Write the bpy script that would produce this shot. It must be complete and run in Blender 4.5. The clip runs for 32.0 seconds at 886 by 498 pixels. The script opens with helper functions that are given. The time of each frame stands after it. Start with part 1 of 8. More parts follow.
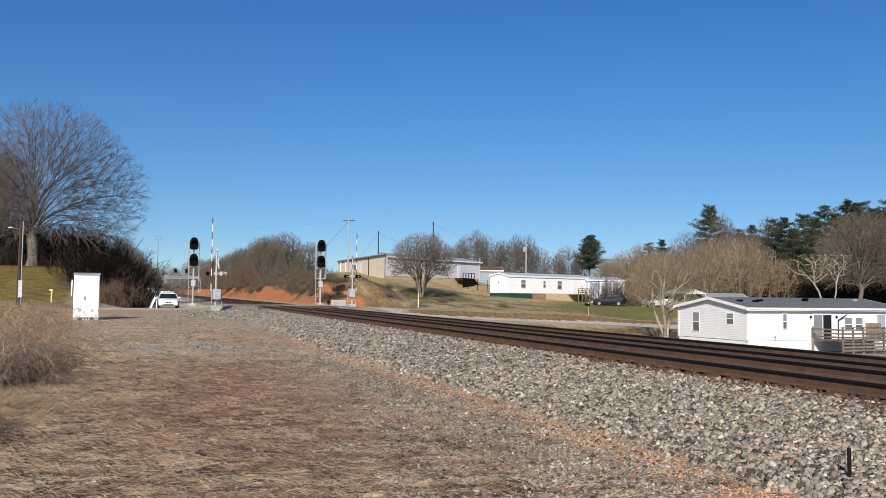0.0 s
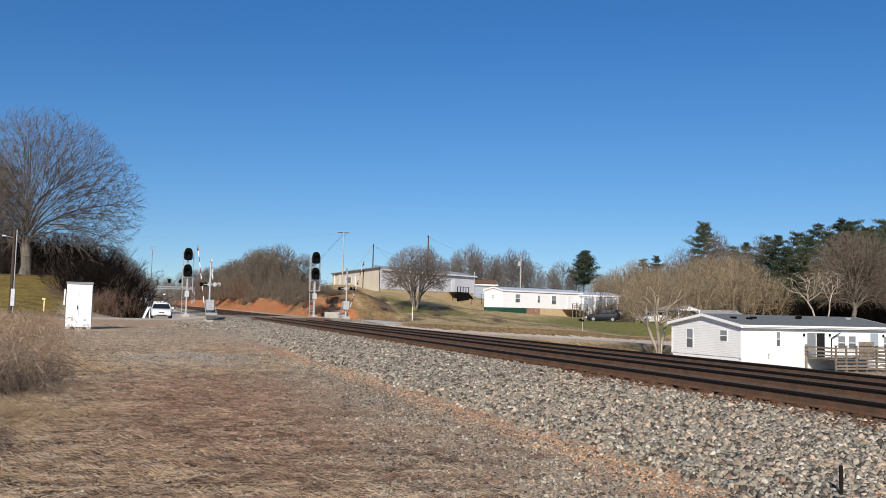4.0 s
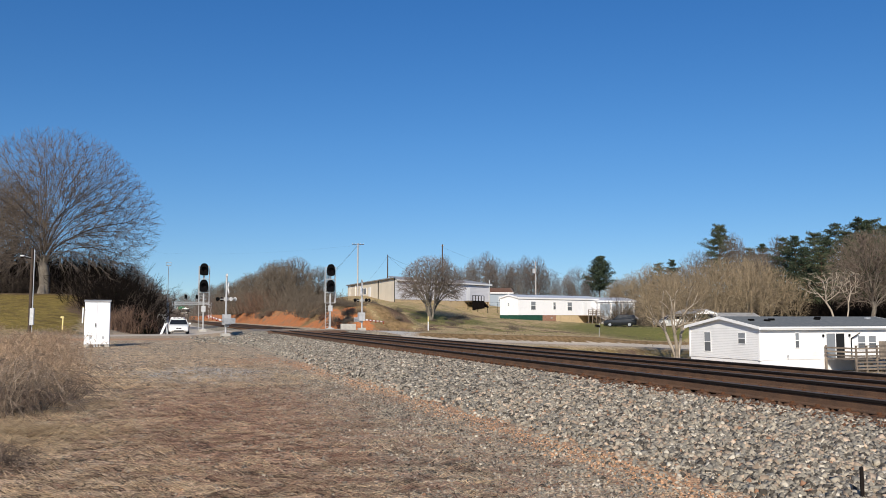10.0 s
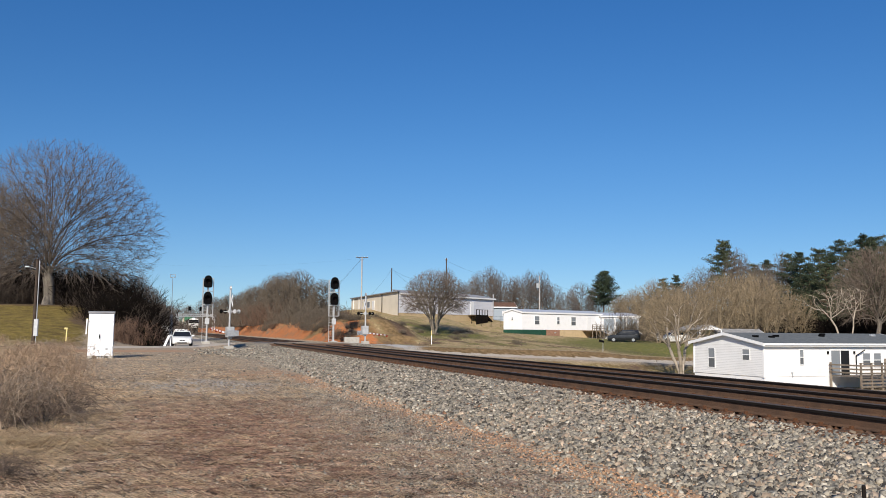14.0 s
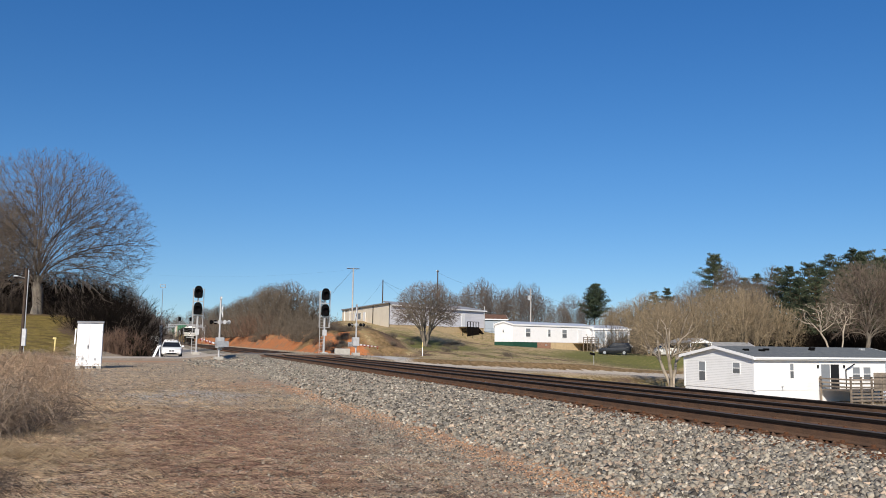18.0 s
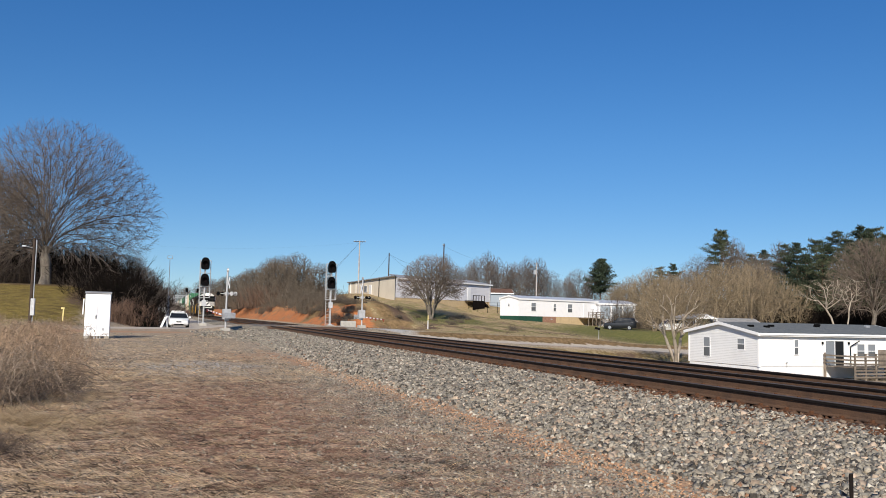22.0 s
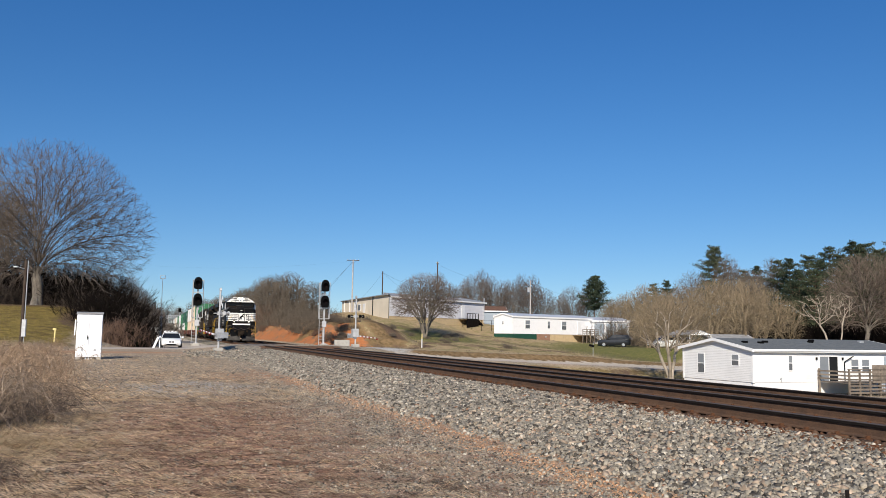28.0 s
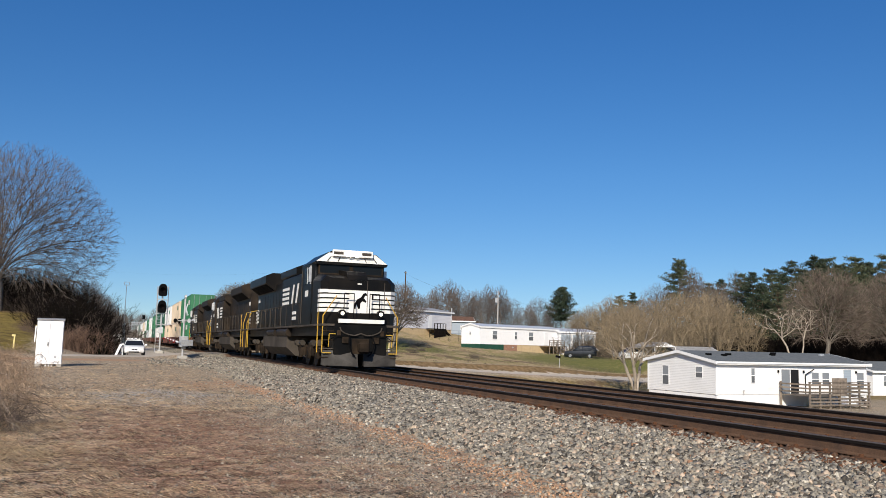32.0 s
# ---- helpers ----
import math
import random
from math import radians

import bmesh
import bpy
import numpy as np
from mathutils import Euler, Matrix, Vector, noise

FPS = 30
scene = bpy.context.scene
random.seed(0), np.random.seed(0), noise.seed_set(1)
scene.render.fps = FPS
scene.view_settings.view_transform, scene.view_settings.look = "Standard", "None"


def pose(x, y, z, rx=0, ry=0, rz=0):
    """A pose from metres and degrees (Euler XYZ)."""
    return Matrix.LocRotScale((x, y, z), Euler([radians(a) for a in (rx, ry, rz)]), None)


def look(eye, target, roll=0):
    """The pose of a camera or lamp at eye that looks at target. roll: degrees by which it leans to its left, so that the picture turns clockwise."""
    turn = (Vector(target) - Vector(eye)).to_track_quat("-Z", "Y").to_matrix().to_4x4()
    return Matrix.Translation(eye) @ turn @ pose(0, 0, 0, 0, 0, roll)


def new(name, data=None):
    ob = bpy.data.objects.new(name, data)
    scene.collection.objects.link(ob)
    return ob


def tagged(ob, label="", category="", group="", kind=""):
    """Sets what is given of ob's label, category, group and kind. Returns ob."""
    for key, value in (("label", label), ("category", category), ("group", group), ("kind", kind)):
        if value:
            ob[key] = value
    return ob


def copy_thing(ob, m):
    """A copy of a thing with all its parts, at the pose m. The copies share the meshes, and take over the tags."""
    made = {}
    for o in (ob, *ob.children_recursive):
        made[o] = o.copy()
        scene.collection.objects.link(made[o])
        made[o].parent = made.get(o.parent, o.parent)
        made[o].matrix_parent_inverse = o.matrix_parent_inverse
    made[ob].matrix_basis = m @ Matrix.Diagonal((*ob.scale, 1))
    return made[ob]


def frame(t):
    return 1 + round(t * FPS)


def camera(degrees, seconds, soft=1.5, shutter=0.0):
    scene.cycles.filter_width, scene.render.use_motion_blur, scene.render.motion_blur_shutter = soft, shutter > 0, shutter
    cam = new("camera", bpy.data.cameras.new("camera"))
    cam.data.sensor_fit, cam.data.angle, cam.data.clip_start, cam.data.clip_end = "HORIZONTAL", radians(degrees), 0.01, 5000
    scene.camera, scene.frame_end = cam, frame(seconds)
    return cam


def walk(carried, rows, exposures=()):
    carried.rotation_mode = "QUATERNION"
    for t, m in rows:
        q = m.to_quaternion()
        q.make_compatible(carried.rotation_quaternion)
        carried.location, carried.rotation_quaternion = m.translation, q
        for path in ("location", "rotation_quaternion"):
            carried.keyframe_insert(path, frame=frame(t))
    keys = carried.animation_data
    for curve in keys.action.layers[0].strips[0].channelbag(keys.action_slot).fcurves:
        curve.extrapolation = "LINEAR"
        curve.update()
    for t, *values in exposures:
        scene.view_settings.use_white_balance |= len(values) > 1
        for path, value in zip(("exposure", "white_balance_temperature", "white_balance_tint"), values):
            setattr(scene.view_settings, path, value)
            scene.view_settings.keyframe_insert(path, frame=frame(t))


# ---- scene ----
# The camera: held by hand beside the line, it only sways and turns.
cam = camera(55.19, 32.0, soft=0.6)
# seconds, eye x y z, yaw, pitch, roll in degrees
PATH = [
    (0, -0.025, 0.030, 0.980, -0.415, 3.115, 0.703),
    (0.5, -0.027, 0.034, 0.982, -0.483, 3.213, 0.717),
    (1, -0.019, 0.030, 0.982, -0.588, 3.315, 0.816),
    (1.5, -0.028, 0.035, 0.980, -0.651, 3.636, 1.091),
    (2, -0.022, 0.020, 0.979, -0.666, 3.610, 1.270),
    (2.5, -0.020, 0.019, 0.978, -0.734, 3.635, 1.405),
    (3, -0.019, 0.030, 0.980, -0.747, 3.759, 1.400),
    (3.5, -0.016, 0.032, 0.975, -0.781, 3.885, 1.448),
    (5.5, -0.015, 0.054, 0.963, -0.403, 4.436, 0.556),
    (6, -0.008, 0.058, 0.967, -0.279, 4.440, 0.184),
    (6.5, -0.006, 0.069, 0.973, -0.233, 4.408, 0.040),
    (7, 0.001, 0.058, 0.974, -0.153, 4.405, -0.066),
    (7.5, -0.004, 0.008, 0.972, -0.011, 4.427, -0.119),
    (8, -0.000, 0.006, 0.974, -0.013, 4.461, -0.139),
    (8.5, 0.004, -0.001, 0.976, -0.003, 4.411, -0.105),
    (9, -0.000, -0.000, 0.970, 0.000, 4.422, -0.000),
    (9.5, -0.001, -0.002, 0.971, 0.053, 4.420, 0.000),
    (10, -0.003, -0.002, 0.978, 0.226, 4.652, 0.030),
    (10.5, 0.003, 0.009, 0.973, 0.428, 4.855, 0.073),
    (11, 0.002, 0.006, 0.974, 0.534, 5.006, 0.090),
    (11.5, 0.009, -0.000, 0.978, 0.645, 5.128, 0.152),
    (12, 0.004, -0.010, 0.976, 0.636, 5.190, 0.229),
    (12.5, 0.008, -0.020, 0.979, 0.634, 5.285, 0.280),
    (13, 0.007, -0.013, 0.976, 0.622, 5.344, 0.315),
    (13.5, 0.006, -0.018, 0.982, 0.584, 5.451, 0.407),
    (14, 0.010, -0.027, 0.982, 0.510, 5.584, 0.461),
    (14.5, 0.001, -0.021, 0.981, 0.408, 5.763, 0.513),
    (16.5, 0.017, 0.002, 0.978, 0.056, 6.219, 0.619),
    (17, 0.017, 0.011, 0.980, -0.010, 6.254, 0.653),
    (17.5, 0.015, 0.006, 0.981, -0.049, 6.340, 0.731),
    (18, 0.013, 0.010, 0.979, -0.059, 6.387, 0.759),
    (18.5, 0.023, 0.072, 0.963, -0.025, 6.345, 0.700),
    (19, -0.041, 0.190, 0.912, 0.190, 6.259, 0.552),
    (19.5, -0.089, 0.373, 0.815, 0.281, 6.211, 0.179),
    (20, -0.059, 0.489, 0.765, 0.233, 6.821, 0.669),
    (20.5, -0.103, 0.383, 0.770, 0.231, 6.323, 0.829),
    (21, -0.093, 0.217, 0.876, 0.246, 4.960, 0.972),
    (21.5, 0.051, 0.055, 0.912, 0.238, 4.713, 1.113),
    (22, 0.033, -0.057, 0.975, 0.343, 4.599, 1.274),
    (22.5, -0.022, -0.131, 0.996, 0.365, 4.572, 1.262),
    (23, 0.029, -0.168, 0.999, 0.151, 4.538, 1.330),
    (23.5, 0.093, -0.170, 1.008, -0.035, 4.519, 1.253),
    (24, 0.115, -0.168, 1.000, -0.151, 4.494, 1.067),
    (24.5, 0.038, -0.104, 0.980, -0.233, 4.651, 0.787),
    (25, 0.046, -0.054, 0.976, -0.274, 5.024, 0.462),
    (25.5, 0.089, -0.064, 0.968, -0.329, 5.640, 0.170),
    (27.5, 0.063, -0.016, 0.961, -0.114, 5.837, 0.386),
    (28, 0.053, -0.012, 0.969, -0.066, 5.833, 0.868),
    (28.5, 0.062, -0.005, 0.971, 0.001, 5.866, 1.043),
    (29, 0.059, -0.007, 0.969, -0.001, 5.862, 1.095),
    (29.5, 0.066, -0.001, 0.969, -0.074, 5.902, 1.161),
    (30, 0.060, -0.006, 0.971, -0.144, 6.005, 1.206),
    (30.5, 0.062, -0.031, 0.985, -0.426, 6.201, 1.275),
    (31, 0.070, -0.038, 0.981, -0.944, 6.359, 1.342),
    (31.5, 0.075, -0.033, 0.983, -1.590, 6.528, 1.422),
    (32, 0.074, -0.024, 0.979, -2.194, 6.530, 1.376),
]


def held(x, y, z, yaw, pitch, roll):
    return pose(x, y, z, 0, 0, yaw) @ pose(0, 0, 0, 90 + pitch, 0, 0) @ pose(0, 0, 0, 0, 0, roll)


walk(cam, [(r[0], held(*r[1:])) for r in PATH])

# ---- world, sun, exposure ----
SUN_DIR = Vector((0.19, 0.98, 0.0)).normalized()     # the way the light travels over the ground
SUN_EL = 31.0
world = bpy.data.worlds.new("world")
scene.world = world
world.use_nodes = True
_n, _l = world.node_tree.nodes, world.node_tree.links
_sky = _n.new("ShaderNodeTexSky")
_sky.sky_type = "NISHITA"
_sky.sun_disc = False
_sky.sun_elevation = radians(SUN_EL)
_sky.sun_rotation = math.atan2(-SUN_DIR.x, -SUN_DIR.y)
_sky.altitude = 300
_sky.air_density = 0.75
_sky.dust_density = 0.3
_sky.ozone_density = 4.5
_co, _flat = _n.new("ShaderNodeTexCoord"), _n.new("ShaderNodeVectorMath")      # a clear, dry horizon with little paling
_flat.operation = "MULTIPLY_ADD"
_flat.inputs[1].default_value, _flat.inputs[2].default_value = (1.0, 1.0, 0.97), (0.0, 0.0, 0.03)
_l.new(_co.outputs["Generated"], _flat.inputs[0])
_l.new(_flat.outputs[0], _sky.inputs["Vector"])
_bg = _n["Background"]
_bg.inputs["Strength"].default_value = 0.112
_deep = _n.new("ShaderNodeHueSaturation")      # a clear winter sky, deep blue
_deep.inputs["Hue"].default_value, _deep.inputs["Saturation"].default_value = 0.5, 1.2
_l.new(_sky.outputs[0], _deep.inputs["Color"])
_sep, _grade, _tone = _n.new("ShaderNodeSeparateXYZ"), _n.new("ShaderNodeValToRGB"), _n.new("ShaderNodeMix")      # pale and dry at the horizon, blue above
_l.new(_co.outputs["Generated"], _sep.inputs[0])
_l.new(_sep.outputs["Z"], _grade.inputs["Fac"])
for _i, (_at, _c) in enumerate(((0.0, (1.0, 0.84, 0.70)), (0.10, (1.03, 0.90, 0.81)), (0.20, (1.03, 0.955, 0.91)), (0.42, (0.88, 0.965, 1.04)))):
    _e = _grade.color_ramp.elements[0] if _i == 0 else _grade.color_ramp.elements.new(_at)
    _e.position, _e.color = _at, (*_c, 1)
_grade.color_ramp.elements.remove(_grade.color_ramp.elements[-1])
_tone.data_type, _tone.blend_type = "RGBA", "MULTIPLY"
_tone.inputs["Factor"].default_value = 1.0
_l.new(_deep.outputs[0], _tone.inputs["A"])
_l.new(_grade.outputs["Color"], _tone.inputs["B"])
_l.new(_tone.outputs["Result"], _bg.inputs["Color"])
_sun = bpy.data.lights.new("sun", "SUN")
_sun.energy, _sun.angle, _sun.color = 5.0, radians(0.53), (1.0, 0.912, 0.785)
sun = new("sun", _sun)
sun.matrix_world = look((0, 0, 60), (Vector((0, 0, 60)) + Vector((SUN_DIR.x * math.cos(radians(SUN_EL)), SUN_DIR.y * math.cos(radians(SUN_EL)), -math.sin(radians(SUN_EL))))))
scene.view_settings.exposure = 0.14

# ---- plan: s runs along the line away from the eye, p across it to the far side ----
TRACK = math.atan(0.336)
SA, CA = math.sin(TRACK), math.cos(TRACK)
P1, P2 = 9.0, 13.1            # the two track centres
DROP = 0.14                   # the far track lies this much lower


def W(s, p, z=0.0):
    return Vector((-SA * s + CA * p, CA * s + SA * p, z))


def SP(x, y):
    return -SA * x + CA * y, CA * x + SA * y


def sm(v, a, b):
    t = min(1.0, max(0.0, (v - a) / (b - a)))
    return t * t * (3 - 2 * t)


def lerp(a, b, t):
    return a + (b - a) * t


def ramp(v, *knots):
    """Straight pieces through (v, value) knots."""
    if v <= knots[0][0]:
        return knots[0][1]
    for (a, x), (b, y) in zip(knots, knots[1:]):
        if v <= b:
            return lerp(x, y, (v - a) / (b - a))
    return knots[-1][1]


def road_s(p):
    """The middle of the crossing road."""
    return 70.0 + 0.25 * p


def ground_z(s, p):
    lot = -0.6 + 0.17 * sm(s, 36, 64)
    lot += 0.05 * noise.noise((s * 0.15, p * 0.2, 3.0)) * (1 - sm(s, 50, 64))
    # grassy bank on the near side
    bank = 4.4 * ramp(s, (62, 0), (72, 0.2), (84, 0.52), (102, 0.92), (140, 1.15)) * sm(-p, 1.0, 9.0)
    bank += 0.012 * max(0, s - 140) * sm(-p, 1.0, 9.0)
    near = lot + bank
    bed = -0.215
    # far side
    upper = ramp(p, (15, -0.3), (22, -0.4), (32, -0.7), (42, -1.1), (47, -1.4), (52, -1.95), (58, -2.3), (75, -2.9))
    lower = ramp(p, (15, -0.3), (17, -0.35), (23.5, -0.95), (30, -1.28), (40, -1.7), (48, -2.03), (58, -2.6), (75, -3.0))
    low = lerp(lower, upper, sm(s - road_s(p), 2.4, 4.6))      # a cut bank along the gravel road
    deep = ramp(p, (14.8, -0.3), (19, -2.2), (30, -2.8), (70, -3.3))
    far = lerp(deep, low, sm(s - road_s(p), -7.5, -3.0))
    rise = ramp(s, (83, 0), (88, 0.35), (110, 1.5), (122, 2.3), (147, 4.2), (200, 5.0)) * lerp(1.0, 0.4, sm(p, 58, 100))
    back = sm(p, 56, 66)
    hill = far + rise * sm(p, 19, 34)
    hill += 1.4 * sm(s - 0.25 * (p - 34), 112, 128) * (1 - sm(s, 158, 175)) * sm(p, 24, 30) * (1 - sm(p, 58, 66))
    hill = lerp(hill, max(hill, -0.35), sm(s, lerp(104, 84, back), lerp(130, 92, back)))
    ridge = lerp(-0.35, far, sm(p, 21, 30)) + 3.8 * (0.72 * sm(p, 16.3, 20.2) + 0.28 * sm(p, 20, 27)) * sm(s, 89.5, 98) * (1 - sm(p, 22, 33) * (1 - sm(s, 112, 146)))
    far = max(hill, ridge) if s > 86 else hill
    if p < 4.9:
        z = near
    elif p < 7.7:
        t = (p - 4.9) / 2.8
        z = lerp(near, bed, t ** 0.9)
    elif p < 14.4:
        z = bed - DROP * sm(p, 10.2, 11.4)
    else:
        z = lerp(bed - DROP, far, sm(p, 14.4, 16.6))
    # the crossing road lies level with the rails
    d = abs(s - road_s(p))
    if d < 8 and -14 < p < 20:
        z = lerp(z, lerp(lerp(-0.36, -0.03, sm(p, 1.5, 6.5)) if p < 16 else -0.1, z, sm(d, 3.8, 7.0)), 1 - sm(abs(p - 6), 10, 16))
    if s > 72 and p < 7:
        z -= 0.1 * sm(s, 73, 77.5) * (1 - sm(s, 84, 89)) * sm(p, -6, -3) * (1 - sm(p, 2.5, 4))
    if 46 < s < 68 and 1.5 < p < 8:      # heap of ballast by the crossing
        z += 0.24 * math.exp(-((s - 57) / 3.0) ** 2 - ((p - 5.3) / 1.3) ** 2)
    # level ground round the white mobile home
    flat = sm(s, 112, 119) * (1 - sm(s, 131, 141)) * sm(p, 42, 50) * (1 - sm(p, 78, 88))
    z = lerp(z, 0.85 - 0.047 * (p - 50), 0.95 * flat)
    return z


def on(s, p, up=0.0):
    return W(s, p, ground_z(s, p) + up)


def at_xy(x, y, up=0.0):
    s, p = SP(x, y)
    return Vector((x, y, ground_z(s, p) + up))

# ---- materials ----
def mat(name, color, rough=0.7, metal=0.0, var=0.15, scale=6.0, bump=0.0, second=None, fine=60.0, spot=0.5, emit=None, stripes=None, objrand=0.0, island=0.0, spec=None):
    """A procedural surface: a base colour, large stains towards a second colour, fine grain, and relief."""
    m = bpy.data.materials.new(name)
    m.use_nodes = True
    n, l = m.node_tree.nodes, m.node_tree.links
    b = n["Principled BSDF"]
    b.inputs["Roughness"].default_value, b.inputs["Metallic"].default_value = rough, metal
    b.inputs["Specular IOR Level"].default_value = (0.5 if rough < 0.6 else 0.18) if spec is None else spec
    co = n.new("ShaderNodeTexCoord")
    big, small = n.new("ShaderNodeTexNoise"), n.new("ShaderNodeTexNoise")
    for t, sc, d in ((big, scale, 5), (small, fine, 3)):
        t.inputs["Scale"].default_value, t.inputs["Detail"].default_value = sc, d
        l.new(co.outputs["Object"], t.inputs["Vector"])
    sec = second or tuple(c * (1 - 2.2 * var) for c in color)
    rp = n.new("ShaderNodeMapRange")
    rp.inputs["From Min"].default_value, rp.inputs["From Max"].default_value = spot - 0.12, spot + 0.22
    rp.inputs["To Max"].default_value = 1.0 if second else 0.7
    l.new(big.outputs["Fac"], rp.inputs["Value"])
    mix = n.new("ShaderNodeMix")
    mix.data_type = "RGBA"
    mix.inputs["A"].default_value, mix.inputs["B"].default_value = (*color, 1), (*sec, 1)
    l.new(rp.outputs[0], mix.inputs["Factor"])
    hsv = n.new("ShaderNodeHueSaturation")
    l.new(mix.outputs["Result"], hsv.inputs["Color"])
    r2 = n.new("ShaderNodeMapRange")
    r2.inputs["From Min"].default_value, r2.inputs["From Max"].default_value = 0.25, 0.75
    r2.inputs["To Min"].default_value, r2.inputs["To Max"].default_value = 1 - var, 1 + var
    l.new(small.outputs["Fac"], r2.inputs["Value"])
    val = r2.outputs[0]
    for amount, node, out in ((objrand, "ShaderNodeObjectInfo", "Random"), (island, "ShaderNodeNewGeometry", "Random Per Island")):
        if amount:
            oi, mr, mu = n.new(node), n.new("ShaderNodeMapRange"), n.new("ShaderNodeMath")
            mr.inputs["To Min"].default_value, mr.inputs["To Max"].default_value = 1 - amount, 1 + amount
            l.new(oi.outputs[out], mr.inputs["Value"])
            mu.operation = "MULTIPLY"
            l.new(val, mu.inputs[0])
            l.new(mr.outputs[0], mu.inputs[1])
            val = mu.outputs[0]
    if stripes:
        pitch, depth = stripes
        sx, fr, gt = n.new("ShaderNodeSeparateXYZ"), n.new("ShaderNodeMath"), n.new("ShaderNodeMapRange")
        l.new(co.outputs["Object"], sx.inputs[0])
        dv = n.new("ShaderNodeMath")
        dv.operation, dv.inputs[1].default_value = "DIVIDE", pitch
        l.new(sx.outputs["Z"], dv.inputs[0])
        fr.operation = "FRACT"
        l.new(dv.outputs[0], fr.inputs[0])
        gt.inputs["From Min"].default_value, gt.inputs["From Max"].default_value = 0.0, 0.3
        gt.inputs["To Min"].default_value, gt.inputs["To Max"].default_value = 1 - depth, 1.0
        l.new(fr.outputs[0], gt.inputs["Value"])
        mu = n.new("ShaderNodeMath")
        mu.operation = "MULTIPLY"
        l.new(val, mu.inputs[0])
        l.new(gt.outputs[0], mu.inputs[1])
        val = mu.outputs[0]
        bump = bump or 0.2
    l.new(val, hsv.inputs["Value"])
    l.new(hsv.outputs[0], b.inputs["Base Color"])
    rr = n.new("ShaderNodeMapRange")
    rr.inputs["To Min"].default_value, rr.inputs["To Max"].default_value = max(0, rough - 0.08), min(1, rough + 0.1)
    l.new(big.outputs["Fac"], rr.inputs["Value"])
    l.new(rr.outputs[0], b.inputs["Roughness"])
    if bump:
        bp = n.new("ShaderNodeBump")
        bp.inputs["Strength"].default_value, bp.inputs["Distance"].default_value = bump, 0.02
        l.new(val if stripes else small.outputs["Fac"], bp.inputs["Height"])
        l.new(bp.outputs[0], b.inputs["Normal"])
    if emit:
        b.inputs["Emission Color"].default_value, b.inputs["Emission Strength"].default_value = (*emit[0], 1), emit[1]
    return m


def glass_mat(name, tint=(0.02, 0.022, 0.025)):
    m = mat(name, tint, 0.08, 0, 0.05, 2)
    m.node_tree.nodes["Principled BSDF"].inputs["Specular IOR Level"].default_value = 0.35
    return m


M = {}
M["white_paint"] = mat("white_paint", (0.86, 0.86, 0.86), 0.45, 0, 0.03, 1.5, second=(0.77, 0.77, 0.76), spot=0.64)
M["white_metal"] = mat("white_metal", (0.88, 0.88, 0.89), 0.4, 0, 0.03, 1.2, second=(0.74, 0.73, 0.70), spot=0.68)
M["siding"] = mat("siding", (0.80, 0.80, 0.79), 0.55, 0, 0.03, 0.6, second=(0.72, 0.72, 0.71), spot=0.6, stripes=(0.13, 0.34))
M["siding_white"] = mat("siding_white", (0.88, 0.87, 0.84), 0.5, 0, 0.03, 0.6, second=(0.72, 0.70, 0.67), spot=0.62, stripes=(0.2, 0.07))
M["siding_beige"] = mat("siding_beige", (0.74, 0.66, 0.53), 0.6, 0, 0.05, 0.4, second=(0.64, 0.57, 0.45), spot=0.6)
M["siding_grey"] = mat("siding_grey", (0.68, 0.68, 0.71), 0.6, 0, 0.05, 0.4, second=(0.58, 0.58, 0.61), spot=0.6, stripes=(0.25, 0.15))
M["siding_blue"] = mat("siding_blue", (0.32, 0.37, 0.42), 0.6, 0, 0.05, 0.4, stripes=(0.2, 0.15))
M["shingle"] = mat("shingle", (0.115, 0.125, 0.13), 0.9, 0, 0.25, 2.5, second=(0.155, 0.165, 0.165), fine=25, bump=0.4)
M["roof_brown"] = mat("roof_brown", (0.16, 0.09, 0.06), 0.85, 0, 0.2, 2, fine=20)
M["roof_metal"] = mat("roof_metal", (0.62, 0.63, 0.64), 0.4, 0.3, 0.06, 1, second=(0.5, 0.49, 0.47), spot=0.6)
M["trim_white"] = mat("trim_white", (0.82, 0.82, 0.81), 0.45, 0, 0.03, 2)
M["glass"] = glass_mat("glass", (0.016, 0.018, 0.02))
M["pane_low"] = glass_mat("pane_low", (0.12, 0.13, 0.14))
M["pane"] = glass_mat("pane", (0.22, 0.24, 0.26))
M["skirt_green"] = mat("skirt_green", (0.02, 0.075, 0.05), 0.7, 0, 0.15, 2)
M["skirt_tan"] = mat("skirt_tan", (0.55, 0.42, 0.25), 0.8, 0, 0.1, 2)
M["skirt_brick"] = mat("skirt_brick", (0.33, 0.19, 0.13), 0.85, 0, 0.2, 5)
M["deck_wood"] = mat("deck_wood", (0.22, 0.18, 0.14), 0.85, 0, 0.22, 3, second=(0.12, 0.10, 0.085), bump=0.3, objrand=0.25)
M["pole_wood"] = mat("pole_wood", (0.075, 0.055, 0.042), 0.9, 0, 0.2, 3, second=(0.045, 0.034, 0.027), bump=0.4)
M["pole_pale"] = mat("pole_pale", (0.44, 0.41, 0.385), 0.9, 0, 0.15, 3, bump=0.3)
M["galv"] = mat("galv", (0.55, 0.56, 0.57), 0.42, 0.55, 0.1, 5, second=(0.42, 0.42, 0.42))
M["alu"] = mat("alu", (0.54, 0.54, 0.54), 0.4, 0.3, 0.1, 4, second=(0.42, 0.42, 0.41))
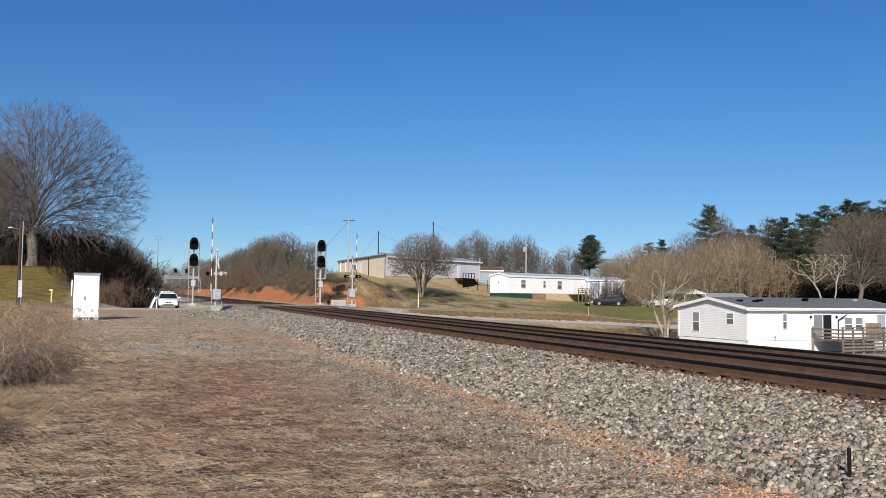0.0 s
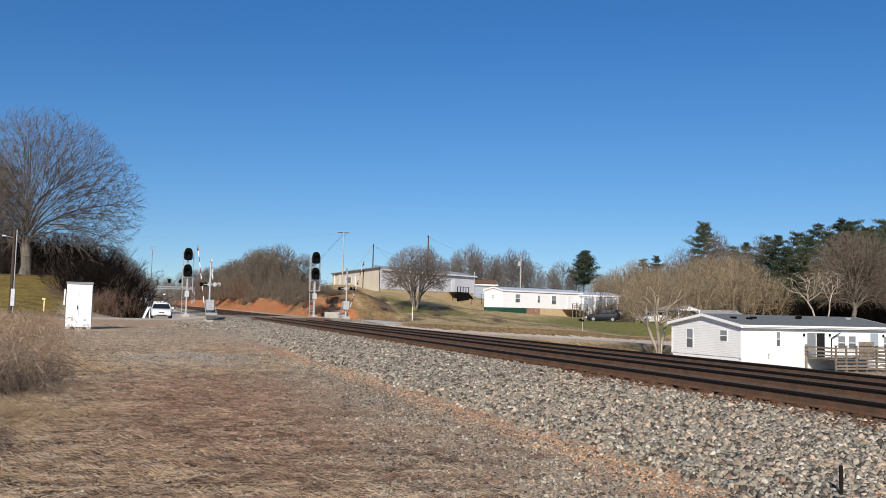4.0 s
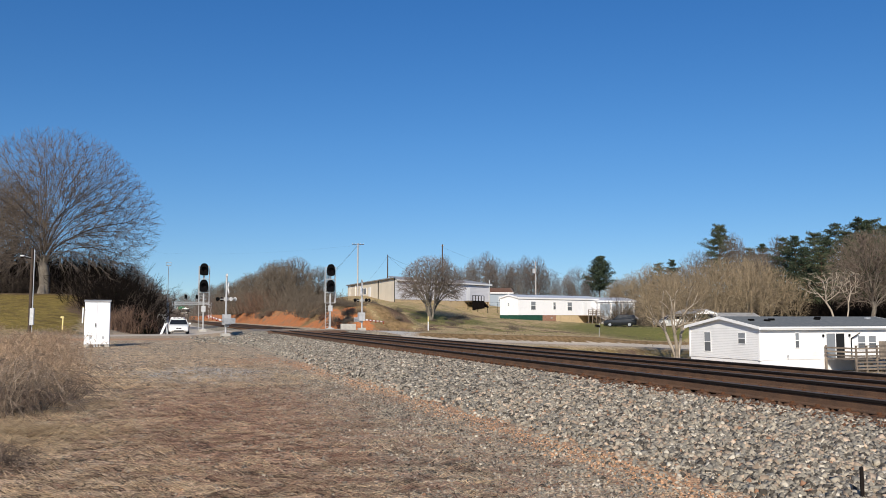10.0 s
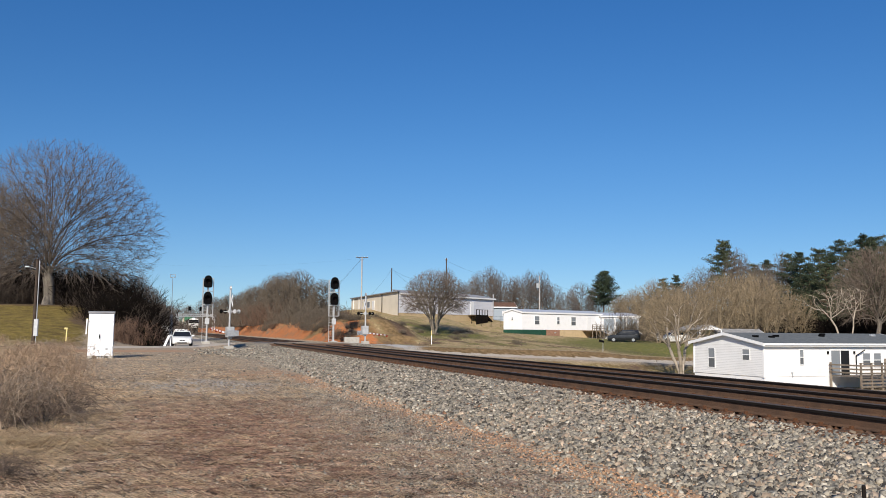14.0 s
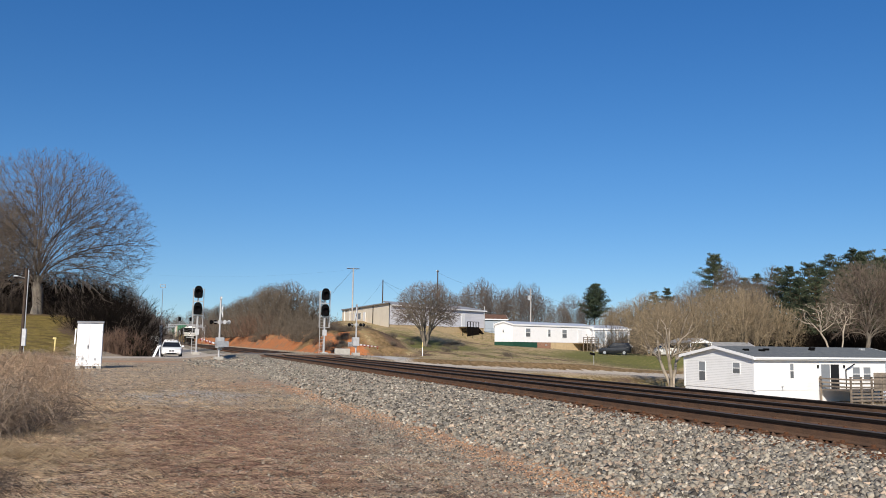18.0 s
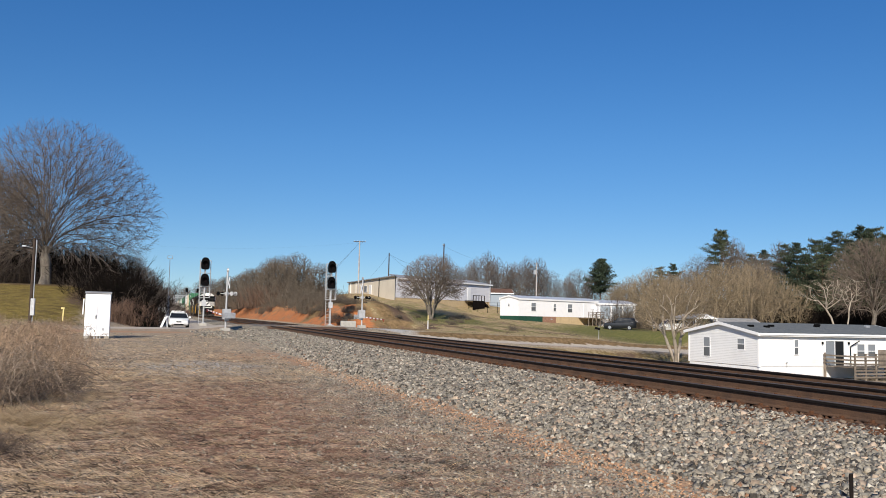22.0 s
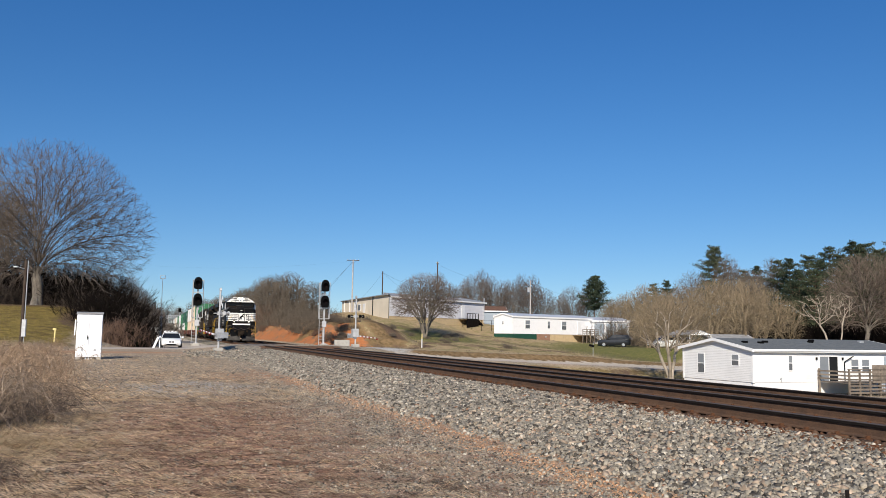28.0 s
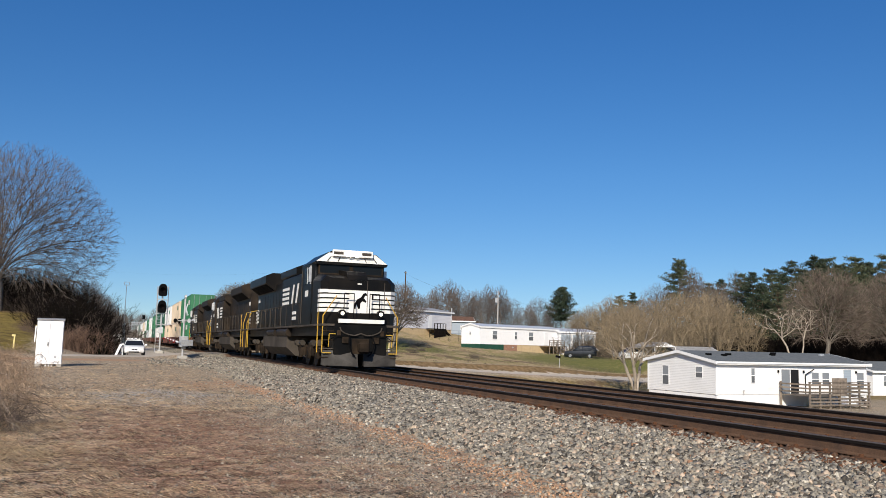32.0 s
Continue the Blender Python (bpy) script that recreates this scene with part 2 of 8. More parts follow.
M["black"] = mat("black", (0.004, 0.004, 0.0045), 0.75, 0, 0.1, 3, spec=0.06)
M["lens_dark"] = mat("lens_dark", (0.010, 0.006, 0.006), 0.55, 0, 0.1, 3, spec=0.08)
M["lens_red"] = glass_mat("lens_red", (0.22, 0.02, 0.015))
M["red_paint"] = mat("red_paint", (0.22, 0.02, 0.02), 0.5, 0, 0.1, 4)
M["yellow"] = mat("yellow", (0.72, 0.42, 0.03), 0.5, 0, 0.08, 5)
M["yellow_pale"] = mat("yellow_pale", (0.76, 0.62, 0.27), 0.6, 0, 0.08, 5)
M["concrete"] = mat("concrete", (0.42, 0.40, 0.36), 0.9, 0, 0.12, 4, bump=0.3)
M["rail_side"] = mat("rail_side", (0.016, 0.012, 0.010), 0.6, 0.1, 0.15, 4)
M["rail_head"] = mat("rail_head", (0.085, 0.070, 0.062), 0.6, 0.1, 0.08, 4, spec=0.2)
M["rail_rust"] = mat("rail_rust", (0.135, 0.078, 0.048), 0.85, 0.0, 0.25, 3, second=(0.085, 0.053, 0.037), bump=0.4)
M["tie"] = mat("tie", (0.055, 0.036, 0.025), 0.95, 0, 0.28, 3, second=(0.13, 0.075, 0.045), bump=0.6, objrand=0.35, fine=30)
M["plate"] = mat("plate", (0.16, 0.075, 0.04), 0.85, 0.2, 0.25, 6, bump=0.3)
M["asphalt"] = mat("asphalt", (0.17, 0.155, 0.14), 0.95, 0, 0.12, 1.5, second=(0.24, 0.20, 0.165), bump=0.3, fine=40)
M["tyre"] = mat("tyre", (0.02, 0.02, 0.021), 0.85, 0, 0.1, 6)
M["car_white"] = mat("car_white", (0.80, 0.80, 0.79), 0.22, 0, 0.03, 1)
M["car_dark"] = mat("car_dark", (0.02, 0.022, 0.025), 0.25, 0.2, 0.05, 1)
M["chrome"] = mat("chrome", (0.7, 0.7, 0.71), 0.15, 0.9, 0.05, 4)
M["lamp_clear"] = glass_mat("lamp_clear", (0.62, 0.62, 0.6))
M["wire"] = mat("wire", (0.03, 0.03, 0.032), 0.6, 0, 0.1, 4)
M["bark_grey"] = mat("bark_grey", (0.235, 0.205, 0.165), 0.95, 0, 0.2, 3, second=(0.14, 0.118, 0.098), bump=0.4)
M["twig_grey"] = mat("twig_grey", (0.155, 0.128, 0.108), 0.95, 0, 0.15, 2, island=0.3)
M["twig_oak"] = mat("twig_oak", (0.140, 0.113, 0.088), 0.95, 0, 0.15, 0.4, second=(0.088, 0.068, 0.060), island=0.4)
M["twig_tan"] = mat("twig_tan", (0.262, 0.205, 0.132), 0.95, 0, 0.2, 0.3, second=(0.165, 0.128, 0.086), island=0.5)
M["twig_brown"] = mat("twig_brown", (0.165, 0.132, 0.105), 0.95, 0, 0.15, 0.5, second=(0.12, 0.09, 0.072), island=0.4)
# near black: the shade inside bushes and woods is in this colour
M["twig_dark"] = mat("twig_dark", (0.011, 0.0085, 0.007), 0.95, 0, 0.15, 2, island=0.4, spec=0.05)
M["twig_brush"] = mat("twig_brush", (0.142, 0.118, 0.090), 0.95, 0, 0.15, 0.5, second=(0.100, 0.080, 0.062), island=0.45)
M["twig_red"] = mat("twig_red", (0.145, 0.092, 0.066), 0.95, 0, 0.15, 2, island=0.4)
M["twig_pale"] = mat("twig_pale", (0.40, 0.34, 0.27), 0.9, 0, 0.15, 2, island=0.25)
# brown twigs with part of the tangle's shade mixed into the colour
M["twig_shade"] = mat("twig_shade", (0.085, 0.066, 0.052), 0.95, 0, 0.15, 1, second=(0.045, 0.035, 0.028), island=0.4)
M["bark_pine"] = mat("bark_pine", (0.17, 0.11, 0.075), 0.95, 0, 0.2, 3, bump=0.4)
M["needle"] = mat("needle", (0.090, 0.102, 0.056), 0.8, 0, 0.2, 0.5, second=(0.040, 0.056, 0.034), island=0.5, spec=0.1)
M["needle_dark"] = mat("needle_dark", (0.054, 0.070, 0.042), 0.85, 0, 0.2, 0.5, second=(0.025, 0.038, 0.025), island=0.5, spec=0.1)
# evergreen leaves darkened to near black for the tangle's own shade
M["leaf_shaded"] = mat("leaf_shaded", (0.009, 0.011, 0.006), 0.9, 0, 0.2, 1.5, island=0.5, spec=0.04)
# dark straw colour that stands for thin shadows between the straws
M["straw_shade"] = mat("straw_shade", (0.125, 0.088, 0.060), 0.9, 0, 0.15, 1.0, second=(0.065, 0.045, 0.032), island=0.5, spec=0.08)
M["straw"] = mat("straw", (0.77, 0.575, 0.345), 0.9, 0, 0.15, 1.0, second=(0.48, 0.32, 0.19), island=0.5)
M["straw_pale"] = mat("straw_pale", (0.80, 0.61, 0.41), 0.9, 0, 0.15, 1.0, island=0.35)
M["weed"] = mat("weed", (0.27, 0.185, 0.125), 0.9, 0, 0.15, 1.0, second=(0.36, 0.265, 0.175), island=0.5)
M["grass_green"] = mat("grass_green", (0.155, 0.13, 0.036), 0.9, 0, 0.2, 0.5, second=(0.20, 0.15, 0.06), island=0.35)
M["grass_red"] = mat("grass_red", (0.40, 0.235, 0.155), 0.9, 0, 0.15, 1.0, second=(0.25, 0.135, 0.09), island=0.5)
M["grass_gold"] = mat("grass_gold", (0.56, 0.42, 0.25), 0.9, 0, 0.15, 1.0, second=(0.42, 0.30, 0.17), island=0.35)
M["grass_dry"] = mat("grass_dry", (0.36, 0.29, 0.15), 0.9, 0, 0.2, 1.0, island=0.3)


def stone_material():
    """Crushed rock: each stone is grey, blue-grey, tan, pale or rusty."""
    m = bpy.data.materials.new("stone")
    m.use_nodes = True
    n, l = m.node_tree.nodes, m.node_tree.links
    b = n["Principled BSDF"]
    b.inputs["Roughness"].default_value, b.inputs["Specular IOR Level"].default_value = 0.9, 0.15
    geo, oi, add, fr = n.new("ShaderNodeNewGeometry"), n.new("ShaderNodeObjectInfo"), n.new("ShaderNodeMath"), n.new("ShaderNodeMath")
    add.operation, fr.operation = "ADD", "FRACT"
    l.new(geo.outputs["Random Per Island"], add.inputs[0])
    l.new(oi.outputs["Random"], add.inputs[1])
    l.new(add.outputs[0], fr.inputs[0])
    rock = n.new("ShaderNodeValToRGB")
    rock.color_ramp.interpolation = "CONSTANT"
    kinds = ((0.0, (0.075, 0.066, 0.055)), (0.16, (0.235, 0.213, 0.175)), (0.36, (0.290, 0.256, 0.203)), (0.51, (0.155, 0.141, 0.118)), (0.63, (0.365, 0.322, 0.255)), (0.76, (0.305, 0.252, 0.188)), (0.83, (0.210, 0.196, 0.168)), (0.92, (0.515, 0.465, 0.378)), (0.982, (0.280, 0.158, 0.098)))
    for i, (at, c) in enumerate(kinds):
        e = rock.color_ramp.elements[i] if i < 2 else rock.color_ramp.elements.new(at)
        e.position, e.color = at, (*c, 1)
    l.new(fr.outputs[0], rock.inputs["Fac"])
    co, grain, r, hsv = n.new("ShaderNodeTexCoord"), n.new("ShaderNodeTexNoise"), n.new("ShaderNodeMapRange"), n.new("ShaderNodeHueSaturation")
    grain.inputs["Scale"].default_value, grain.inputs["Detail"].default_value = 45.0, 4.0
    l.new(co.outputs["Object"], grain.inputs["Vector"])
    r.inputs["From Min"].default_value, r.inputs["From Max"].default_value = 0.3, 0.7
    r.inputs["To Min"].default_value, r.inputs["To Max"].default_value = 0.72, 1.28
    l.new(grain.outputs["Fac"], r.inputs["Value"])
    l.new(r.outputs[0], hsv.inputs["Value"])
    l.new(rock.outputs["Color"], hsv.inputs["Color"])
    l.new(hsv.outputs[0], b.inputs["Base Color"])
    return m


M["stone"] = stone_material()
M["stone_warm"] = mat("stone_warm", (0.40, 0.31, 0.23), 0.9, 0, 0.15, 2.0, island=0.45, fine=40)
M["canes"] = mat("canes", (0.30, 0.235, 0.175), 0.9, 0, 0.15, 1.0, second=(0.18, 0.135, 0.10), island=0.5)
M["canes_dark"] = mat("canes_dark", (0.17, 0.128, 0.098), 0.9, 0, 0.15, 1.0, second=(0.09, 0.066, 0.052), island=0.5)
M["roof_sheet"] = mat("roof_sheet", (0.36, 0.36, 0.36), 0.6, 0.2, 0.1, 2, second=(0.26, 0.255, 0.25))
M["clay_clod"] = mat("clay_clod", (0.52, 0.31, 0.18), 0.95, 0, 0.15, 3, island=0.3)


def ground_material():
    """Gravel, straw, ballast, clay, grass and road on one sheet, mixed by weights that the sheet carries."""
    m = bpy.data.materials.new("ground")
    m.use_nodes = True
    n, l = m.node_tree.nodes, m.node_tree.links
    b = n["Principled BSDF"]
    b.inputs["Roughness"].default_value, b.inputs["Specular IOR Level"].default_value = 0.95, 0.2
    geo = n.new("ShaderNodeNewGeometry")

    def tex(scale, detail=5.0, rough=0.6, kind="ShaderNodeTexNoise"):
        t = n.new(kind)
        t.inputs["Scale"].default_value = scale
        if kind == "ShaderNodeTexNoise":
            t.inputs["Detail"].default_value, t.inputs["Roughness"].default_value = detail, rough
        l.new(geo.outputs["Position"], t.inputs["Vector"])
        return t

    def rng(src, a, c, lo=0.0, hi=1.0):
        r = n.new("ShaderNodeMapRange")
        r.inputs["From Min"].default_value, r.inputs["From Max"].default_value = a, c
        r.inputs["To Min"].default_value, r.inputs["To Max"].default_value = lo, hi
        l.new(src, r.inputs["Value"])
        return r.outputs[0]

    def blend(fac, a, c):
        x = n.new("ShaderNodeMix")
        x.data_type = "RGBA"
        for v, key in ((a, "A"), (c, "B")):
            if isinstance(v, tuple):
                x.inputs[key].default_value = (*v, 1)
            else:
                l.new(v, x.inputs[key])
        if isinstance(fac, float):
            x.inputs["Factor"].default_value = fac
        else:
            l.new(fac, x.inputs["Factor"])
        return x.outputs["Result"]

    big, mid, fin = tex(0.35), tex(2.2), tex(22.0, 4)
    fib = n.new("ShaderNodeTexNoise")
    mp = n.new("ShaderNodeMapping")
    mp.inputs["Rotation"].default_value = (0, 0, radians(2))
    mp.inputs["Scale"].default_value = (5.5, 13.0, 1.0)
    l.new(geo.outputs["Position"], mp.inputs["Vector"])
    l.new(mp.outputs[0], fib.inputs["Vector"])
    fib.inputs["Scale"].default_value, fib.inputs["Detail"].default_value, fib.inputs["Distortion"].default_value = 1.0, 5.0, 1.2
    streak = tex(0.75, 6.0, 0.7)
    cell = tex(26.0, kind="ShaderNodeTexVoronoi")
    cell2 = tex(11.0, kind="ShaderNodeTexVoronoi")

    def weight(name, soft=0.22):
        at = n.new("ShaderNodeAttribute")
        at.attribute_name = name
        add = n.new("ShaderNodeMath")
        add.operation = "ADD"
        l.new(at.outputs["Fac"], add.inputs[0])
        l.new(rng(mid.outputs["Fac"], 0.2, 0.8, -0.3, 0.3), add.inputs[1])
        return rng(add.outputs[0], 0.5 - soft, 0.5 + soft)

    speck = rng(cell.outputs["Color"], 0.15, 0.95)
    gravel = blend(speck, (0.10, 0.080, 0.056), (0.62, 0.515, 0.372))
    gravel = blend(rng(big.outputs["Fac"], 0.42, 0.62), gravel, blend(speck, (0.20, 0.148, 0.10), (0.66, 0.52, 0.37)))
    # dark streaks put the shaded gaps between straws into the colour
    straw = blend(rng(fib.outputs["Fac"], 0.44, 0.58), (0.068, 0.046, 0.031), (0.76, 0.575, 0.395))
    red = blend(rng(fib.outputs["Fac"], 0.44, 0.58), (0.085, 0.042, 0.027), (0.70, 0.43, 0.28))
    straw = blend(weight("red"), straw, red)
    col = blend(weight("straw"), gravel, straw)
    ball = blend(rng(cell2.outputs["Color"], 0.1, 0.9), (0.095, 0.081, 0.061), (0.47, 0.41, 0.31))
    col = blend(weight("ballast", 0.1), col, ball)
    chips = blend(speck, (0.36, 0.345, 0.325), (0.66, 0.64, 0.60))
    col = blend(weight("chips"), col, chips)
    clay = blend(rng(mid.outputs["Fac"], 0.3, 0.7), (0.54, 0.205, 0.075), (0.36, 0.125, 0.048))
    clay = blend(rng(fin.outputs["Fac"], 0.5, 0.75), clay, (0.50, 0.215, 0.09))
    clay = blend(rng(streak.outputs["Fac"], 0.5, 0.6), clay, (0.24, 0.16, 0.095))
    dirt = blend(rng(fin.outputs["Fac"], 0.3, 0.7), (0.34, 0.18, 0.095), (0.54, 0.33, 0.20))
    col = blend(weight("dirt", 0.3), col, dirt)
    col = blend(weight("clay", 0.15), col, clay)
    dry = blend(rng(mid.outputs["Fac"], 0.35, 0.65), (0.42, 0.31, 0.175), (0.27, 0.195, 0.105))
    dry = blend(rng(streak.outputs["Fac"], 0.47, 0.55), dry, (0.21, 0.18, 0.07))
    dry = blend(rng(fin.outputs["Fac"], 0.4, 0.75), dry, (0.50, 0.38, 0.215))
    col = blend(weight("dry"), col, dry)
    green = blend(rng(mid.outputs["Fac"], 0.35, 0.7), (0.11, 0.12, 0.033), (0.23, 0.195, 0.07))
    green = blend(rng(fin.outputs["Fac"], 0.45, 0.75), green, (0.075, 0.10, 0.024))
    col = blend(weight("green"), col, green)
    cut = blend(rng(mid.outputs["Fac"], 0.35, 0.65), (0.13, 0.088, 0.040), (0.29, 0.19, 0.095))
    col = blend(weight("cut", 0.15), col, cut)
    olive = blend(rng(mid.outputs["Fac"], 0.35, 0.7), (0.30, 0.215, 0.055), (0.14, 0.11, 0.03))
    olive = blend(rng(streak.outputs["Fac"], 0.45, 0.6), olive, (0.13, 0.09, 0.03))
    col = blend(weight("olive"), col, olive)
    road = blend(rng(fin.outputs["Fac"], 0.3, 0.7), (0.42, 0.36, 0.29), (0.58, 0.51, 0.42))
    col = blend(weight("road", 0.12), col, road)
    rust = blend(rng(fin.outputs["Fac"], 0.3, 0.7), (0.09, 0.052, 0.032), (0.22, 0.125, 0.072))
    col = blend(weight("rust", 0.15), col, rust)
    litter = blend(rng(fin.outputs["Fac"], 0.3, 0.7), (0.085, 0.055, 0.035), (0.20, 0.13, 0.085))
    col = blend(weight("litter"), col, litter)
    l.new(col, b.inputs["Base Color"])
    bp = n.new("ShaderNodeBump")
    bp.inputs["Strength"].default_value, bp.inputs["Distance"].default_value = 0.8, 0.03
    mixh = n.new("ShaderNodeMath")
    mixh.operation = "ADD"
    l.new(cell.outputs["Distance"], mixh.inputs[0])
    l.new(fin.outputs["Fac"], mixh.inputs[1])
    l.new(mixh.outputs[0], bp.inputs["Height"])
    l.new(bp.outputs[0], b.inputs["Normal"])
    return m


M["ground"] = ground_material()


# ---- building blocks ----
class Shape:
    """Collects vertices and faces of one mesh."""

    def __init__(self):
        self.v, self.f = [], []

    def add(self, verts, faces):
        k = len(self.v)
        self.v += [tuple(x) for x in verts]
        self.f += [tuple(i + k for i in f) for f in faces]
        return self

    def box(self, x0, y0, z0, x1, y1, z1, m=None, c=0.0):
        """A box between two corners; c: chamfer of its upright and top edges."""
        if c <= 0:
            vs = [(x, y, z) for z in (z0, z1) for x, y in ((x0, y0), (x1, y0), (x1, y1), (x0, y1))]
            fs = [(3, 2, 1, 0), (4, 5, 6, 7), (0, 1, 5, 4), (1, 2, 6, 5), (2, 3, 7, 6), (3, 0, 4, 7)]
        else:
            def ring(z, d):
                a, b2, c2, d2 = x0 + d, y0 + d, x1 - d, y1 - d
                return [(a + c, b2, z), (c2 - c, b2, z), (c2, b2 + c, z), (c2, d2 - c, z), (c2 - c, d2, z), (a + c, d2, z), (a, d2 - c, z), (a, b2 + c, z)]
            vs = ring(z0, 0) + ring(z1 - c, 0) + ring(z1, c * 0.8)
            fs = [tuple(range(7, -1, -1)), tuple(range(16, 24))]
            for r in (0, 8):
                fs += [(r + i, r + (i + 1) % 8, r + 8 + (i + 1) % 8, r + 8 + i) for i in range(8)]
        if m:
            vs = [m @ Vector(q) for q in vs]
        return self.add(vs, fs)

    def tube(self, a, b, r0, r1=None, n=8, caps=True):
        a, b = Vector(a), Vector(b)
        r1 = r0 if r1 is None else r1
        d = (b - a).normalized()
        e = d.orthogonal().normalized()
        g = d.cross(e)
        vs = []
        for q, r in ((a, r0), (b, r1)):
            vs += [q + (e * math.cos(2 * math.pi * i / n) + g * math.sin(2 * math.pi * i / n)) * r for i in range(n)]
        fs = [(i, (i + 1) % n, n + (i + 1) % n, n + i) for i in range(n)]
        if caps:
            fs += [tuple(range(n - 1, -1, -1)), tuple(range(n, 2 * n))]
        return self.add(vs, fs)

    def pipe(self, pts, r, n=6):
        for a, b in zip(pts, pts[1:]):
            self.tube(a, b, r, n=n)
        return self

    def prism(self, outline, y0, y1, axis="y"):
        """An outline of (a, b) points pushed along an axis: y (a=x, b=z), x (a=y, b=z) or z (a=x, b=y)."""
        put = {"y": lambda a, b, t: (a, t, b), "x": lambda a, b, t: (t, a, b), "z": lambda a, b, t: (a, b, t)}[axis]
        k = len(outline)
        vs = [put(a, b, y0) for a, b in outline] + [put(a, b, y1) for a, b in outline]
        fs = [tuple(range(k - 1, -1, -1)), tuple(range(k, 2 * k))] + [(i, (i + 1) % k, k + (i + 1) % k, k + i) for i in range(k)]
        return self.add(vs, fs)

    def loft(self, rings, close=True):
        k = len(rings[0])
        vs = [q for r in rings for q in r]
        fs = [(j * k + i, j * k + (i + 1) % k, (j + 1) * k + (i + 1) % k, (j + 1) * k + i) for j in range(len(rings) - 1) for i in range(k)]
        if close:
            fs += [tuple(range(k - 1, -1, -1)), tuple(range((len(rings) - 1) * k, len(rings) * k))]
        return self.add(vs, fs)

    def ball(self, c, r, n=8, sz=1.0):
        c = Vector(c)
        rings = []
        for j in range(1, n // 2):
            t = math.pi * j / (n // 2)
            rings.append([c + Vector((r * math.sin(t) * math.cos(2 * math.pi * i / n), r * math.sin(t) * math.sin(2 * math.pi * i / n), r * sz * math.cos(t))) for i in range(n)])
        return self.loft(rings)

    def mesh(self, name, material, smooth=False, fix=True):
        me = bpy.data.meshes.new(name)
        me.from_pydata([tuple(q) for q in self.v], [], self.f)
        me.materials.append(material)
        if fix:
            bm = bmesh.new()
            bm.from_mesh(me)
            bmesh.ops.recalc_face_normals(bm, faces=bm.faces)
            bm.to_mesh(me)
            bm.free()
        if smooth:
            me.shade_smooth()
            me.set_sharp_from_angle(angle=radians(40))
        return me


def part(name, shape, material, parent, label="", smooth=False, m=None):
    ob = new(name, shape.mesh(name, material, smooth) if isinstance(shape, Shape) else shape)
    ob.parent = parent
    if m is not None:
        ob.matrix_basis = m
    if label:
        ob["label"] = label
    return ob


def thing(name, m, label, category, group="", kind=""):
    ob = new(name)
    ob.empty_display_size = 0.2
    ob.matrix_basis = m
    return tagged(ob, label, category, group, kind)


def solo(name, shape, material, label, category, m=None, group="", kind="", smooth=False):
    ob = new(name, shape.mesh(name, material, smooth))
    if m is not None:
        ob.matrix_basis = m
    return tagged(ob, label, category, group, kind)

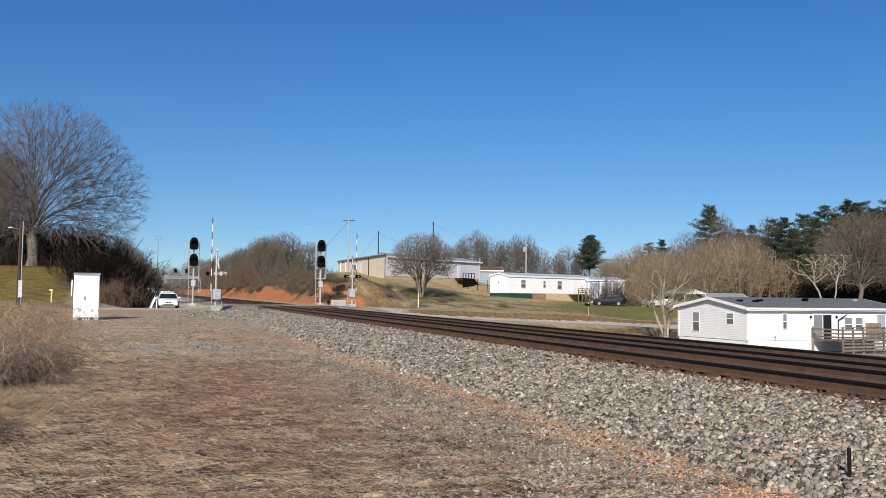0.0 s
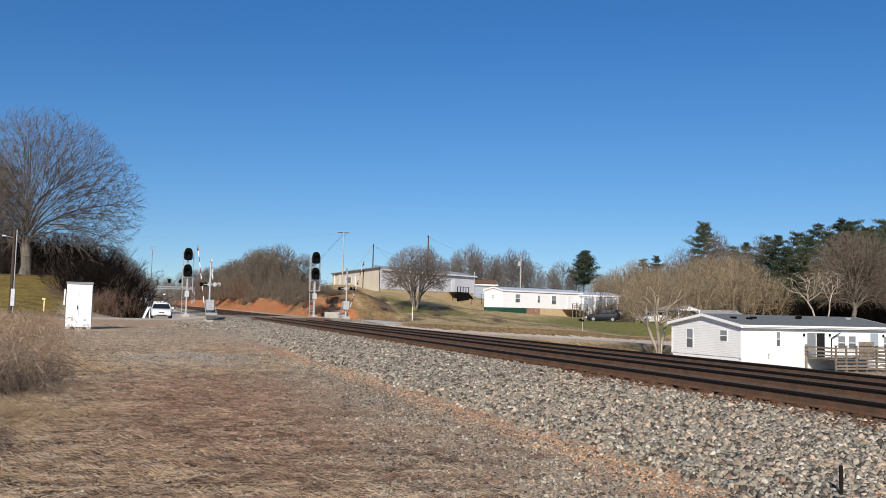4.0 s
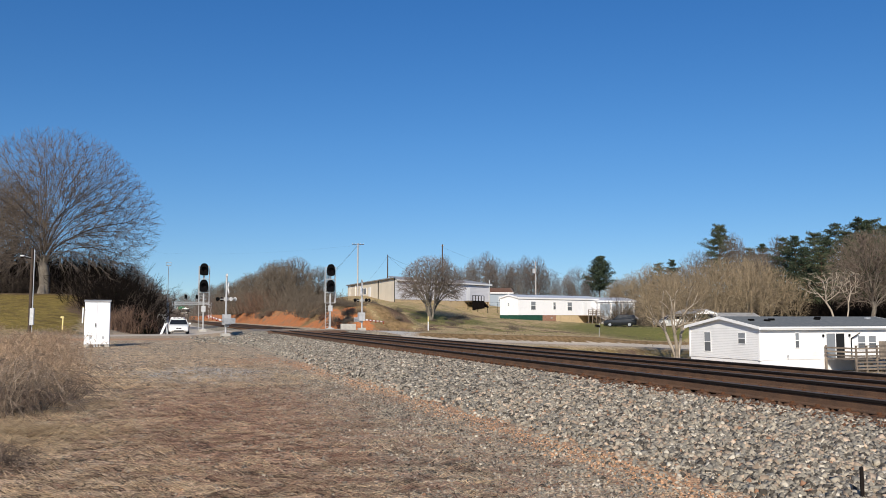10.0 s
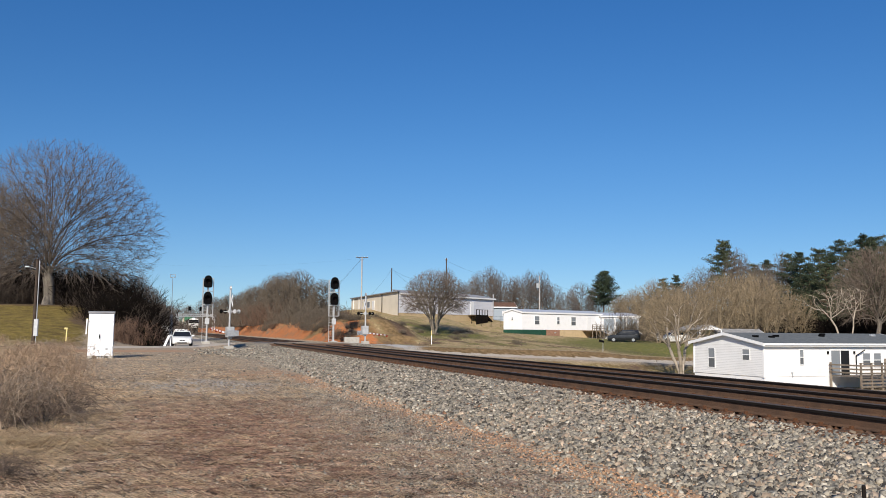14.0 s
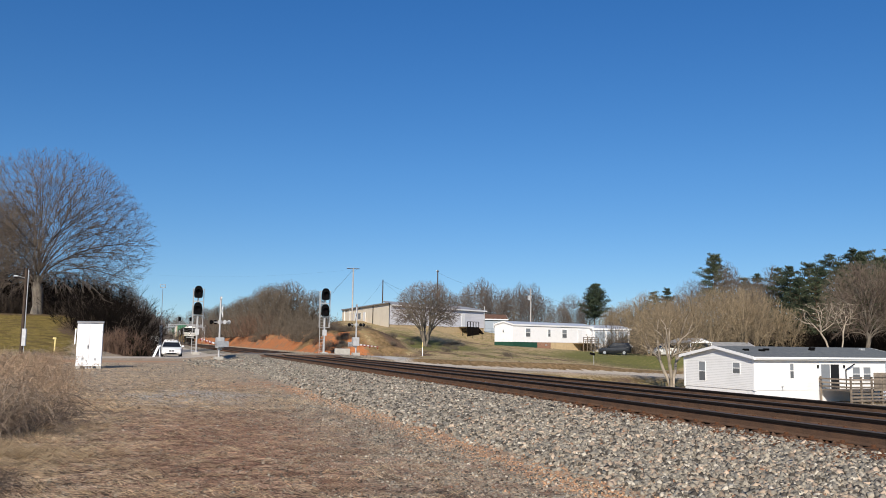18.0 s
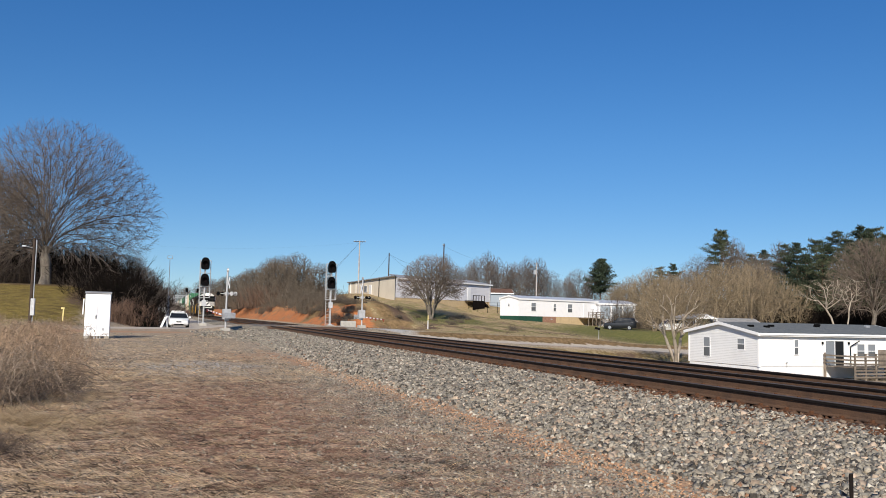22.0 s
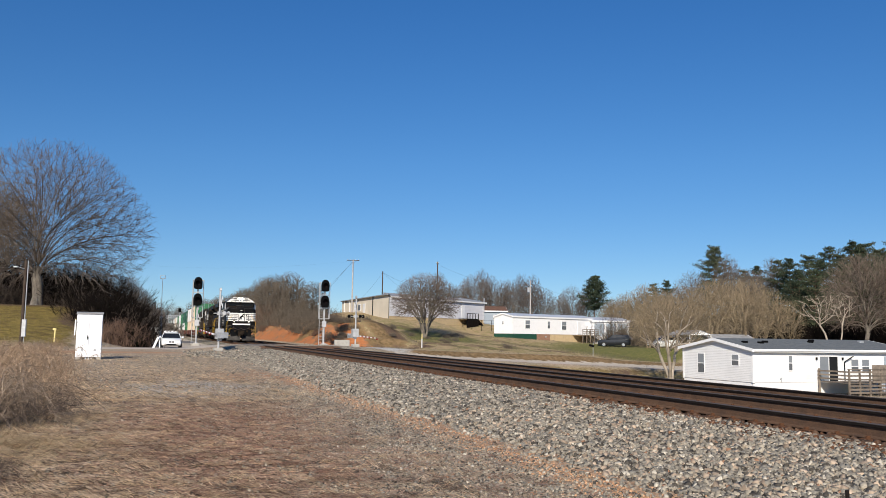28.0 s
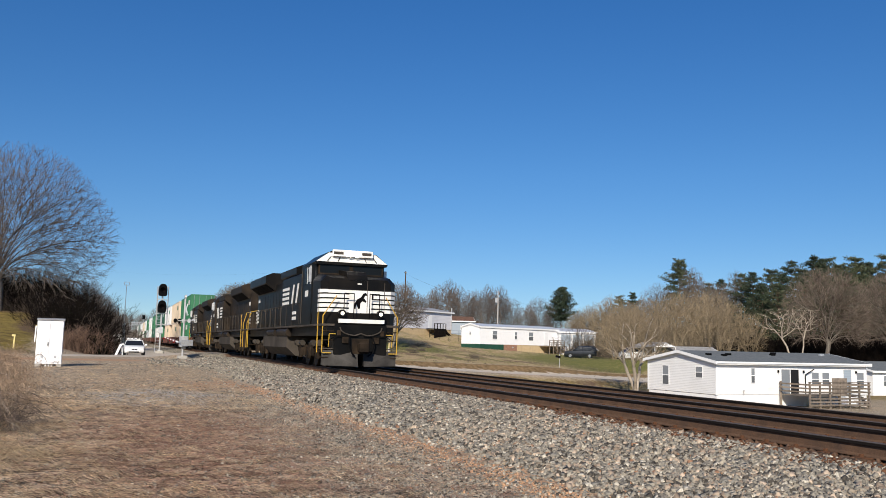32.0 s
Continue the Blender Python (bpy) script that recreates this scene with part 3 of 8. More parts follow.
# ---- ground ----
def weights(s, p):
    w = {}
    d = abs(s - road_s(p))
    off_road = sm(d, 3.2, 4.6)
    near = 1 - sm(p, 4.0, 5.4)
    w["straw"] = near * lerp(0.95, 0.0, sm(p - 0.06 * (s - 12), 0.6, 4.4)) * (1 - 0.55 * sm(s, 17, 48)) + 0.75 * near * sm(-p, 3.0, 6.0) * (1 - sm(s, 62, 66))
    w["red"] = 0.9 * math.exp(-((s - 14) / 7) ** 2 - ((p - 1.4) / 2.4) ** 2) + 0.3 * math.exp(-((s - 20) / 10) ** 2 - ((p + 6) / 3) ** 2)
    w["ballast"] = sm(p, 4.7, 5.5) * (1 - sm(p, 16, 17)) * off_road
    w["chips"] = 0.95 * math.exp(-((s - 25) / 4) ** 2 - ((p - 1.0) / 2.2) ** 2) + 1.1 * math.exp(-((s - 58) / 5.5) ** 2 - ((p - 5.2) / 1.8) ** 2) + 0.55 * math.exp(-((s - 14) / 9) ** 2 - ((p - 5.6) / 0.5) ** 2)
    w["dirt"] = 0.7 * math.exp(-((p - 4.75 + 0.03 * max(0, s - 14)) / 0.42) ** 2) * (1 - sm(s, 30, 45)) + 0.85 * math.exp(-((s - 60.0) / 2.6) ** 2) * (1 - sm(p, 0, 4)) + 0.62 * math.exp(-((s - 31) / 4) ** 2 - ((p - 2.8) / 1.4) ** 2)
    w["rust"] = sm(p, 7.5, 7.9) * (1 - sm(p, 14.2, 14.7)) * off_road
    w["green"] = 0.5 * sm(s, 69, 73) * sm(-p, 4.5, 7.5) * (1 - sm(s, 96, 101))
    w["green"] += 1.1 * math.exp(-((s - 108) / 9) ** 2 - ((p - 36) / 6) ** 2) + 0.8 * sm(p, 47, 58) * sm(s - road_s(p), 4.5, 7) * (1 - sm(s - 0.5 * p, 82, 94)) * (1 - sm(p, 100, 120))
    w["olive"] = 0.8 * sm(s, 66, 70) * sm(-p, 4.5, 7.5) * (1 - sm(s, 100, 106))
    w["dry"] = 0.42 * sm(s, 64, 70) * sm(-p, 4.5, 7.5) + sm(p, 16.5, 20) * sm(s, lerp(86, road_s(p) + 4.2, sm(p, 22, 27)), lerp(90, road_s(p) + 5.6, sm(p, 22, 27))) * (1 - sm(s, 170, 200)) * (1 - sm(s, 88, 91) * (1 - sm(p, 20.5, 22.5)) * lerp(0.75, 0.56, sm(s, 100, 112))) + 0.3 * sm(p, 16.0, 18) * (1 - sm(s - road_s(p), -4.5, -2.6))
    w["dry"] += 0.8 * sm(-p, 8, 11) * (1 - sm(s, 66, 70)) + 0.9 * math.exp(-((s - 12.8) / 1.7) ** 2 - ((p + 2.0) / 1.3) ** 2)
    w["clay"] = sm(p, 16.5, 17.3) * (1 - sm(p, lerp(23.0, 20.3, sm(s, 97, 106)), lerp(26.0, 22.6, sm(s, 97, 106)))) * sm(s, 87.5, 91) * 1.1
    face = sm(p, 16.5, 17.3) * sm(s, 87.5, 91) * (1 - sm(p + 0.35 * max(0, s - 92), 22.2, 24.4))
    w["dry"] *= 1 - 0.95 * face
    w["litter"] = 0.8 * sm(s, 118, 128) * sm(p, 20.5, 22) * (1 - sm(p, 29, 31)) + 0.9 * sm(s, 97, 103) * sm(-p, 3, 6) + 0.8 * sm(s, 165, 185) * sm(p, 20, 26) + sm(p, 105, 125) + 0.9 * sm(s, 79, 84) * sm(-p, -0.5, 1.0) * (1 - sm(-p, 7, 10))
    w["road"] = (1 - sm(d, lerp(3.0, 2.7, sm(p, 18, 30)), lerp(3.9, 3.3, sm(p, 18, 30)))) * (1 if p > 14.5 or p < 5.5 else 0) * (1 - sm(p, 85, 90)) * sm(p, -7, -3) + 0.75 * (1 - sm(abs(p - 2.5), 2.6, 3.4)) * sm(s, 74, 78)
    hill = sm(p, 19.5, 23) * (1 - sm(p, 48, 56)) * sm(s - road_s(p), 6, 10) * (1 - sm(s, 118, 130))
    hill *= 1 - 0.9 * math.exp(-((s - 107) / 9) ** 2 - ((p - 37) / 7) ** 2)
    if hill > 0:
        w["litter"] += 0.66 * hill * sm(noise.noise((s * 0.22, p * 0.4, 9)), -0.05, 0.2)
        w["green"] += 0.66 * hill * sm(p, 30, 33) * sm(noise.noise((s * 0.16, p * 0.3, 21)), -0.02, 0.22)
        w["dirt"] += 0.6 * hill * (1 - sm(p, 26, 34)) * sm(noise.noise((s * 0.3, p * 0.3, 5)), 0.0, 0.25)
    w["cut"] = 1.1 * sm(s - road_s(p), 2.2, 2.8) * (1 - sm(s - road_s(p), 4.0, 5.2)) * sm(p, 22, 26) * (1 - sm(p, 60, 70))
    w["cut"] += (0.8 + 0.6 * noise.noise((s * 0.35, p * 0.5, 11))) * sm(s, 89, 91) * (1 - sm(s, 103, 118)) * sm(p + 0.35 * max(0, s - 92), 21.4, 22.8) * (1 - sm(p, 25, 31))
    w["cut"] += (0.36 + 0.7 * noise.noise((s * 0.3, p * 0.35, 13))) * sm(p, 17, 22) * (1 - sm(p, 95, 105)) * (1 - sm(s - road_s(p), -4.6, -3.4)) * sm(s, 60, 66)
    w["litter"] += 0.2 * sm(p, 22.5, 25) * (1 - sm(p, 28, 33)) * sm(s, 88, 92) * (1 - sm(s, 100, 110)) * (0.55 + 0.7 * noise.noise((s * 0.5, p * 0.5, 7)))
    w["chips"] += 1.15 * math.exp(-((s - 83) / 5.0) ** 2 - ((p - 21.0) / 3.6) ** 2)
    w["olive"] += 0.55 * sm(p, 20, 24) * (1 - sm(p, 95, 105)) * (1 - sm(s - road_s(p), -4.9, -3.8)) * sm(s, 60, 66)
    w["dry"] += 0.35 * sm(p, 17, 22) * (1 - sm(p, 95, 105)) * (1 - sm(s - road_s(p), -4.6, -3.4)) * sm(s, 60, 66)
    w["litter"] += (0.35 + 0.8 * noise.noise((s * 0.4, p * 0.25, 15))) * sm(p, 19, 23) * (1 - sm(p, 60, 80)) * (1 - sm(s - road_s(p), -5.0, -3.6)) * sm(s, 60, 66)
    return w


def spread(lo, hi, fine_lo, fine_hi, step, grow):
    """Grid lines, fine between two places and wider outwards."""
    mid = list(np.arange(fine_lo, fine_hi, step))
    out, d, v = [], step, fine_hi
    while v < hi:
        out.append(v)
        d *= grow
        v += d
    out.append(hi)
    d, v = step * grow, fine_lo - step
    while v > lo:
        mid.insert(0, v)
        d *= grow
        v -= d
    return [lo] + mid + out


def build_ground():
    ss = [v for v in spread(-900, 4000, 2, 30, 0.5, 1.018) if v < 66 or v > 96] + [float(v) for v in np.arange(66, 96, 0.55)]
    ss.sort()
    ps = spread(-2500, 2500, -6, 18, 0.4, 1.035)
    ss, ps = [float(v) for v in ss], [float(v) for v in ps]
    verts, ws = [], []
    for s in ss:
        for p in ps:
            z = ground_z(s, p)
            if 88 < s < 180 and 16.5 < p < 30:
                z += (0.45 * noise.noise((s * 0.3, p * 0.3, 1)) + 0.75 * noise.noise((s * 0.55, p * 0.12, 5)) - 1.1 * max(0, 1 - abs(s - 97.5 - 0.2 * (p - 20)) / 1.3) * sm(p, 17.5, 20)) * sm(p, 16.5, 19) * (1 - 0.6 * sm(p, 24, 30))
            if 86 < s < 160 and 24 < p < 70:
                z += (0.22 * noise.noise((s * 0.4, p * 0.4, 2)) + 0.12 * noise.noise((s * 0.9, p * 0.9, 4))) * sm(p, 24, 27) * (1 - sm(p, 44, 50)) * sm(s - road_s(p), 4, 7)
            verts.append(tuple(W(s, p, z)))
            ws.append(weights(s, p))
    k = len(ps)
    faces = [(i * k + j, i * k + j + 1, (i + 1) * k + j + 1, (i + 1) * k + j) for i in range(len(ss) - 1) for j in range(k - 1)]
    me = bpy.data.meshes.new("ground")
    me.from_pydata(verts, [], [f[::-1] for f in faces])
    me.materials.append(M["ground"])
    for key in ws[0]:
        a = me.attributes.new(key, "FLOAT", "POINT")
        a.data.foreach_set("value", np.clip([w[key] for w in ws], 0, 1.5).astype(np.float32))
    me.shade_smooth()
    ob = new("ground", me)
    tagged(ob, "gravel lot, mown straw, clay bank and winter grass beside a railway", "ground", kind="structure")
    return ob


ground = build_ground()

# ---- the two tracks ----
RAIL_OUT = [(-0.075, -0.175), (0.075, -0.175), (0.075, -0.162), (0.012, -0.145), (0.010, -0.05), (0.036, -0.042), (0.037, -0.008), (0.028, 0.0),
            (-0.028, 0.0), (-0.037, -0.008), (-0.036, -0.042), (-0.010, -0.05), (-0.012, -0.145), (-0.075, -0.162)]
TRACK_M = pose(0, 0, 0, 0, 0, 90 + math.degrees(TRACK))      # local x along s, local -y towards the far side


def rail_shape(s0, s1):
    return Shape().prism([(a, b) for a, b in RAIL_OUT], s0, s1, axis="x")


def build_track(n, centre, drop=0.0):
    tr = thing("track_%d" % n, pose(0, 0, -drop) @ TRACK_M, "rusty steel railway track on dark wooden ties and ballast", "railway track", kind="structure")
    tie_mesh = Shape().box(-0.11, -1.3, -0.36, 0.11, 1.3, -0.182, c=0.012).mesh("tie", M["tie"])
    plate_mesh = Shape().box(-0.1, -0.19, -0.182, 0.1, 0.19, -0.172).box(-0.07, -0.13, -0.172, -0.04, -0.08, -0.14).box(0.03, 0.08, -0.172, 0.06, 0.13, -0.14).box(0.02, -0.13, -0.172, 0.05, -0.08, -0.135).mesh("tie_plate", M["plate"])
    rng = random.Random(n)
    far_ties, far_plates = Shape(), Shape()
    s = -20.0
    while s < 330:
        m = pose(s + rng.uniform(-0.02, 0.02), -centre + rng.uniform(-0.04, 0.04), rng.uniform(-0.012, 0.006), 0, 0, rng.uniform(-1.2, 1.2))
        if abs(s - road_s(centre)) > 3.6:
            if 4 < s < 66:
                part("tie", tie_mesh, None, tr, m=m)
                if n == 1 and s < 40:
                    for side in (-1, 1):
                        part("tie_plate", plate_mesh, None, tr, m=pose(m.translation.x, -centre + side * 0.754, 0))
            else:
                far_ties.box(-0.11, -1.3, -0.36, 0.11, 1.3, -0.182, m=m)
                if s < 120:
                    for side in (-1, 1):
                        far_plates.box(s - 0.1, -centre + side * 0.754 - 0.19, -0.182, s + 0.1, -centre + side * 0.754 + 0.19, -0.165)
        s += 0.5
    part("ties_far", far_ties, M["tie"], tr)["kind"] = "stuff"
    part("tie_plates_far", far_plates, M["plate"], tr)["kind"] = "stuff"
    for side in (-1, 1):
        me = rail_shape(-40, 900).mesh("rail", M["rail_rust"])
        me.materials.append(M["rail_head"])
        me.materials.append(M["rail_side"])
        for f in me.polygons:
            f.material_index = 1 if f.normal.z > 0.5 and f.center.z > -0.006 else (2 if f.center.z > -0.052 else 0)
        part("rail", me, None, tr, m=pose(0, -centre + side * 0.754, 0))
    return tr


build_track(1, P1)
build_track(2, P2, DROP)

# ---- trees ----
def limb_mesh(name, segs, material, sides=3):
    """Tapered limbs, one prism for each (a, b, r0, r1)."""
    if not segs:
        segs = [((0, 0, 0), (0, 0, 0.01), 0.01, 0.01)]
    a = np.array([s[0] for s in segs], float)
    b = np.array([s[1] for s in segs], float)
    r = np.array([[s[2], s[3]] for s in segs], float)
    d = b - a
    d /= np.maximum(np.linalg.norm(d, axis=1, keepdims=True), 1e-9)
    ref = np.where(np.abs(d[:, 2:3]) > 0.9, [[1.0, 0, 0]], [[0, 0, 1.0]])
    e = np.cross(d, ref)
    e /= np.maximum(np.linalg.norm(e, axis=1, keepdims=True), 1e-9)
    g = np.cross(d, e)
    k = len(segs)
    v = np.empty((k, 2, sides, 3))
    for i in range(sides):
        w = e * math.cos(2 * math.pi * i / sides) + g * math.sin(2 * math.pi * i / sides)
        v[:, 0, i] = a + w * r[:, :1]
        v[:, 1, i] = b + w * r[:, 1:]
    base = np.arange(k)[:, None, None] * (2 * sides)
    quad = np.array([[i, (i + 1) % sides, sides + (i + 1) % sides, sides + i] for i in range(sides)])
    faces = (base + quad[None]).reshape(-1, 4)
    me = bpy.data.meshes.new(name)
    me.from_pydata(v.reshape(-1, 3).tolist(), [], faces.tolist())
    me.materials.append(material)
    if sides > 4:
        me.shade_smooth()
    return me


def leaf_mesh(name, at, size, material, rng, droop=0.0, long=2.2):
    """Many small leaf or needle blades round the places given."""
    k = len(at)
    at = np.asarray(at, float)
    g = np.random.default_rng(rng.randrange(10 ** 6))
    d = g.normal(size=(k, 3))
    d[:, 2] -= droop
    d /= np.linalg.norm(d, axis=1, keepdims=True)
    e = np.cross(d, g.normal(size=(k, 3)))
    e /= np.maximum(np.linalg.norm(e, axis=1, keepdims=True), 1e-6)
    sz = size * g.uniform(0.6, 1.4, (k, 1))
    v = np.stack([at - e * sz * 0.5, at + e * sz * 0.5, at + d * sz * long], 1)
    me = bpy.data.meshes.new(name)
    me.from_pydata(v.reshape(-1, 3).tolist(), [], np.arange(3 * k).reshape(-1, 3).tolist())
    me.materials.append(material)
    return me


def crown_tree(rng, trunk_h, centre, radii, count, trunk_r, twig=0.010, bias=0.45, hollow=0.35, stems=1, low=-0.9, tips=3, tip_len=0.7, flat=False, lean=(0.0, 0.0)):
    """A bare tree: points fill an egg-shaped crown, and each is joined to the branch that reaches it soonest.
    Returns limbs (a, b, r0, r1, level): level 0 the trunk and thick limbs, 1 thin ones, 2 twigs."""
    g = np.random.default_rng(rng.randrange(10 ** 6))
    c, rad = np.array(centre, float), np.array(radii, float)
    d = g.normal(size=(count * 3, 3))
    d /= np.linalg.norm(d, axis=1, keepdims=True)
    r = g.uniform(hollow ** 3, 1, (count * 3, 1)) ** (1 / 3)
    lump = 1 + 0.16 * np.sin(3 * np.arctan2(d[:, 1:2], d[:, 0:1]) + g.uniform(0, 6)) * np.cos(2.5 * d[:, 2:3] + g.uniform(0, 6)) + g.normal(size=(count * 3, 1)) * 0.05
    pts = d * r * lump
    pts = pts[pts[:, 2] > low][:count] * rad + c
    pos, par, plen = [], [], []
    for k in range(stems):
        az = 2 * math.pi * (k + g.uniform(0, 0.5)) / stems
        base = np.array([0.22 * math.cos(az), 0.22 * math.sin(az), -0.3]) if stems > 1 else np.array([0, 0, -0.3])
        top = np.array([base[0] * (1 + 3.2 * (stems > 1)) + lean[0], base[1] * (1 + 3.2 * (stems > 1)) + lean[1], trunk_h])
        n = 5
        for i in range(n):
            t = i / (n - 1)
            q = base * (1 - t) + top * t + (g.normal(size=3) * 0.03 * trunk_h * (0 < i) * [1, 1, 0])
            pos.append(q)
            par.append(len(pos) - 2 if i else -1)
            plen.append(0 if i == 0 else plen[-1] + np.linalg.norm(q - pos[-2]))
    P = np.zeros((len(pos) + 6 * len(pts) + 10, 3))
    L = np.zeros(len(P))
    k = len(pos)
    P[:k], L[:k] = pos, plen
    start = np.array([0, 0, trunk_h * 0.8])
    order = np.argsort(np.linalg.norm(pts - start, axis=1))
    for j in order:
        q = pts[j]
        dist = np.linalg.norm(P[:k] - q, axis=1)
        up = np.where(P[:k, 2] > q[2] + 0.4, 1.6, 1.0)
        cost = dist * up + bias * L[:k] + np.where(P[:k, 2] < trunk_h * 0.55, 6.0, 0.0)
        i = int(np.argmin(cost))
        steps = max(1, min(4, int(dist[i] / 0.8)))
        a = P[i].copy()
        last = i
        sag = g.normal(size=3) * dist[i] * 0.05
        for m in range(1, steps + 1):
            t = m / steps
            w = a * (1 - t) + q * t + sag * math.sin(math.pi * t)
            P[k] = w
            L[k] = L[last] + np.linalg.norm(w - P[last])
            par.append(last)
            last = k
            k += 1
    par = np.array(par[:k])
    load = np.zeros(k)
    leaf = np.ones(k, bool)
    leaf[par[par >= 0]] = False
    load[leaf] = 1.0
    for i in range(k - 1, -1, -1):
        if par[i] >= 0:
            load[par[i]] += load[i]
    full = max(load[0], 1)
    R = np.maximum(twig, trunk_r * (load / full) ** 0.5)
    out = []
    for i in range(k):
        if par[i] >= 0:
            lv = 0 if R[i] > trunk_r * 0.30 else 1
            r0 = R[par[i]] if par[par[i]] < 0 or R[par[i]] < R[i] * 1.6 else R[i] * 1.25
            out.append((tuple(P[par[i]]), tuple(P[i]), float(r0), float(R[i]), lv))
    ends = np.nonzero(leaf)[0]
    for i in ends:
        w = P[i] - P[par[i]]
        w = w / max(np.linalg.norm(w), 1e-6)
        for m in range(tips):
            e = w + g.normal(size=3) * 0.34 + np.array([0, 0, 0.15])
            e = e / np.linalg.norm(e) * tip_len * g.uniform(0.5, 1.3)
            s0 = P[i] - w * tip_len * g.uniform(0, 0.8)
            out.append((tuple(s0), tuple(s0 + e), twig, twig * 0.6, 2))
    return out


def fan_tree(rng, trunk_h, centre, radii, trunk_r, counts, low=-0.6, twig=0.009, tip_len=0.8, rise=0.3, stems=1, leader=0.0, inner=0.35, splay=0.8, slim=0.5):
    """A bare tree of curved limbs: boughs fan out from the trunk to an egg-shaped outline, branches leave the boughs, twigs leave the branches.
    counts: boughs, branches, branchlets, twigs. Returns limbs (a, b, r0, r1, level)."""
    g = np.random.default_rng(rng.randrange(10 ** 6))
    c, rad = np.array(centre, float), np.array(radii, float)

    def shell(n, r0, r1):
        d = g.normal(size=(n * 4, 3))
        d /= np.linalg.norm(d, axis=1, keepdims=True)
        d = d[d[:, 2] > low][:n]
        uneven = 1 + 0.05 * np.sin(4 * np.arctan2(d[:, 1:2], d[:, 0:1]) + 1.0) * np.cos(5 * d[:, 2:3])
        return d * uneven * g.uniform(r0 ** 2, r1 ** 2, (len(d), 1)) ** 0.5 * rad + c

    pos, tan, par, run, stage = [], [], [], [], []

    def put(q, t, up, st):
        pos.append(np.asarray(q, float))
        tan.append(np.asarray(t, float) / max(np.linalg.norm(t), 1e-6))
        par.append(up)
        run.append(0.0 if up < 0 else run[up] + np.linalg.norm(pos[-1] - pos[up]))
        stage.append(st)

    for k in range(stems):
        az = 2 * math.pi * (k + g.uniform(0, 0.5)) / stems
        out = np.array([math.cos(az), math.sin(az), 0.0]) * (stems > 1)
        top = max(trunk_h, leader)
        n = 5 + int(leader > 0) * 7
        for i in range(n):
            t = i / (n - 1)
            q = out * (0.15 + splay * t ** 1.4) + np.array([0, 0, -0.3 + (top + 0.3) * t]) + g.normal(size=3) * [1, 1, 0] * 0.018 * top * (i > 0)
            put(q, np.array([out[0] * splay * 0.8, out[1] * splay * 0.8, 1.0]) , len(pos) - 1 if i else -1, 0)
    for st, (n, r0, r1, seg) in enumerate(((counts[0], 0.80, 0.97, 9), (counts[1], 0.72, 1.0, 6), (counts[2], inner, 1.0, 4)), 1):
        A, T, L = np.array(pos), np.array(tan), np.array(run)
        allowed = (A[:, 2] > trunk_h * 0.72) if st == 1 else (A[:, 2] > trunk_h * 0.8)
        for q in shell(n, r0, r1):
            v = q - A
            dist = np.linalg.norm(v, axis=1)
            turn = 1 - np.einsum("ij,ij->i", v, T) / np.maximum(dist, 1e-6)
            cost = dist * (1 + 0.55 * turn) + 0.35 * L + np.where(allowed, 0, 50.0) + np.where(dist < 0.35, 3.0, 0)
            i = int(np.argmin(cost))
            a, d = A[i], dist[i]
            mid = a + (T[i] * 0.5 + v[i] / d * 0.5 + np.array([0, 0, rise])) * d * 0.42
            last = i
            wob = g.normal(size=3) * d * 0.02
            for m in range(1, seg + 1):
                t = m / seg
                w = a * (1 - t) ** 2 + mid * 2 * t * (1 - t) + q * t * t + wob * math.sin(math.pi * 2 * t)
                put(w, (mid - a) * (1 - t) + (q - mid) * t, last, st)
                last = len(pos) - 1
    P, T, par, stage = np.array(pos), np.array(tan), np.array(par), np.array(stage)
    k = len(P)
    load, leaf = np.zeros(k), np.ones(k, bool)
    leaf[par[par >= 0]] = False
    load[leaf] = 1.0
    for i in range(k - 1, -1, -1):
        if par[i] >= 0:
            load[par[i]] += load[i]
    full = max(load[0], 1)
    R = np.maximum(twig * 1.15, trunk_r * (load / full) ** slim)
    R[0] *= 1.35
    out = []
    for i in range(k):
        j = par[i]
        if j >= 0:
            r0 = R[j] if par[j] < 0 or R[j] < R[i] * 1.5 else R[i] * 1.2
            out.append((tuple(P[j]), tuple(P[i]), float(r0), float(R[i]), 0 if R[i] > trunk_r * 0.16 else 1))
    pick = np.nonzero(stage >= 2)[0]
    Q = shell(counts[3], max(0.3, inner), 1.03)
    o = (Q - c) / rad
    o /= np.maximum(np.linalg.norm(o, axis=1, keepdims=True), 1e-6)
    root = Q - o * tip_len * g.uniform(0.5, 1.1, (len(Q), 1)) - np.array([0, 0, rise * 0.4 * tip_len])
    N = P[pick].astype(np.float32)
    sq = (N * N).sum(1)
    for lo in range(0, len(Q), 1500):
        part_q = root[lo:lo + 1500].astype(np.float32)
        best = pick[np.argmin(sq[None] - 2 * part_q @ N.T, axis=1)]
        for q, i in zip(Q[lo:lo + 1500], best):
            s0 = P[i]
            v = q - s0
            d = np.linalg.norm(v)
            if d < 0.08:
                continue
            if d > tip_len * 1.9:
                v = v * (tip_len * 1.9 / d)
                d = tip_len * 1.9
            b = s0 + v * 0.5 + (T[i] - v / d) * d * 0.16 + g.normal(size=3) * d * 0.04
            out.append((tuple(s0), tuple(b), twig, twig * 0.85, 2))
            out.append((tuple(b), tuple(s0 + v), twig * 0.85, twig * 0.5, 2))
    return out


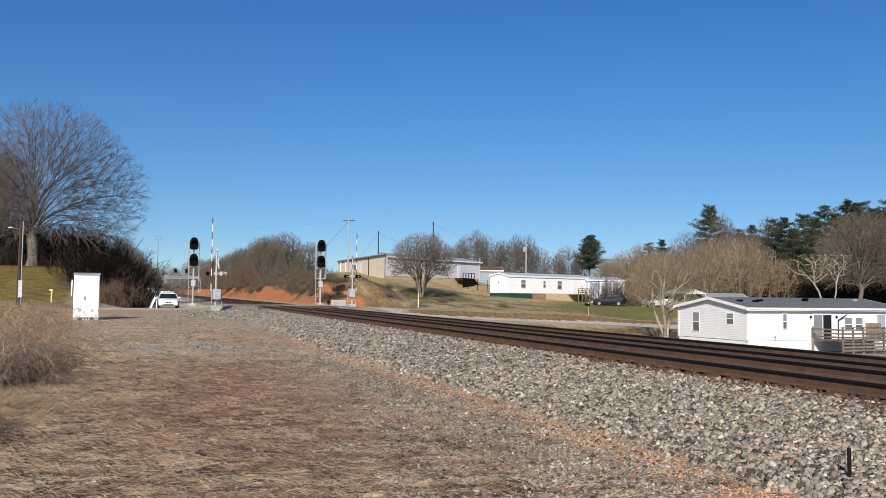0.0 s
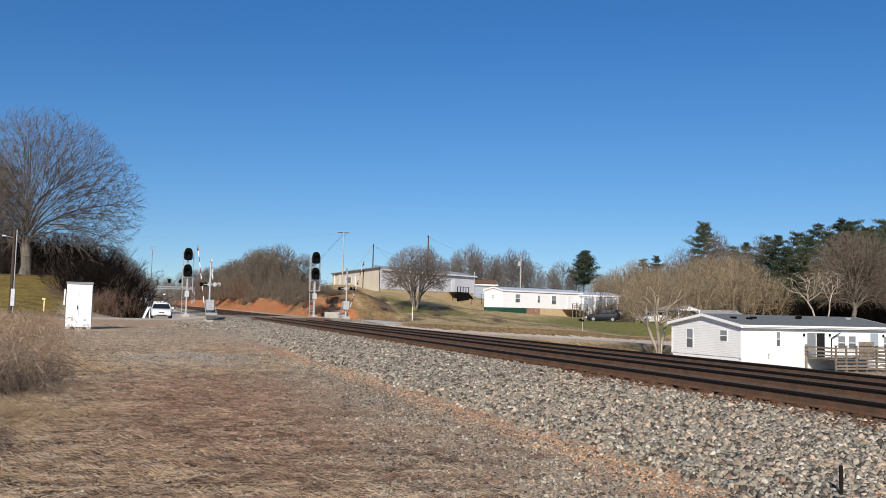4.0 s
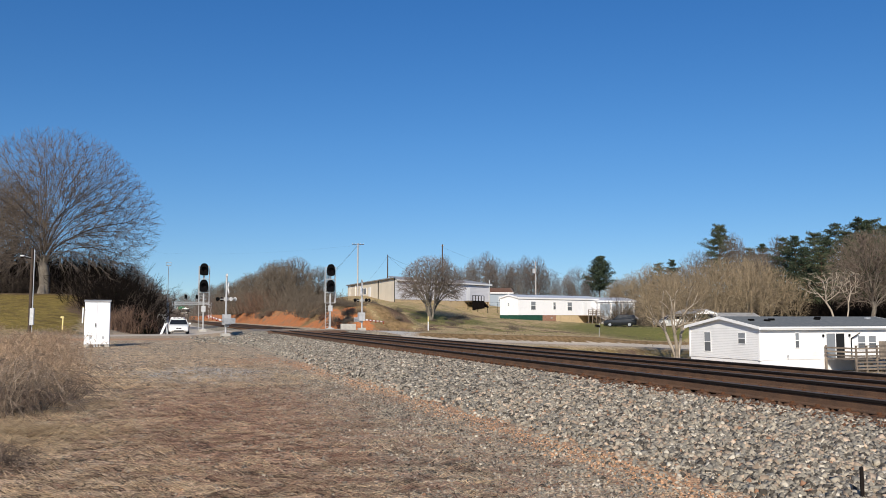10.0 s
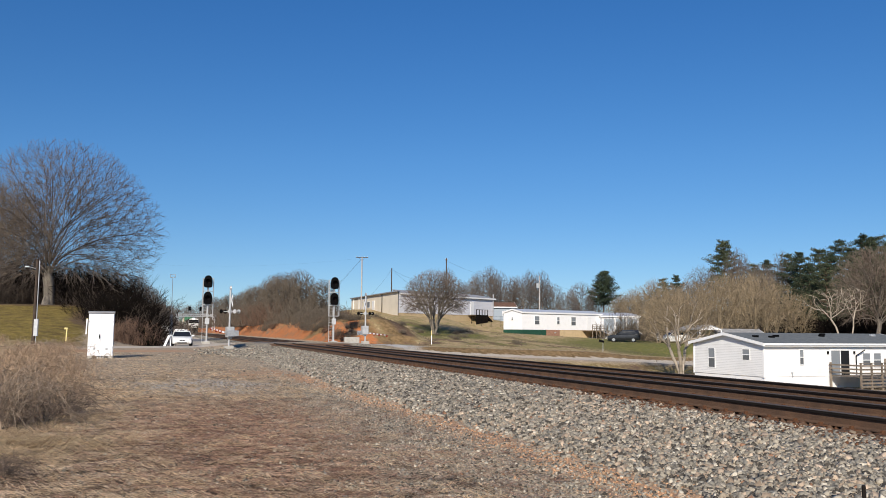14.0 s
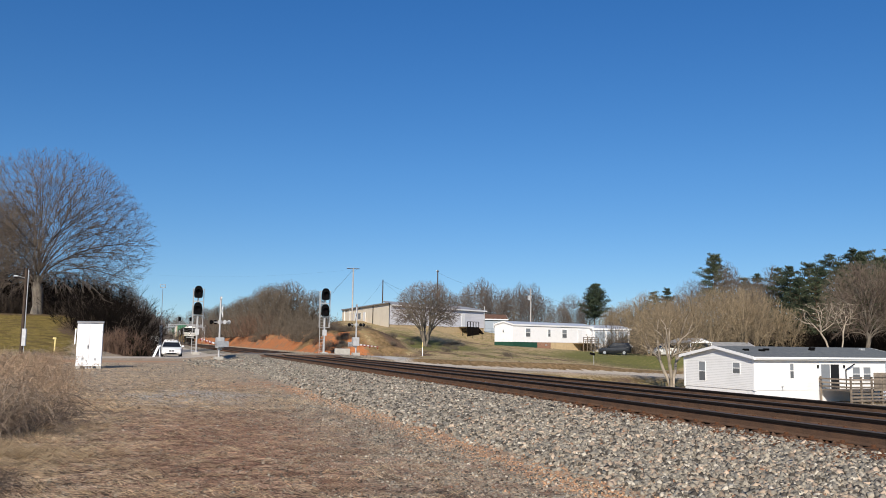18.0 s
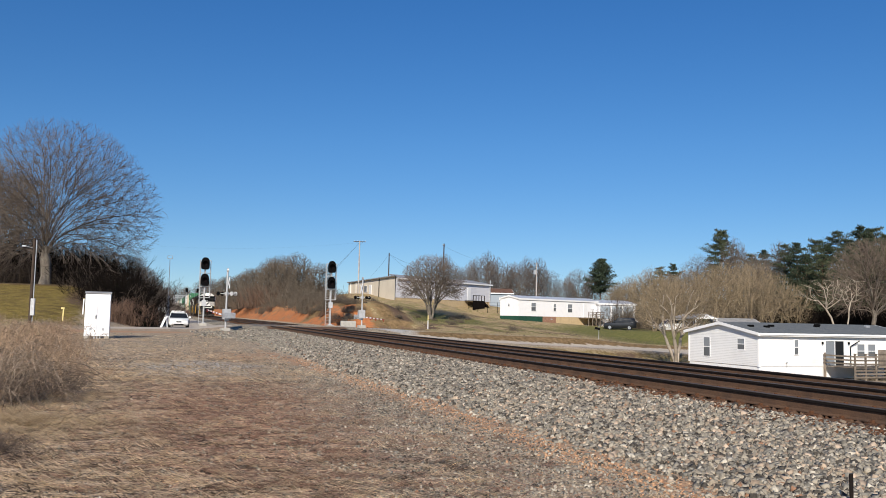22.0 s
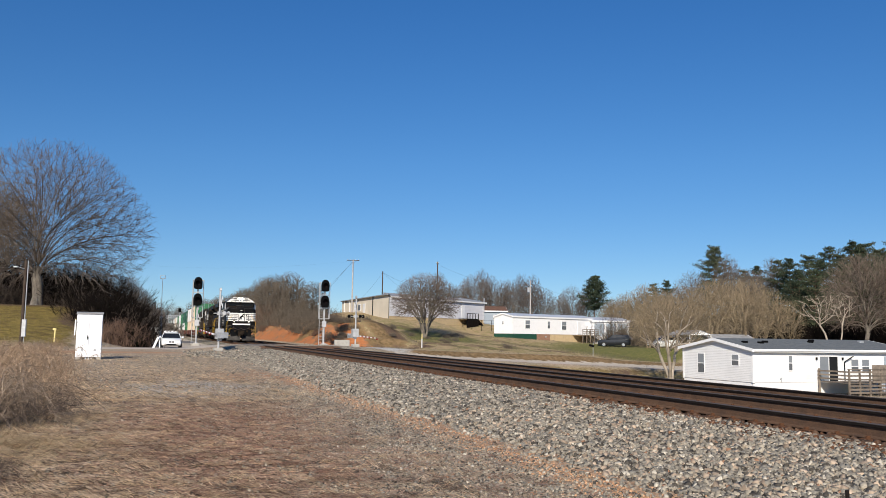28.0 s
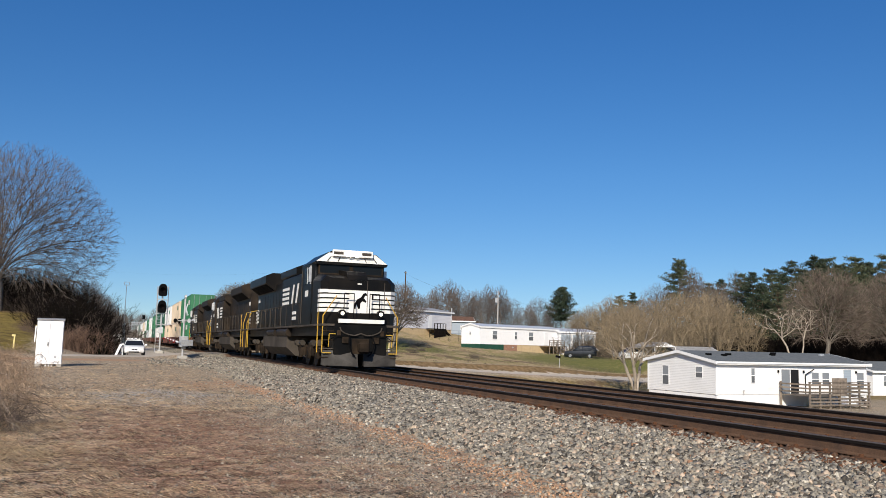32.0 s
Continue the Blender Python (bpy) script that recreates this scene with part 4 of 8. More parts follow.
def thicket(rng, width, depth, h, stems, twig=0.012, lean=0.3, sub=4):
    """A brush of thin stems from the ground."""
    out = []
    for i in range(stems):
        x, y = rng.gauss(0, width * 0.36), rng.gauss(0, depth * 0.36)
        k = h * rng.uniform(0.55, 1.1) * (1 - 0.45 * min(1, (abs(x) / width) ** 2 * 3))
        d = Vector((rng.gauss(0, lean) + 0.25 * x / width, rng.gauss(0, lean) + 0.2 * y / depth, 1)).normalized()
        q = Vector((x, y, -0.2))
        r = twig * rng.uniform(1.2, 2.6)
        for m in range(3):
            d = (d + Vector((rng.gauss(0, 0.16), rng.gauss(0, 0.16), 0))).normalized()
            b = q + d * k / 3
            out.append((tuple(q), tuple(b), r, r * 0.75, 1))
            r *= 0.75
            for n in range(sub):
                t = rng.random()
                o = q.lerp(b, t)
                e = (d + Vector((rng.gauss(0, 0.55), rng.gauss(0, 0.55), rng.gauss(0.05, 0.3)))).normalized()
                f = o + e * k * rng.uniform(0.12, 0.32)
                out.append((tuple(o), tuple(f), twig * 0.9, twig * 0.6, 2))
                g2 = o.lerp(f, 0.5)
                e2 = (e + Vector((rng.gauss(0, 0.6), rng.gauss(0, 0.6), rng.gauss(0.1, 0.4)))).normalized()
                out.append((tuple(g2), tuple(g2 + e2 * k * rng.uniform(0.08, 0.18)), twig * 0.8, twig * 0.5, 2))
            q = b
    return out


def canes(rng, reach, h, count, r):
    """Arching bramble canes that rise, bow over and trail on the ground, with short side shoots."""
    out = []
    for i in range(count):
        q = Vector((rng.gauss(0, reach * 0.22), rng.gauss(0, reach * 0.22), -0.05))
        az = rng.uniform(0, 2 * math.pi)
        run, top = reach * rng.uniform(0.3, 1.15), h * rng.uniform(0.35, 1.1)
        end = rng.uniform(0.55, 1.0)
        kk = r * rng.uniform(0.7, 1.5)
        side = rng.gauss(0, 0.25)
        last = q
        for m in range(1, 8):
            t = end * m / 7
            b = q + Vector((math.cos(az + side * t), math.sin(az + side * t), 0)) * run * t + Vector((rng.gauss(0, 0.012), rng.gauss(0, 0.012), top * 4 * t * (1 - t) * (1.1 - 0.3 * t) + 0.02))
            out.append((tuple(last), tuple(b), kk * (1.1 - 0.5 * t), kk * (1.0 - 0.5 * t), 1))
            if m > 1:
                for n in range(3):
                    o = last.lerp(b, rng.random())
                    e = Vector((rng.gauss(0, 1), rng.gauss(0, 1), rng.gauss(0.25, 0.8))).normalized()
                    f = o + e * rng.uniform(0.06, 0.26)
                    out.append((tuple(o), tuple(f), kk * 0.6, kk * 0.35, 2))
            last = b
    return out


def bare_tree(name, where, segs, bark, twig, label, rz=0.0, trunk_levels=0, group=""):
    tr = thing(name, Matrix.Translation(where) @ pose(0, 0, 0, 0, 0, rz), label, "tree", group)
    part("trunk", limb_mesh("trunk", [s[:4] for s in segs if s[4] <= trunk_levels], bark, 7), None, tr)
    part("crown", limb_mesh("crown", [s[:4] for s in segs if s[4] > trunk_levels], twig, 3), None, tr, "bare leafless branches and twigs")
    return tr


def pine(name, where, h, crown_r, rng, label, needle, start=0.35, tiers=14, size=0.16, per=90, dense=1.0, even=0.0, group=""):
    """A conifer: a trunk, whorls of limbs, and clumps of needles at their ends."""
    tr = thing(name, Matrix.Translation(where), label, "tree", group)
    segs, at = [], []
    z0 = h * start
    tip = Vector((rng.uniform(-0.4, 0.4), rng.uniform(-0.4, 0.4), h))
    for i in range(6):
        a, b = tip * (i / 6), tip * ((i + 1) / 6)
        a.z = -0.4 if i == 0 else a.z
        segs.append((tuple(a), tuple(b), h * 0.014 * (1 - i / 6.5), h * 0.014 * (1 - (i + 1) / 6.5)))
    gg = np.random.default_rng(rng.randrange(10 ** 6))
    for i in range(tiers):
        t = (i + rng.uniform(0, 0.8)) / tiers
        z = lerp(z0, h * 0.985, t)
        rad = crown_r * ((0.55 + 1.6 * t) if t < 0.25 else (1 - t) ** 0.7 * 1.13 + 0.10) * rng.uniform(0.6, 1.2)
        turn = rng.uniform(0, 2 * math.pi)
        k = rng.choice((5, 6, 7))
        for j in range(k):
            az = turn + 2 * math.pi * j / k + rng.uniform(-0.4, 0.4)
            reach = rad * rng.uniform(0.4 + even, 1.3 - even)
            a = tip * (z / h)
            b = a + Vector((math.cos(az), math.sin(az), rng.uniform(-0.12, 0.32) + 0.35 * t)) * reach
            segs.append((tuple(a), tuple(b), 0.05, 0.018))
            n = int(per * dense * (0.12 + 0.42 * reach / crown_r))
            f = gg.uniform(0.2, 1.04, (n, 1)) ** 0.6
            spread = 0.14 + 0.20 * reach * f * (1.25 - f)
            at.append(np.array(a) * (1 - f) + np.array(b) * f + gg.normal(size=(n, 3)) * np.concatenate([spread, spread, spread * 0.28 + 0.05], 1))
    part("trunk", limb_mesh("trunk", segs, M["bark_pine"], 5), None, tr)
    part("crown", leaf_mesh("crown", np.concatenate(at), size, needle, rng), None, tr, "evergreen needles in clumps")
    return tr


# a bearing from the eye and a depth give a place on the ground
def ray_xy(px, depth):
    return (px - 784) / 1500.0 * depth, depth


def leafy(name, where, size, count, material, rng, label, stems=26, leaf=0.11, category="bush", twig="twig_dark", group=""):
    """An evergreen or ivy-grown bush: thin stems and many small leaves in uneven clumps."""
    b = thing(name, Matrix.Translation(where), label, category, group)
    st = thicket(rng, size[0], size[1], size[2], stems, 0.014)
    part("twig_tangle", limb_mesh("twig_tangle", [s[:4] for s in st], M[twig], 3), None, b)
    g = np.random.default_rng(rng.randrange(10 ** 6))
    at = []
    clumps = max(8, count // 90)
    for i in range(clumps):
        d = g.normal(size=3)
        d /= np.linalg.norm(d)
        c = d * np.array(size) * 0.5 * g.uniform(0.5, 1.0)
        c[2] = abs(c[2]) * 1.75 * g.uniform(0.35, 1.0)
        at.append(c + g.normal(size=(count // clumps, 3)) * np.array(size) * 0.075)
    at = np.concatenate(at)
    at = at[at[:, 2] > 0.02]
    part("foliage", leaf_mesh("foliage", at, leaf, material, rng, long=1.6), None, b)
    return b


def brush(name, where, mesh, label, rz=0.0, group="", k=1.0):
    b = new(name, mesh)
    b.matrix_basis = Matrix.Translation(where) @ pose(0, 0, 0, 0, 0, rz) @ Matrix.Diagonal((k, k, k, 1))
    return tagged(b, label, "bush", group)


def build_trees():
    rng = random.Random(11)
    # the great oak on the grassy bank
    segs = fan_tree(rng, 4.2, (1.0, 0, 7.8), (11.0, 9.6, 10.6), 0.56, (84, 640, 3200, 16000), low=-0.68, twig=0.0108, tip_len=0.85, rise=0.35, slim=0.6)
    bare_tree("oak_tree", at_xy(*ray_xy(70, 93)), segs, M["bark_grey"], M["twig_oak"], "large bare winter oak on a grassy bank")
    back = fan_tree(rng, 4.2, (0, 0, 9.6), (5.0, 5.0, 6.6), 0.21, (16, 110, 520, 3000), low=-0.8, twig=0.0125, tip_len=1.0, rise=0.5)
    slim = fan_tree(rng, 4.5, (0, 0, 9.2), (2.9, 2.9, 6.8), 0.15, (12, 70, 330, 2200), low=-0.85, twig=0.0125, tip_len=0.95, rise=0.8, leader=12.0)
    first = None
    for px, dep, rz in ((10, 112, 0), (-25, 104, 70), (34, 126, 140), (-60, 112, 200)):
        q = Matrix.Translation(at_xy(*ray_xy(px, dep))) @ pose(0, 0, 0, 0, 0, rz)
        if first is None:
            first = bare_tree("bare_tree", q.translation, back, M["twig_brush"], M["twig_brush"], "bare brown winter tree on the wooded bank", rz, group="trees on the bank")
        else:
            copy_thing(first, q)
    # crape myrtle on the hillside
    segs = fan_tree(rng, 1.9, (0, 0, 4.6), (4.8, 4.4, 4.3), 0.15, (34, 240, 1200, 6200), low=-0.5, twig=0.0115, tip_len=0.7, rise=0.32, stems=5, splay=0.55, inner=0.3)
    bare_tree("crape_myrtle", at_xy(*ray_xy(757, 116)), segs, M["bark_grey"], M["twig_brown"], "round bare many-stemmed tree on the grass hill")
    # bare woods behind the hill
    wood = bare_tree("bare_tree", at_xy(*ray_xy(835, 200)), slim, M["twig_grey"], M["twig_grey"], "slender bare grey tree in the winter woods", 0, group="bare woods")
    wood2 = bare_tree("bare_tree", at_xy(*ray_xy(880, 190)), back, M["bark_grey"], M["twig_grey"], "spreading bare grey tree in the winter woods", 0, group="bare woods")
    spots = [(855, 195, 1), (900, 200, 1), (915, 185, 0), (935, 205, 1), (955, 195, 1), (975, 215, 1), (1000, 200, 1), (1015, 190, 0), (1035, 205, 1), (820, 210, 0),
             (1085, 200, 1), (1105, 190, 0), (1130, 195, 1), (1150, 205, 0), (1175, 190, 1), (1205, 185, 0), (1225, 190, 1), (1245, 200, 1), (1300, 180, 1), (1345, 175, 0), (1180, 150, 1), (1230, 150, 0), (1290, 150, 1),
             (780, 215, 1), (805, 205, 1), (1065, 215, 0), (1370, 165, 1),
             (828, 186, 1), (843, 205, 0), (862, 184, 1), (872, 210, 1), (890, 184, 1), (905, 212, 0), (925, 196, 1), (946, 186, 1), (965, 205, 0), (993, 186, 0), (1008, 212, 1), (1028, 196, 1), (1042, 186, 1), (1092, 186, 0), (1115, 205, 1), (1140, 186, 1), (1160, 196, 0), (1190, 178, 1), (1215, 200, 0)]
    for px, dep, kind in spots:
        z = at_xy(*ray_xy(px, dep))
        k = rng.uniform(0.74, 0.98) * (1.0 - 0.2 * sm(px, 1060, 1100) + 0.32 * sm(px, 1190, 1290)) * (1 - 0.25 * sm(px, 960, 980) * (1 - sm(px, 1080, 1120)))
        c = copy_thing(wood if kind else wood2, Matrix.Translation(z) @ pose(0, 0, 0, 0, 0, rng.uniform(0, 360)) @ Matrix.Diagonal((k, k, k, 1)))
        c.scale = (k, k, k)
    for o in (wood, wood2):
        o.scale = (0.62, 0.62, 0.62)
    # the tan trees by the gravel road
    segs = fan_tree(rng, 2.4, (0, 0, 5.0), (3.9, 3.6, 3.5), 0.15, (22, 110, 480, 2300), low=-0.6, twig=0.0085, tip_len=0.7, rise=0.5, stems=3, splay=1.0)
    bare_tree("tan_tree", at_xy(*ray_xy(1190, 82)), segs, M["twig_pale"], M["twig_tan"], "bare tan tree with a forked pale trunk by the gravel road", group="tan trees")
    segs = fan_tree(rng, 1.6, (0, 0, 4.8), (3.8, 3.6, 4.8), 0.11, (28, 120, 300, 1300), low=-0.75, twig=0.014, tip_len=0.9, rise=0.7, stems=5, splay=0.9, inner=0.2)
    tan2 = bare_tree("tan_tree", at_xy(*ray_xy(1150, 122)), segs, M["twig_tan"], M["twig_tan"], "dense bare tan tree in a thicket row", group="tan trees")
    for px, dep, k in ((1215, 124, 1.0), (1255, 118, 1.0), (1290, 126, 1.15), (1325, 118, 1.05), (1362, 122, 0.95), (1270, 136, 1.2), (1330, 136, 1.2), (1395, 126, 0.8), (1175, 138, 1.0), (1122, 156, 1.05), (1100, 160, 0.92), (1082, 162, 0.75)):
        c = copy_thing(tan2, Matrix.Translation(at_xy(*ray_xy(px, dep))) @ pose(0, 0, 0, 0, 0, rng.uniform(0, 360)) @ Matrix.Diagonal((k, k, k, 1)))
        c.scale = (k, k, k)
    # wide brown tree, pale leaning tree
    segs = fan_tree(rng, 3.6, (0, 0, 7.2), (6.4, 5.6, 6.8), 0.30, (30, 260, 1600, 7500), low=-0.7, twig=0.0125, tip_len=0.95, rise=0.45)
    bt = bare_tree("brown_tree", at_xy(*ray_xy(1536, 118)), segs, M["bark_grey"], M["twig_brown"], "wide bare brown tree before the pines", group="brown trees")
    copy_thing(bt, Matrix.Translation(at_xy(*ray_xy(1655, 122))) @ pose(0, 0, 0, 0, 0, 120))
    segs = crown_tree(rng, 4.0, (-2.4, 0, 6.2), (3.4, 2.6, 1.9), 90, 0.12, twig=0.014, tips=3, tip_len=0.8, lean=(-2.0, 0.3))
    bare_tree("pale_tree", at_xy(*ray_xy(1482, 112)), segs, M["twig_pale"], M["twig_pale"], "leaning bare tree with pale white bark", 0)
    segs = crown_tree(rng, 3.4, (0.9, 0, 6.0), (2.3, 1.8, 1.8), 55, 0.095, twig=0.014, tips=3, tip_len=0.8, lean=(0.8, 0.2))
    bare_tree("pale_tree", at_xy(*ray_xy(1486, 115)), segs, M["twig_pale"], M["twig_pale"], "slim bare tree with pale white bark", 0)
    segs = fan_tree(rng, 4.0, (0, 0, 8.6), (4.2, 4.0, 5.6), 0.22, (18, 110, 500, 2600), low=-0.6, twig=0.013, tip_len=0.9, rise=0.6)
    bare_tree("bare_tree", at_xy(*ray_xy(1322, 150)), segs, M["twig_pale"], M["twig_grey"], "bare tree with pale limbs and a domed crown", 0, group="bare woods")
    # conifers
    pine("cedar", at_xy(*ray_xy(1054, 185)), 13.6, 3.3, rng, "dark rounded evergreen on the skyline", M["needle_dark"], start=0.46, tiers=26, size=0.14, per=170, dense=1.2)
    kinds = [pine("pine_tree", at_xy(*ray_xy(1270, 185)), 20.6, 4.6, rng, "tall green pine above the woods", M["needle"], start=0.40, tiers=26, size=0.14, per=260, even=0.3, group="pine woods"),
             pine("pine_tree", at_xy(*ray_xy(1435, 160)), 17.6, 4.8, rng, "broad green pine at the wood's edge", M["needle"], start=0.2, tiers=28, size=0.14, per=200, group="pine woods"),
             pine("pine_tree", at_xy(*ray_xy(1405, 158)), 16.6, 4.1, rng, "dark green pine at the wood's edge", M["needle_dark"], start=0.18, tiers=27, size=0.14, per=200, group="pine woods"),
             pine("pine_tree", at_xy(*ray_xy(1472, 172)), 20.2, 4.2, rng, "tall flat-topped pine above the woods", M["needle_dark"], start=0.70, tiers=9, size=0.14, per=190, group="pine woods")]
    for px, dep, kind, k in ((1382, 165, 1, 0.95), (1460, 150, 2, 0.95), (1490, 165, 1, 1.05), (1515, 158, 2, 1.2), (1540, 168, 1, 1.2), (1562, 160, 0, 0.92), (1590, 158, 1, 1.15), (1620, 165, 2, 1.2), (1650, 160, 1, 1.2),
                             (1530, 175, 0, 0.98), (1500, 148, 1, 0.85), (1555, 148, 2, 0.95), (1605, 172, 0, 1.0), (1345, 180, 2, 0.95), (1320, 190, 1, 0.9), (1185, 205, 2, 0.85), (1160, 215, 1, 0.8), (1420, 145, 2, 0.8), (1448, 140, 1, 0.75), (1680, 165, 0, 1.0), (1700, 160, 1, 1.1), (1575, 142, 1, 0.9), (1640, 145, 2, 0.95)):
        c = copy_thing(kinds[kind], Matrix.Translation(at_xy(*ray_xy(px, dep))) @ pose(0, 0, 0, 0, 0, rng.uniform(0, 360)) @ Matrix.Diagonal((k, k, k, 1)))
        c.scale = (k, k, k)
    # brush on the clay bank
    red = limb_mesh("brush", [s[:4] for s in thicket(rng, 6, 5, 3.6, 150, 0.016, sub=4)], M["twig_red"], 3)
    brown = limb_mesh("brush", [s[:4] for s in thicket(rng, 6, 5, 4.2, 150, 0.018, sub=4)], M["twig_brush"], 3)
    for i in range(46):
        s = 125 + i * 3.3 + rng.uniform(-1.5, 1.5)
        p = rng.uniform(19.6, 26)
        k = lerp(0.5, 1.2, sm(s, 122, 172)) * rng.uniform(0.8, 1.2)
        brush("brush", on(s, p, -0.2), red if rng.random() < 0.25 else brown, "tangled leafless red-brown brush on the clay bank", rng.uniform(0, 360), "brush on the bank", k)
    for i in range(70):      # low scrub spilling over the clay
        s, p = 91 + 80 * rng.random() ** 1.3, rng.uniform(18.0, 21.5)
        brush("scrub", on(s, p, -0.1), brown if rng.random() < 0.7 else red, "low leafless scrub on the clay bank", rng.uniform(0, 360), "scrub on the bank", rng.uniform(0.16, 0.36) * lerp(0.6, 1.2, sm(s, 95, 120)))
    for i in range(26):
        s, p = rng.uniform(93, 118), rng.uniform(22, 44)
        brush("scrub", on(s, p, -0.1), brown, "low dry scrub on the grass hill", rng.uniform(0, 360), "scrub on the hill", rng.uniform(0.07, 0.16))
    segs = fan_tree(rng, 2.0, (0, 0, 5.4), (3.7, 3.5, 4.2), 0.14, (20, 120, 420, 2400), low=-0.6, twig=0.014, tip_len=0.8, rise=0.4, stems=3)
    bk = bare_tree("bank_tree", on(172, 21.5), segs, M["twig_brush"], M["twig_brush"], "bare brown tree on the clay bank", 0, group="trees on the clay bank")
    for s, p, k in ((182, 22, 1.1), (160, 22, 0.85), (195, 21.5, 1.0), (190, 25, 1.15), (150, 23, 0.75), (212, 21, 1.0), (230, 22, 1.1), (250, 21, 1.0), (270, 23, 1.1), (175, 26, 1.1), (300, 21, 1.2), (335, 22, 1.2), (142, 25, 0.7)):
        c = copy_thing(bk, Matrix.Translation(on(s, p)) @ pose(0, 0, 0, 0, 0, rng.uniform(0, 360)) @ Matrix.Diagonal((k, k, k, 1)))
        c.scale = (k, k, k)
    under = limb_mesh("brush", [s[:4] for s in thicket(rng, 12, 8, 5.0, 260, 0.022, sub=4)], M["twig_grey"], 3)
    # far trees along the line and beyond
    for s, p, k in ((330, -6, 0.8), (360, -10, 1.0), (400, -4, 0.9), (440, -12, 1.0), (470, 24, 1.0), (420, 23, 0.9), (520, 2, 1.0), (560, 14, 1.1), (540, -14, 1.1), (600, 24, 1.2), (620, 5, 1.1), (580, -3, 1.1), (640, 16, 1.2), (610, -25, 1.2), (660, -8, 1.3), (650, 30, 1.3)):
        c = copy_thing(wood2, Matrix.Translation(on(s, p)) @ pose(0, 0, 0, 0, 0, rng.uniform(0, 360)) @ Matrix.Diagonal((k, k, k, 1)))
        c.scale = (k, k, k)
    for i in range(34):
        s, p = rng.uniform(380, 640), rng.uniform(-60, 60)
        if abs(p - 11) < 7.5 and s < 600:
            continue
        brush("brush", on(s, p, -0.3), under, "dense grey winter understory far down the line", rng.uniform(0, 360), "understory", rng.uniform(1.2, 2.0))
    for px, dep, k in ((262, 150, 0.55), (275, 175, 0.7), (268, 200, 0.8), (283, 225, 0.9), (255, 130, 0.5), (292, 280, 1.0), (280, 300, 1.2)):
        brush("brush", at_xy(*ray_xy(px, dep), -0.3), under, "dense grey winter understory beside the line", rng.uniform(0, 360), "understory", k)
    # dark evergreen tangle on the near bank, its shade put into the colours
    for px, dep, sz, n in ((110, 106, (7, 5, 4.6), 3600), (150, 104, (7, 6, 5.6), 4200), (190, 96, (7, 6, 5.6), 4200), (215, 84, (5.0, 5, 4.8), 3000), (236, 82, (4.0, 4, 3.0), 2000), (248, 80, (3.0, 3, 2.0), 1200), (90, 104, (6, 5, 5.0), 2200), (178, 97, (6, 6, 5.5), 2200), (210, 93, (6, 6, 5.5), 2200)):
        leafy("evergreen_bush", at_xy(*ray_xy(px, dep), -0.2), sz, n, M["leaf_shaded"], rng, "dark evergreen bush tangled with bare twigs, inner shade in its colour", stems=70, leaf=0.15, group="dark bushes on the bank")
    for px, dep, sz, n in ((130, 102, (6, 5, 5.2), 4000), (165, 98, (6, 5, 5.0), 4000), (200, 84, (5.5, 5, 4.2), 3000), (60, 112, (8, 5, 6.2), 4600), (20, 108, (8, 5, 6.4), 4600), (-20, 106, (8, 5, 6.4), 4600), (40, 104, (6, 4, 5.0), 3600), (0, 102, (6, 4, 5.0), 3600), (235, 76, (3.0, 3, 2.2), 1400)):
        leafy("evergreen_bush", at_xy(*ray_xy(px, dep), -0.2), sz, n, M["leaf_shaded"], rng, "dark evergreen bush tangled with bare twigs, inner shade in its colour", stems=50, leaf=0.17, group="dark bushes on the bank")
    # near-black twigs carry the deep shade under the pines
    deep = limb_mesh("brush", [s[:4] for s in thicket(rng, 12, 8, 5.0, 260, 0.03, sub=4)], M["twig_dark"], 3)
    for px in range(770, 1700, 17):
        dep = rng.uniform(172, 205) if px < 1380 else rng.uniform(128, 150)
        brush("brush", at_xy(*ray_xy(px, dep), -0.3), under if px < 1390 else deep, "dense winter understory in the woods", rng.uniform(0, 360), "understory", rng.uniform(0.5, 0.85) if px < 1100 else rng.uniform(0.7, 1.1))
    shade = limb_mesh("brush", [s[:4] for s in thicket(rng, 12, 7, 6.0, 240, 0.026, sub=4)], M["twig_brush"], 3)
    for px in range(1075, 1420, 14):
        brush("brush", at_xy(*ray_xy(px, rng.uniform(142, 160)), -0.3), shade, "dense brown winter understory behind the tan trees", rng.uniform(0, 360), "understory", rng.uniform(0.8, 1.2) * (0.7 + 0.3 * sm(px, 1150, 1300)))
    # near-black brush: the bank's shade is in its twig colour
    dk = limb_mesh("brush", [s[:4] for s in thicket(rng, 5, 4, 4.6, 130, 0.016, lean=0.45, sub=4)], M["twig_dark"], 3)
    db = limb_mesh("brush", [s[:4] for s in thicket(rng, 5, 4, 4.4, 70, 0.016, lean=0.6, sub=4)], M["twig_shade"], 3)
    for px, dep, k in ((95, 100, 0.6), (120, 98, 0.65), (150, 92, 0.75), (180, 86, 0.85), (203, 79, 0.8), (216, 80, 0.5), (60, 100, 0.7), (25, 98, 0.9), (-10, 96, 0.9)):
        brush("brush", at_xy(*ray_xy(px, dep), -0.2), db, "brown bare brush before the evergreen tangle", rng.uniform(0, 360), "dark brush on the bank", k)
